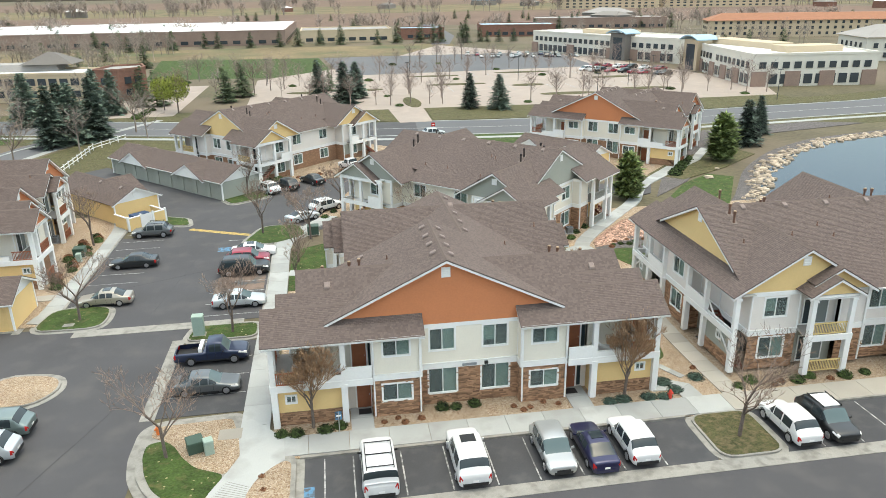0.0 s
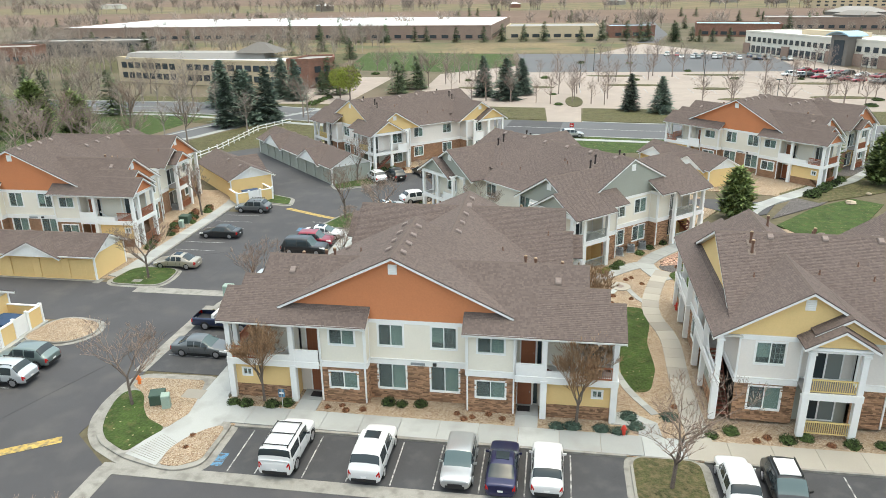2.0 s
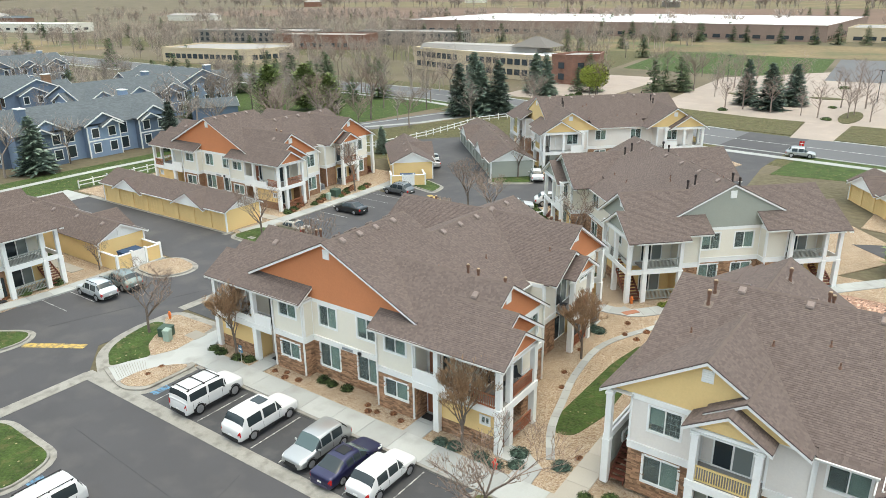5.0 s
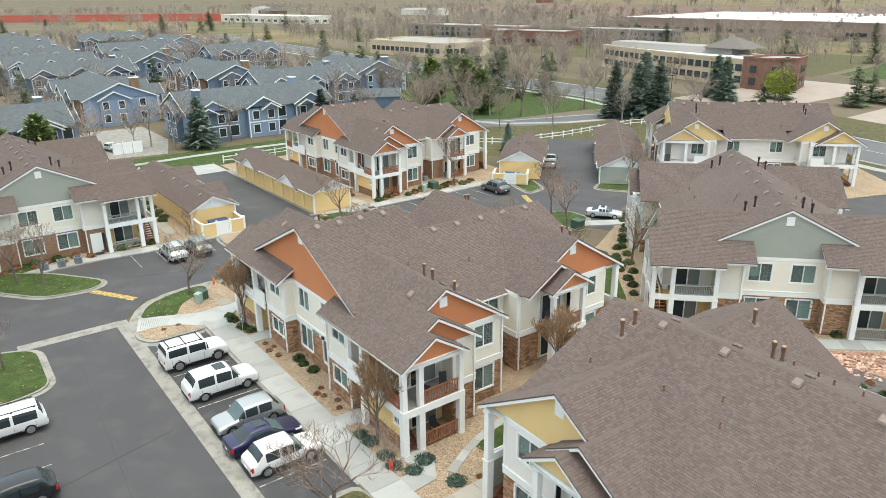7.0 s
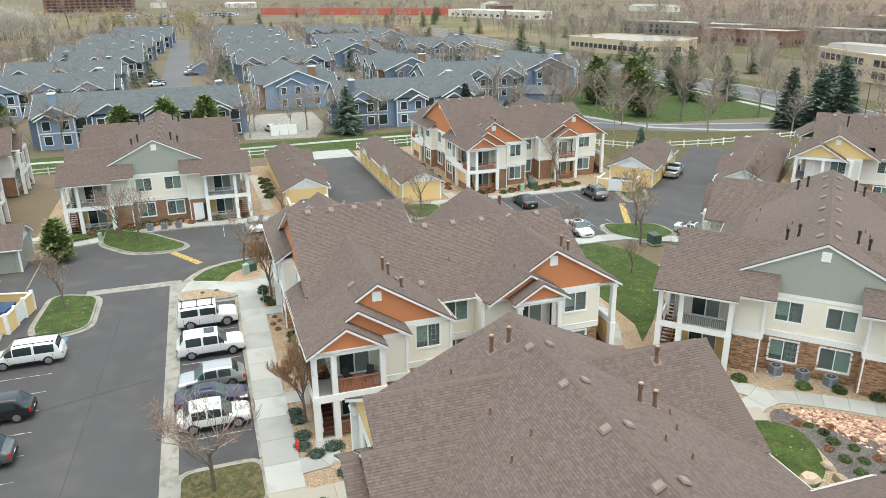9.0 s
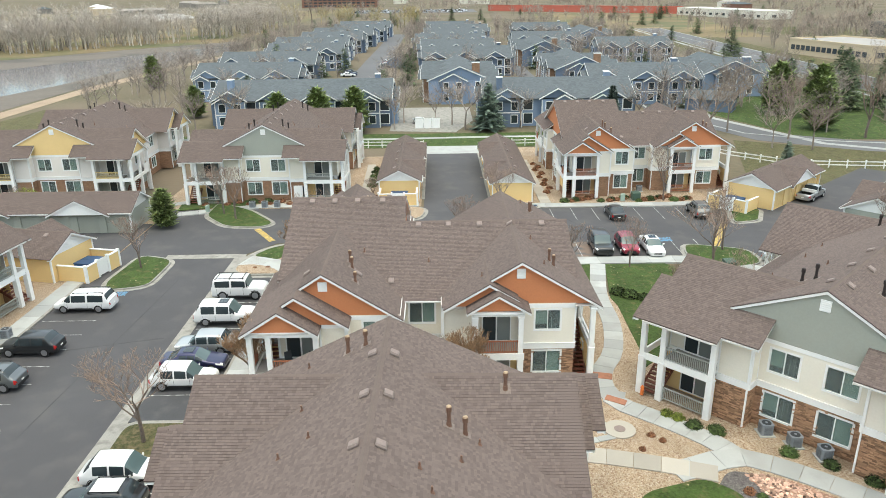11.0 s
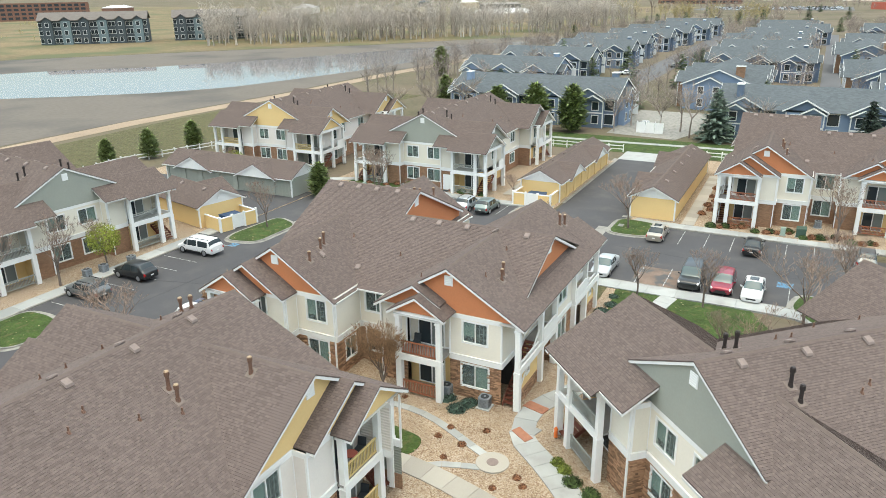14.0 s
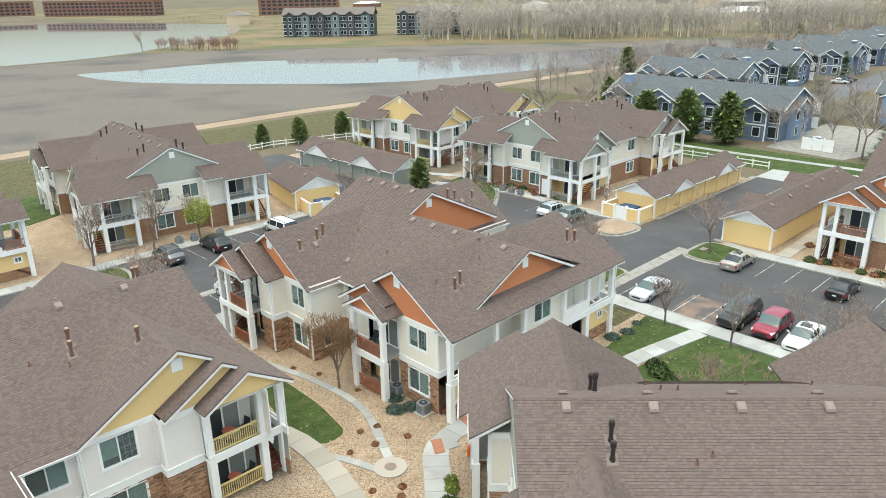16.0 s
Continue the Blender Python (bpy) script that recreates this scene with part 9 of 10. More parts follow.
def stepped_core(x, y, w, d, h, ang, parent_label, wallm, roofm, arch=True):
    root = thing("entrance_tower", pose(x, y, 0, 0, 0, ang), parent_label, "entrance tower")
    g = Geo(); g.box(-w / 2, w / 2, -d / 2, d / 2, 0, h)
    part("wall", g, wallm, root)
    g = Geo()
    n = 8
    for i in range(n):
        x0, x1 = -w * .65 + w * 1.3 * i / n, -w * .65 + w * 1.3 * (i + 1) / n
        z = lambda q: h + 1.2 - 1.4 * (q / (w * .65)) ** 2
        g.hexa([(x0, -d * .75, z(x0)), (x1, -d * .75, z(x1)), (x1, d * .75, z(x1)), (x0, d * .75, z(x0)), (x0, -d * .75, z(x0) + .35), (x1, -d * .75, z(x1) + .35), (x1, d * .75, z(x1) + .35), (x0, d * .75, z(x0) + .35)])
    part("roof", g, roofm, root)
    g = Geo(); g.box(-w * .3, w * .3, -d / 2 - .1, -d / 2 - .02, 0.2, h - 1.5)
    part("window", g, office_glass, root)
stepped_core(118, 283, 7.5, 6, 10.2, 298, "grey office entrance tower with arched roof", house_tan, metal_blue)
stepped_core(127.5, 240, 7.0, 6, 10.2, 282, "tan office entrance tower with arched roof", office_tan, metal_blue)
for x, y, w, d, a in ((122, 306, 26, 7, -62), (138, 226, 30, 8, -82), (142, 202, 18, 8, 0)):
    root = thing("roof_screen", pose(x, y, 8.6, 0, 0, a), "taupe plant screen on the office roof", "screen")
    g = Geo(); g.box(-w / 2, w / 2, -d / 2, d / 2, 0, 1.9)
    part("panel", g, office_tan, root)
block("office_building", [(-126, 226), (-100, 218), (-60, 211), (-54, 214), (-54, 224), (-92, 236), (-122, 244)], 7.2, office_tan, office_white, "tan office with brick end and flat roof", "office", rows=(1.3, 4.5), gap=3.0, win_w=2.2)
block("office_building", [(-62, 210.6), (-55, 210), (-49, 216), (-52, 226), (-60, 224)], 8.0, brick_red, office_grey, "rounded red brick office end", "office", rows=(1.3, 4.5), gap=3.0)
root = thing("roof_pavilion", pose(-98, 229, 7.2), "grey hipped roof pavilion on the office", "roof")
g = Geo(); g.hexa([(-24, -5, 0), (24, -5, 0), (24, 5, 0), (-24, 5, 0), (-23, -4, 2), (23, -4, 2), (23, 4, 2), (-23, 4, 2)])
part("screen", g, office_grey, root)
g = Geo(); g.hexa([(14, -6, 2), (28, -6, 2), (28, 6, 2), (14, 6, 2), (20, -.5, 5), (22, -.5, 5), (22, .5, 5), (20, .5, 5)])
part("roof", g, house_tan, root)
block("office_building", [(-236, 196), (-192, 204), (-188, 222), (-200, 236), (-244, 222)], 5.4, office_tan, office_grey, "tan office with grey flat roof", "office", rows=(1.8,), gap=3.0, win_w=2.2)
block("office_building", [(-248, 268), (-200, 282), (-206, 300), (-254, 288)], 6.5, brick_red, office_grey, "long low red brick office", "office", rows=(1.3,), gap=3.4, far=True)
block("office_building", [(-330, 280), (-250, 300), (-258, 322), (-336, 304)], 6.5, house_tan, office_grey, "taupe far office with grey flat roof", "office", rows=(1.3, 4.0), gap=4, far=True)
block("office_building", [(-230, 310), (-170, 322), (-176, 340), (-236, 330)], 6.5, house_tan, office_grey, "taupe far office with grey flat roof", "office", rows=(1.3, 4.0), gap=4, far=True)
block("shop_building", [(-290, 420), (-150, 432), (-20, 424), (-18, 560), (-150, 575), (-296, 560)], 7.5, brick_taupe, office_white, "long brick shop block with white flat roof", "shop", rows=(1.0,), gap=7, win_w=4, far=True)
block("shop_building", [(-12, 430), (40, 432), (40, 470), (-12, 470)], 6.5, office_tan, office_grey, "tan shop block with grey flat roof", "shop", rows=(1.0,), gap=6, win_w=4, far=True)
block("shop_building", [(46, 440), (72, 442), (72, 462), (46, 462)], 6.0, brick_red, metal_blue, "brick shop with blue metal roof", "shop", rows=(1.0,), gap=5, win_w=3.4, far=True)
block("shop_building", [(96, 452), (140, 440), (146, 470), (100, 480)], 6.5, brick_red, metal_blue, "brick shop with blue metal roof", "shop", rows=(1.0,), gap=5, win_w=3.4, far=True)
block("shop_building", [(150, 520), (240, 500), (250, 540), (160, 560)], 7.0, brick_taupe, office_grey, "far brick shop block with grey roof", "shop", rows=(1.0,), gap=6, win_w=3.4, far=True)
strip("road", [(62, 395), (78, 470), (90, 640)], 10, 0.03, road_m, "grey far street between shops")
block("hotel", [(215, 395), (300, 372), (360, 330), (372, 345), (310, 392), (222, 415)], 9.0, office_tan, roof_terracotta, "tan brick hotel with terracotta roof", "hotel", rows=(1.2, 4.2, 7.0), win_h=1.5, win_w=1.4, gap=4, far=True, pitch=3.6)
block("hotel", [(200, 250), (250, 240), (256, 262), (206, 274)], 8.5, office_cream, office_grey, "cream flats with grey roof", "hotel", rows=(1.2, 4.6), gap=4, win_w=1.6, far=True, pitch=4.0)
block("wrapped_building", [(330, 1010), (460, 990), (470, 1030), (336, 1050)], 14, office_tan, sky_blue_m, "tan block with bright blue roof wrap", "building", rows=(2, 6, 10), gap=9, win_w=4, far=True)
block("wrapped_building", [(470, 990), (640, 960), (650, 1000), (480, 1030)], 13, office_tan, office_tan, "tan far block of flats beside trees", "building", rows=(2, 6, 9), gap=9, win_w=4, far=True)
block("red_barn", [(-812, 120), (-660, 290), (-654, 284), (-806, 114)], 6, red_wall, office_white, "long red wall of a far barn", "barn", rows=(), gap=50, far=True)
block("brick_block", [(-1070, -140), (-1060, -30), (-1030, -30), (-1040, -140)], 17, brick_red, office_grey, "far brick office block with pale bands", "building", rows=(1.5, 5.5, 9.5, 13.2), gap=7, win_w=5, win_h=2.2, far=True)
block("brick_block", [(-256, -906), (-341, -786), (-358, -798), (-273, -918)], 17, brick_red, metal_blue, "far brick office block with pale bands", "building", rows=(1.5, 5.5, 9.5, 13.2), gap=6, win_w=4, win_h=2.2, far=True)
block("brick_block", [(-398, -648), (-470, -596), (-482, -612), (-410, -664)], 16, brick_red, office_grey, "far brick office block with pale bands", "building", rows=(1.5, 5.5, 9.5, 13.2), gap=6, win_w=4, win_h=2.2, far=True)
block("brick_block", [(-150, -1010), (-266, -976), (-272, -996), (-156, -1030)], 17, brick_red, metal_blue, "far brick office block with pale bands", "building", rows=(1.5, 5.5, 9.5, 13.2), gap=6, win_w=4, win_h=2.2, far=True)
block("warehouse", [(-640, 300), (-520, 330), (-514, 306), (-634, 276)], 6, office_cream, office_white, "far pale warehouse with white roof", "building", rows=(1.5,), gap=9, win_w=4, far=True)


def lake_flats(x, y, ang, n, label):
    """Three-storey flats with projecting gabled bays."""
    root = thing("lake_apartments", pose(x, y, 0, 0, 0, ang) @ Matrix.Diagonal((1, 1, 1.3, 1)), label, "flats", "lake flats")
    L = n * 9.0
    fr, gl = Geo(), Geo()
    g = Geo(); g.box(-L / 2, L / 2, 0, 15, 0, 9.4)
    part("wall", g, flats_dark, root)
    for t in (0, 1):
        g = Geo()
        z = lambda q: 12.6 - .36 * abs(q - 7.5)
        y0, y1 = ((-1, 7.5), (7.5, 16))[t]
        g.hexa([(-L / 2 - .6, y0, z(y0) - .2), (L / 2 + .6, y0, z(y0) - .2), (L / 2 - (0 if t else 0) + .6, y1, z(y1) - .2), (-L / 2 - .6, y1, z(y1) - .2), (-L / 2 - .6, y0, z(y0)), (L / 2 + .6, y0, z(y0)), (L / 2 + .6, y1, z(y1)), (-L / 2 - .6, y1, z(y1))])
        part("roof_slope", g, flats_roof, root)
    for i in range(n):
        x0 = -L / 2 + 9 * i + 4.5
        g = Geo(); g.box(x0 - 2.4, x0 + 2.4, -1.6, .2, 0, 9.3)
        part("bay", g, util_pale_blue if i % 2 else flats_dark, root)
        for t in (1, -1):
            g = Geo()
            a_, b_ = sorted((x0, x0 + t * 3.0))
            z = lambda q: 11.0 - .5 * abs(q - x0)
            g.hexa([(a_, -2.2, z(a_) - .2), (b_, -2.2, z(b_) - .2), (b_, 5, z(b_) - .2), (a_, 5, z(a_) - .2), (a_, -2.2, z(a_)), (b_, -2.2, z(b_)), (b_, 5, z(b_)), (a_, 5, z(a_))])
            part("bay_roof", g, flats_roof, root)
        g = Geo(); g.tri((x0 - 2.4, -1.65, 9.3), (x0 + 2.4, -1.65, 9.3), (x0, -1.65, 10.8))
        part("gable_wall", g, flats_dark, root)
        for dx, yy in ((0, -1.61), (-3.6, -.01), (3.6, -.01)):
            for z in (.8, 3.9, 7.0):
                fr.box(x0 + dx - .95, x0 + dx + .95, yy - .08, yy, z - .12, z + 1.72)
                gl.box(x0 + dx - .8, x0 + dx + .8, yy - .1, yy - .08, z, z + 1.6)
    part("window_frames", fr, white, root)["kind"] = "stuff"
    part("panes", gl, car_glass, root)["kind"] = "stuff"
    return root


flats_dark = mat("dark_slate_siding", (0.075, 0.09, 0.1), 0.7, var=0.08)
flats_roof = mat("grey_brown_roof", (0.17, 0.15, 0.135), 0.9, var=0.15, scale=0.5)
util_pale_blue = mat("grey_teal_siding", (0.17, 0.22, 0.235), 0.7, var=0.08)
FL = "dark slate three-storey flats beyond the lake"
lake_flats(-219, -273, 132.7, 6, FL)
lake_flats(-266, -231, 132.7, 5, FL)
far_rng = random.Random(21)
for i in range(55):
    a = far_rng.uniform(-0.95, 3.4)
    d = far_rng.uniform(520, 1700)
    x, y = -d * math.cos(a) * 0.9 + 40, d * math.sin(a)
    if y > 580 and abs(x + 100) < 700 and y < 1000 or -830 < x < -380 and -80 < y < 330:
        continue
    w, dp, h = far_rng.uniform(14, 60), far_rng.uniform(10, 25), far_rng.uniform(5, 9)
    root = thing("far_building", pose(x, y, 0, 0, 0, far_rng.uniform(0, 180)), "far pale building among trees", "building", "far buildings")
    g = Geo(); g.box(-w / 2, w / 2, -dp / 2, dp / 2, 0, h)
    part("wall", g, far_rng.choice((office_tan, house_tan, brick_red, office_cream)), root)
    g = Geo(); g.hexa([(-w / 2 - .5, -dp / 2 - .5, h), (w / 2 + .5, -dp / 2 - .5, h), (w / 2 + .5, dp / 2 + .5, h), (-w / 2 - .5, dp / 2 + .5, h), (-w / 2 + dp * .3, -.3, h + dp * .16), (w / 2 - dp * .3, -.3, h + dp * .16), (w / 2 - dp * .3, .3, h + dp * .16), (-w / 2 + dp * .3, .3, h + dp * .16)])
    part("roof", g, far_rng.choice((office_grey, house_tan, office_white, roof_blue)), root)


def merged_trees(name, spots, meshes, material, label, category="woods"):
    """Many far trees as one object."""
    rng = random.Random(len(spots))
    V, F, off = [], [], 0
    base = []
    for me in meshes:
        v = np.empty(len(me.vertices) * 3); me.vertices.foreach_get("co", v)
        base.append((v.reshape(-1, 3), [tuple(p.vertices) for p in me.polygons]))
    for x, y, s in spots:
        a = rng.uniform(0, math.tau)
        c, q = math.cos(a), math.sin(a)
        for v, f in base:
            w = v * s
            V.append(np.stack((w[:, 0] * c - w[:, 1] * q + x, w[:, 0] * q + w[:, 1] * c + y, w[:, 2]), 1))
            F += [tuple(i + off for i in p) for p in f]
            off += len(v)
    me = bpy.data.meshes.new(name)
    me.from_pydata(np.concatenate(V).tolist(), [], F)
    me.materials.append(material)
    return tagged(new(name, me), label, category, kind="stuff")


def far_tree_mesh(seed, h, spread, lean, depth=3, twig_r=0.03):
    rng = random.Random(seed)
    g = Geo()

    def go(p, d, length, r, lev):
        q = p
        for k in range(2):
            d = (d + Vector((rng.uniform(-1, 1), rng.uniform(-1, 1), rng.uniform(-.2, .5))) * .18).normalized()
            q2 = q + d * length / 2
            g.tube(q, q2, r * (1 - .2 * k), r * (.8 - .2 * k), 3, cap=False)
            if lev < depth and (k or lev or depth < 3):
                for c in range(5 if depth < 3 else 4 if lev != 1 else 3):
                    a = rng.uniform(0, math.tau)
                    nd = (d * lean + Vector((math.cos(a), math.sin(a), .2)) * spread * rng.uniform(.5, 1)).normalized()
                    go(q2, nd, length * rng.uniform(.62, .95), max(r * .5, twig_r), lev + 1)
            q = q2
    go(Vector((0, 0, 0)), Vector((0, 0, 1)), h * .36, h * .022, 0)
    return g.mesh("far_tree", twig_tan)


def light_tree_mesh(seed, limbs, wide=.5, thick=1.0, twigs=4, foot=2.0):
    """A far bare tree, 10 m high: a trunk, blade-like limbs, and fine twigs at their ends."""
    rng = random.Random(seed)
    g = Geo()
    top = Vector((rng.uniform(-.3, .3), rng.uniform(-.3, .3), 6.4))
    g.tube((0, 0, 0), top * .5, .17, .12, 4, cap=False)
    g.tube(top * .5, top, .12, .04, 3, cap=False)

    def blade(p, q, w):
        d = (q - p)
        n = d.cross(Vector((rng.uniform(-1, 1), rng.uniform(-1, 1), rng.uniform(-1, 1)))).normalized() * w * thick
        g.tri(p - n, p + n, q)
    for i in range(limbs):
        f = (i + rng.random()) / limbs
        p = top * ((foot + (6.2 - foot) * f) / 6.4)
        a = i * 2.4 + rng.uniform(-.5, .5)
        r = wide * 4.2 * (1 - .45 * f) * rng.uniform(.7, 1.1)
        q = p + Vector((math.cos(a) * r, math.sin(a) * r, rng.uniform(1.6, 3.4) * (1 - .15 * f)))
        blade(p, q, .07)
        for k in range(3):
            m_ = p.lerp(q, .35 + .3 * k + rng.uniform(-.08, .08))
            e = m_ + Vector((rng.uniform(-1, 1), rng.uniform(-1, 1), rng.uniform(.3, 1.1))) * 1.3
            blade(m_, e, .045)
            for j in range(twigs):
                o = m_.lerp(e, rng.uniform(.2, 1))
                blade(o, o + Vector((rng.uniform(-1, 1), rng.uniform(-1, 1), rng.uniform(.0, 1.0))) * 1.1, .03)
    return g.mesh("far_tree", twig_tan)


ft3 = far_tree_mesh(33, 10, .9, .75)
lt1, lt3 = light_tree_mesh(1, 14, .55), light_tree_mesh(3, 18, .7)
ct1, ct2 = light_tree_mesh(6, 17, .42, .9, 5, .8), light_tree_mesh(7, 15, .55, .9, 5, 1.2)
lt4, lt5 = light_tree_mesh(4, 10, .8, 3.0, 1), light_tree_mesh(5, 10, .95, 3.0, 1)
wr_ = random.Random(77)


def taken(x, y):
    """Whether a spot lies on a house, a lane or another cleared place."""
    for hx, hy, a, L, k in HOUSES:
        dx, dy = (L / 2 + 3, 11) if a == 0 else (11, L / 2 + 3)
        if abs(x - hx) < dx and abs(y - hy) < dy:
            return True
    return (-395 < x < -104 and (25 < y < 38 or 78 < y < 87)) or (-110 < x < -60 and 44 < y < 64) or x > -74 and y < 170


def grove(name, n, box, sizes, meshes, material, label, clump=0.0, ok=lambda x, y: True):
    spots, tries = [], 0
    while len(spots) < n and tries < n * 8:
        tries += 1
        x, y = wr_.uniform(box[0], box[2]), wr_.uniform(box[1], box[3])
        for j in range(1 + int(clump * wr_.random() * 6)):
            p = (x + wr_.uniform(-9, 9) * clump, y + wr_.uniform(-9, 9) * clump)
            if ok(*p) and not taken(*p):
                spots.append((*p, wr_.uniform(*sizes)))
    half = len(spots) // 2
    for k, q in enumerate((spots[:half], spots[half:])):
        merged_trees(name, q, [meshes[k % len(meshes)]], material, label)


pale = mat("pale_cottonwood", (0.46, 0.41, 0.36), 0.95, var=0.2, scale=0.2, island=0.3)
# twig brown made paler: distance haze is painted into this colour
brown_far = mat("haze_paled_brown_twigs", (0.33, 0.272, 0.232), 0.95, var=0.2, scale=0.04, island=0.3)
grey_far = mat("grey_brown_twigs", (0.29, 0.242, 0.21), 0.95, var=0.2, scale=0.1, island=0.3)
willow = mat("yellow_willow_twigs", (0.36, 0.3, 0.15), 0.95, var=0.2, scale=0.1, island=0.3)
# cottonwoods beyond the lake
shore = [(-222, -196), (-252, -160), (-285, -126), (-330, -92), (-400, -60), (-470, -40)]
spots = []
for a, b in zip(shore, shore[1:]):
    for i in range(95):
        t, k = wr_.random(), wr_.random()
        spots.append((a[0] + (b[0] - a[0]) * t - k * 40, a[1] + (b[1] - a[1]) * t - k * 34, wr_.uniform(1.3, 2.3)))
merged_trees("cottonwood_belt", spots[::2], [ct1], pale, "pale bare cottonwoods in a belt beyond the lake")
merged_trees("cottonwood_belt", spots[1::2], [ct2], pale, "pale bare cottonwoods in a belt beyond the lake")
# street and park trees
park = [(-66, 118), (-72, 128), (-80, 120), (-92, 140), (-104, 122), (-112, 150), (-126, 140), (-64, 150), (-70, 160), (-84, 158), (-98, 165), (-120, 170), (-140, 150), (-60, 134), (-52, 128), (-46, 142), (-57, 118), (-66, 170), (-75, 176), (-134, 170), (-40, 160), (-36, 152), (-62, 102), (-70, 104), (-74, 110), (-60, 196), (-72, 192), (-86, 188), (-98, 196), (-110, 190), (-80, 206), (-122, 204), (-136, 196), (-90, 178), (-130, 182), (-30, 210), (-20, 214), (-12, 206), (-84, 146), (-94, 152), (-74, 146), (-100, 136)]
merged_trees("park_trees", [(x, y, wr_.uniform(.75, 1.2)) for x, y in park[::2]], [ft3], mat("brown_park_twigs", (0.25, 0.2, 0.165), 0.95, var=0.25, scale=0.2), "bare brown park trees beside the street")
merged_trees("park_trees", [(x, y, wr_.uniform(.75, 1.2)) for x, y in park[1::2]], [lt3], grey_far, "bare brown park trees beside the street")
lot = [(-4, 186), (6, 186), (16, 184), (22, 192), (18, 202), (26, 184), (52, 182), (60, 186), (66, 178), (80, 182), (90, 186), (30, 230), (40, 236), (48, 246), (70, 240), (78, 228), (90, 240), (-16, 222), (-8, 232), (2, 226), (12, 240), (-26, 234), (60, 262), (74, 268), (102, 262), (112, 250), (96, 196), (104, 188), (112, 182), (90, 205), (44, 290), (36, 280), (28, 290), (56, 300), (116, 240), (-34, 246), (-44, 250), (-18, 256)]
merged_trees("lot_trees", [(x + dx, y + dy, wr_.uniform(.7, 1.15)) for x, y in lot for dx, dy in ((0, 0), (wr_.uniform(3, 9), wr_.uniform(-4, 4)))], [lt3], mat("grey_lot_twigs", (0.28, 0.22, 0.19), 0.95, var=0.25, scale=0.2), "bare trees in the car park islands")
WOODS = "bare brown trees among the buildings"
merged_trees("townhouse_trees", [(-79 - wr_.uniform(0, 3), y, wr_.uniform(.8, 1.1)) for y in (6, 14, 46, 60, 71, 95, 101)] + [(-85, 57.5, .95), (-88, 47.5, .9), (-83, 54, .8), (-60.5, 92, .7), (-59, 112, .8), (-74, 1, .8)], [ft3], grey_far, "bare trees before the townhouses")
grove("townhouse_trees", 420, (-390, -30, -98, 150), (.75, 1.25), (lt1, lt3), grey_far, "bare trees between the townhouses")
grove("office_woods", 620, (-420, 140, -70, 420), (.8, 1.35), (lt1, lt3), brown_far, WOODS, .5, lambda x, y: not (-60 < x < 30 and 225 < y < 400) and not (-128 < x < -50 and 205 < y < 246) and not (-246 < x < -186 and 194 < y < 238) and y > 168 - (x + 50) * .12)
grove("far_woods", 900, (-1150, -80, -380, 700), (.7, 1.25), (lt4, lt5), brown_far, WOODS, .9, lambda x, y: not (-820 < x < -420 and 60 < y < 110))
grove("far_woods", 330, (-700, 480, 420, 640), (.9, 1.6), (lt4, lt5), brown_far, WOODS, .8)
grove("river_woods", 520, (-1400, 985, 1000, 1075), (1.2, 2.4), (lt4, lt5), grey_far, "hazy river woods along the far fields", .9)
grove("river_woods", 240, (-1700, 1480, 1100, 1580), (1.6, 3.0), (lt4, lt5), grey_far, "hazy river woods along the far fields", .9)
grove("east_woods", 160, (125, 170, 420, 560), (.7, 1.2), (lt1, lt3), brown_far, WOODS, .4, lambda x, y: not (110 < x < 165 and y < 350))
grove("willow_trees", 26, (-600, -70, -430, 40), (1.3, 2.0), (lt3, lt3), willow, "yellow willows in fresh bud", .6)
grove("meadow_brush", 130, (-420, -640, -215, -300), (.2, .5), (lt3, lt1), willow, "low brush on the tan meadow", .6)
reeds = [(-112 - 20 * t + wr_.uniform(-5, 5), -261 + 33 * t + wr_.uniform(-4, 4), wr_.uniform(.5, .8)) for t in (k / 60 for k in range(60))]
merged_trees("reed_thicket", reeds, [lt3], mat("red_brown_reeds", (0.3, 0.2, 0.155), 0.95, var=0.25, scale=0.2, island=0.3), "red-brown thicket on the lake bank", "thicket")
for x, y, s in ((-98, -254, 10), (-70, 120, 11), (-66, 132, 12), (-560, -48, 26), (-60, -12, 6)):
    bare_tree(x, y, s, "far2", "old bare spreading tree")
t_, c_ = conifer_meshes(4, 9.0, 3.0, needle, False, 0.5)
sp = []
for i in range(210):
    a = wr_.uniform(-0.2, 2.6)
    d = wr_.uniform(180, 760)
    sp.append((-d * math.cos(a) + 30, d * math.sin(a) + 30, wr_.uniform(.7, 1.3)))
sp = [p for p in sp if not taken(*p[:2])]
sp += [(-84 - 6 * k + wr_.uniform(-4, 4), 136 + wr_.uniform(0, 44), wr_.uniform(.9, 1.4)) for k in range(14)]
sp += [(-130 + k * 13 + wr_.uniform(-4, 4), 412 + wr_.uniform(-8, 6), wr_.uniform(.9, 1.3)) for k in range(17)]
sp += [(60 + k * 9, 405 + wr_.uniform(-8, 6), wr_.uniform(.8, 1.2)) for k in range(9)]
sp += [(-30 + wr_.uniform(-20, 60), 205 + wr_.uniform(-10, 12), wr_.uniform(.7, 1.1)) for k in range(8)]
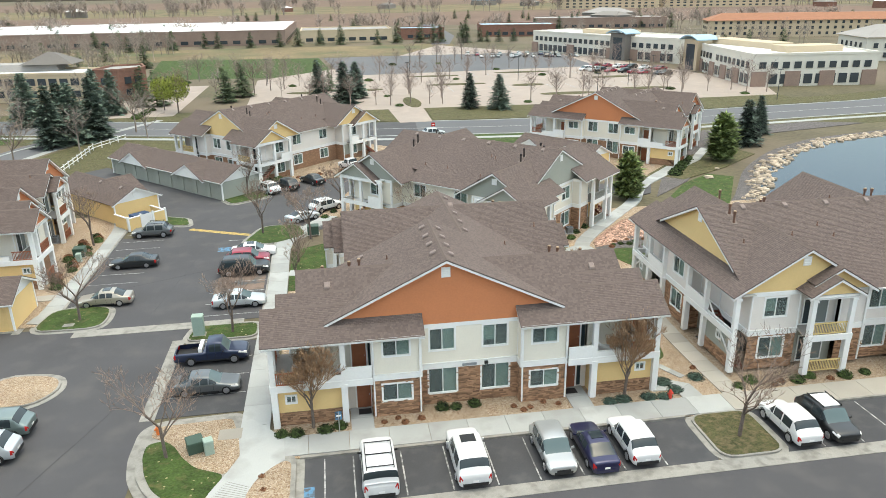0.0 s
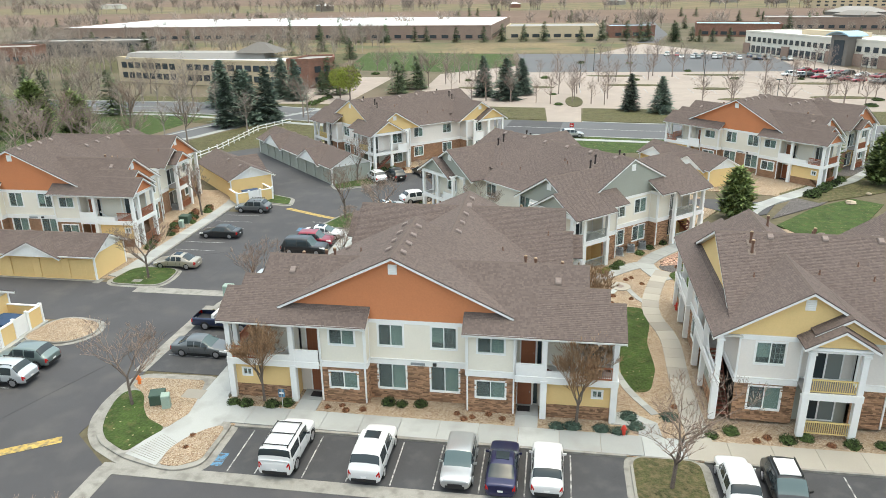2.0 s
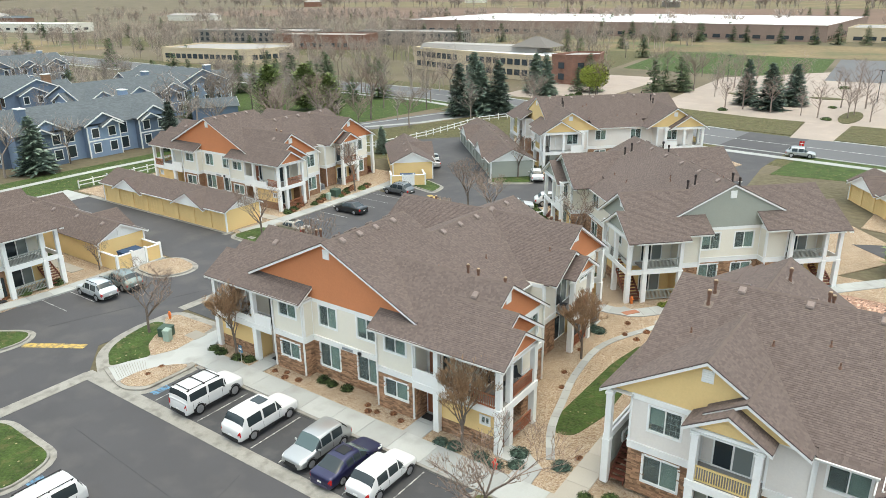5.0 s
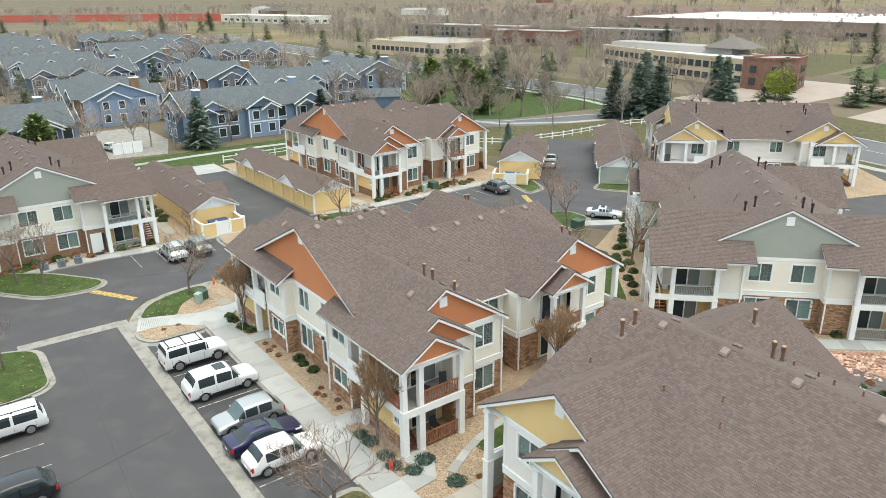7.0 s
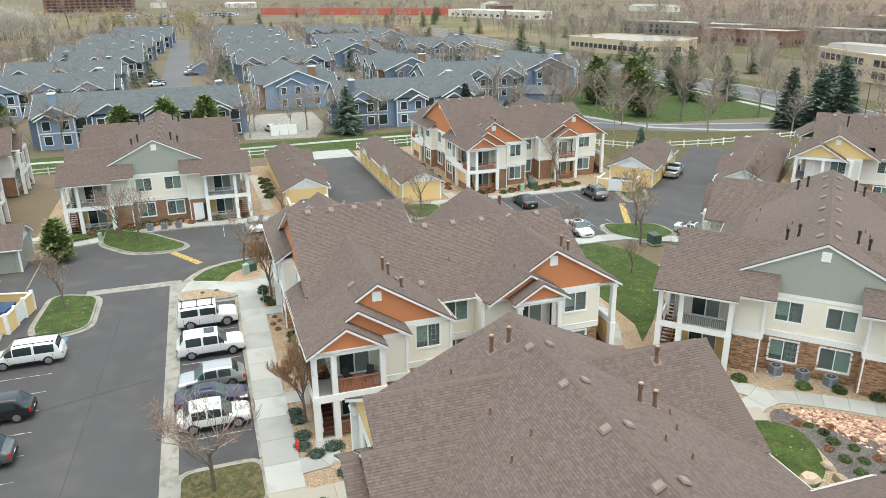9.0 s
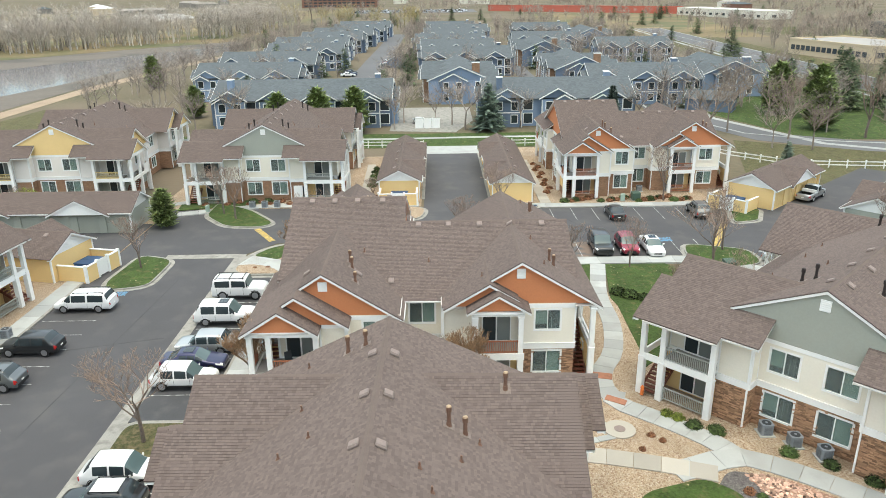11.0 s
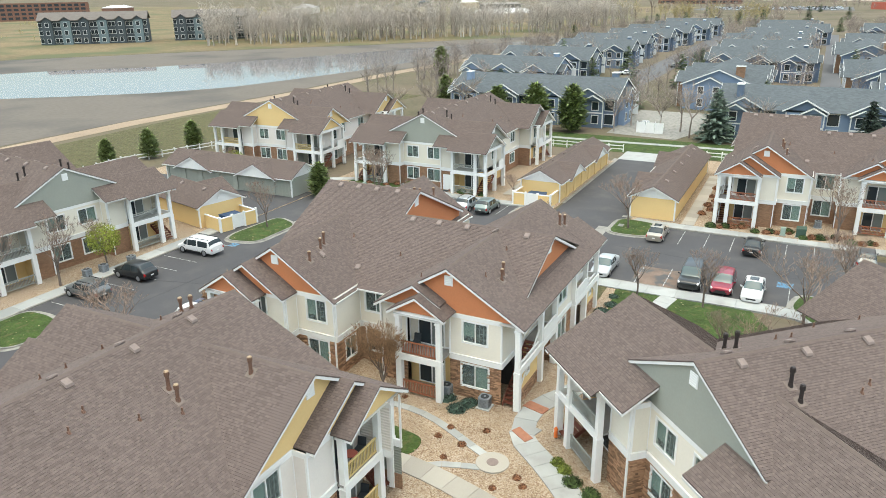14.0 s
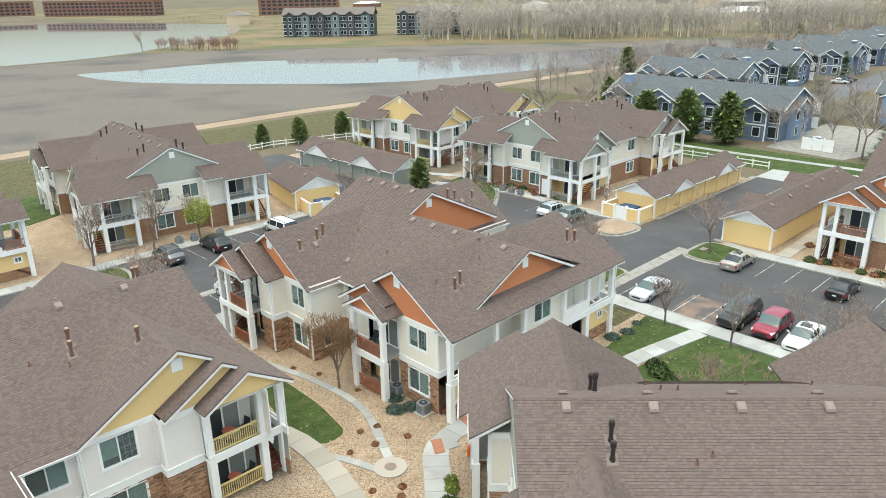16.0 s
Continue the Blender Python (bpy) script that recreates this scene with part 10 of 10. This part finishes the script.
sp += [(x, y, wr_.uniform(.7, 1.05)) for x, y in ((-108, 8), (-110, 42), (-113, 70), (-148, 22), (-150, 46), (-186, 46), (-190, 88), (-228, 46), (-150, 110), (-170, 120), (-182, 24), (-110, 96), (-103, 112), (-118, 116))]
sp = [p for p in sp if not (-60 < p[0] < 30 and 225 < p[1] < 400) and not (8 < p[0] < 165 and 160 < p[1] < 400)]
merged_trees("far_conifers", sp, [t_, c_], mat("far_needles", (0.13, 0.165, 0.085), 0.95, var=0.3, scale=0.1, island=0.4), "dark far conifers among the buildings")
# vehicles too far to tell apart
fc = Geo()
for i in range(220):
    x, y = -822 + wr_.uniform(-45, 45), 30 + wr_.uniform(-70, 60)
    fc.box(x - 2.2, x + 2.2, y - .9, y + .9, .3, 1.0); fc.box(x - 1.2, x + 1.0, y - .75, y + .75, 1.0, 1.5)
ob = solid("far_parked_cars", fc, mat("far_car_paint", (0.3, 0.31, 0.33), 0.4, 0.2, var=0.1, island=1.2), "rows of far parked cars by the brick offices", "cars", kind="stuff")
flat("lot", rect(-880, -50, -770, 100), 0.03, road_m, "grey far car park", "car park")
# hedge mounds in the car park
hm = [(x + wr_.uniform(-2, 2), y - 2, 0) for x, y in lot]
for x, y, _ in hm[::2]:
    shrub(x, y, wr_.uniform(1.0, 1.7), shrub_green, "low clipped hedge mound in a car park island", 0.5)
for k in range(12):
    line(24 + k * 6, 205, 24 + k * 6, 215, name="bay_line", w=0.25, z=0.05)
    line(30 + k * 5, 238, 30 + k * 5, 248, name="bay_line", w=0.25, z=0.05)

# ---- shingles and stones of the near buildings ----
singles = E_H.shingles(2, single=(7.0, 8.0, 2.0, 6.0))
for P in singles:
    g = Geo()
    g.v, g.f = list(P), [(0, 1, 2, 3), (4, 5, 1, 0)]
    part("shingle", g, shingle_tab, E_ROOT)
C_H.shingles(3)
G_H.shingles(4)
stone_cladding(C_ROOT, C_LOG, 5)
stone_cladding(E_ROOT, E_LOG, 6)
stone_cladding(G_ROOT, G_LOG, 7)
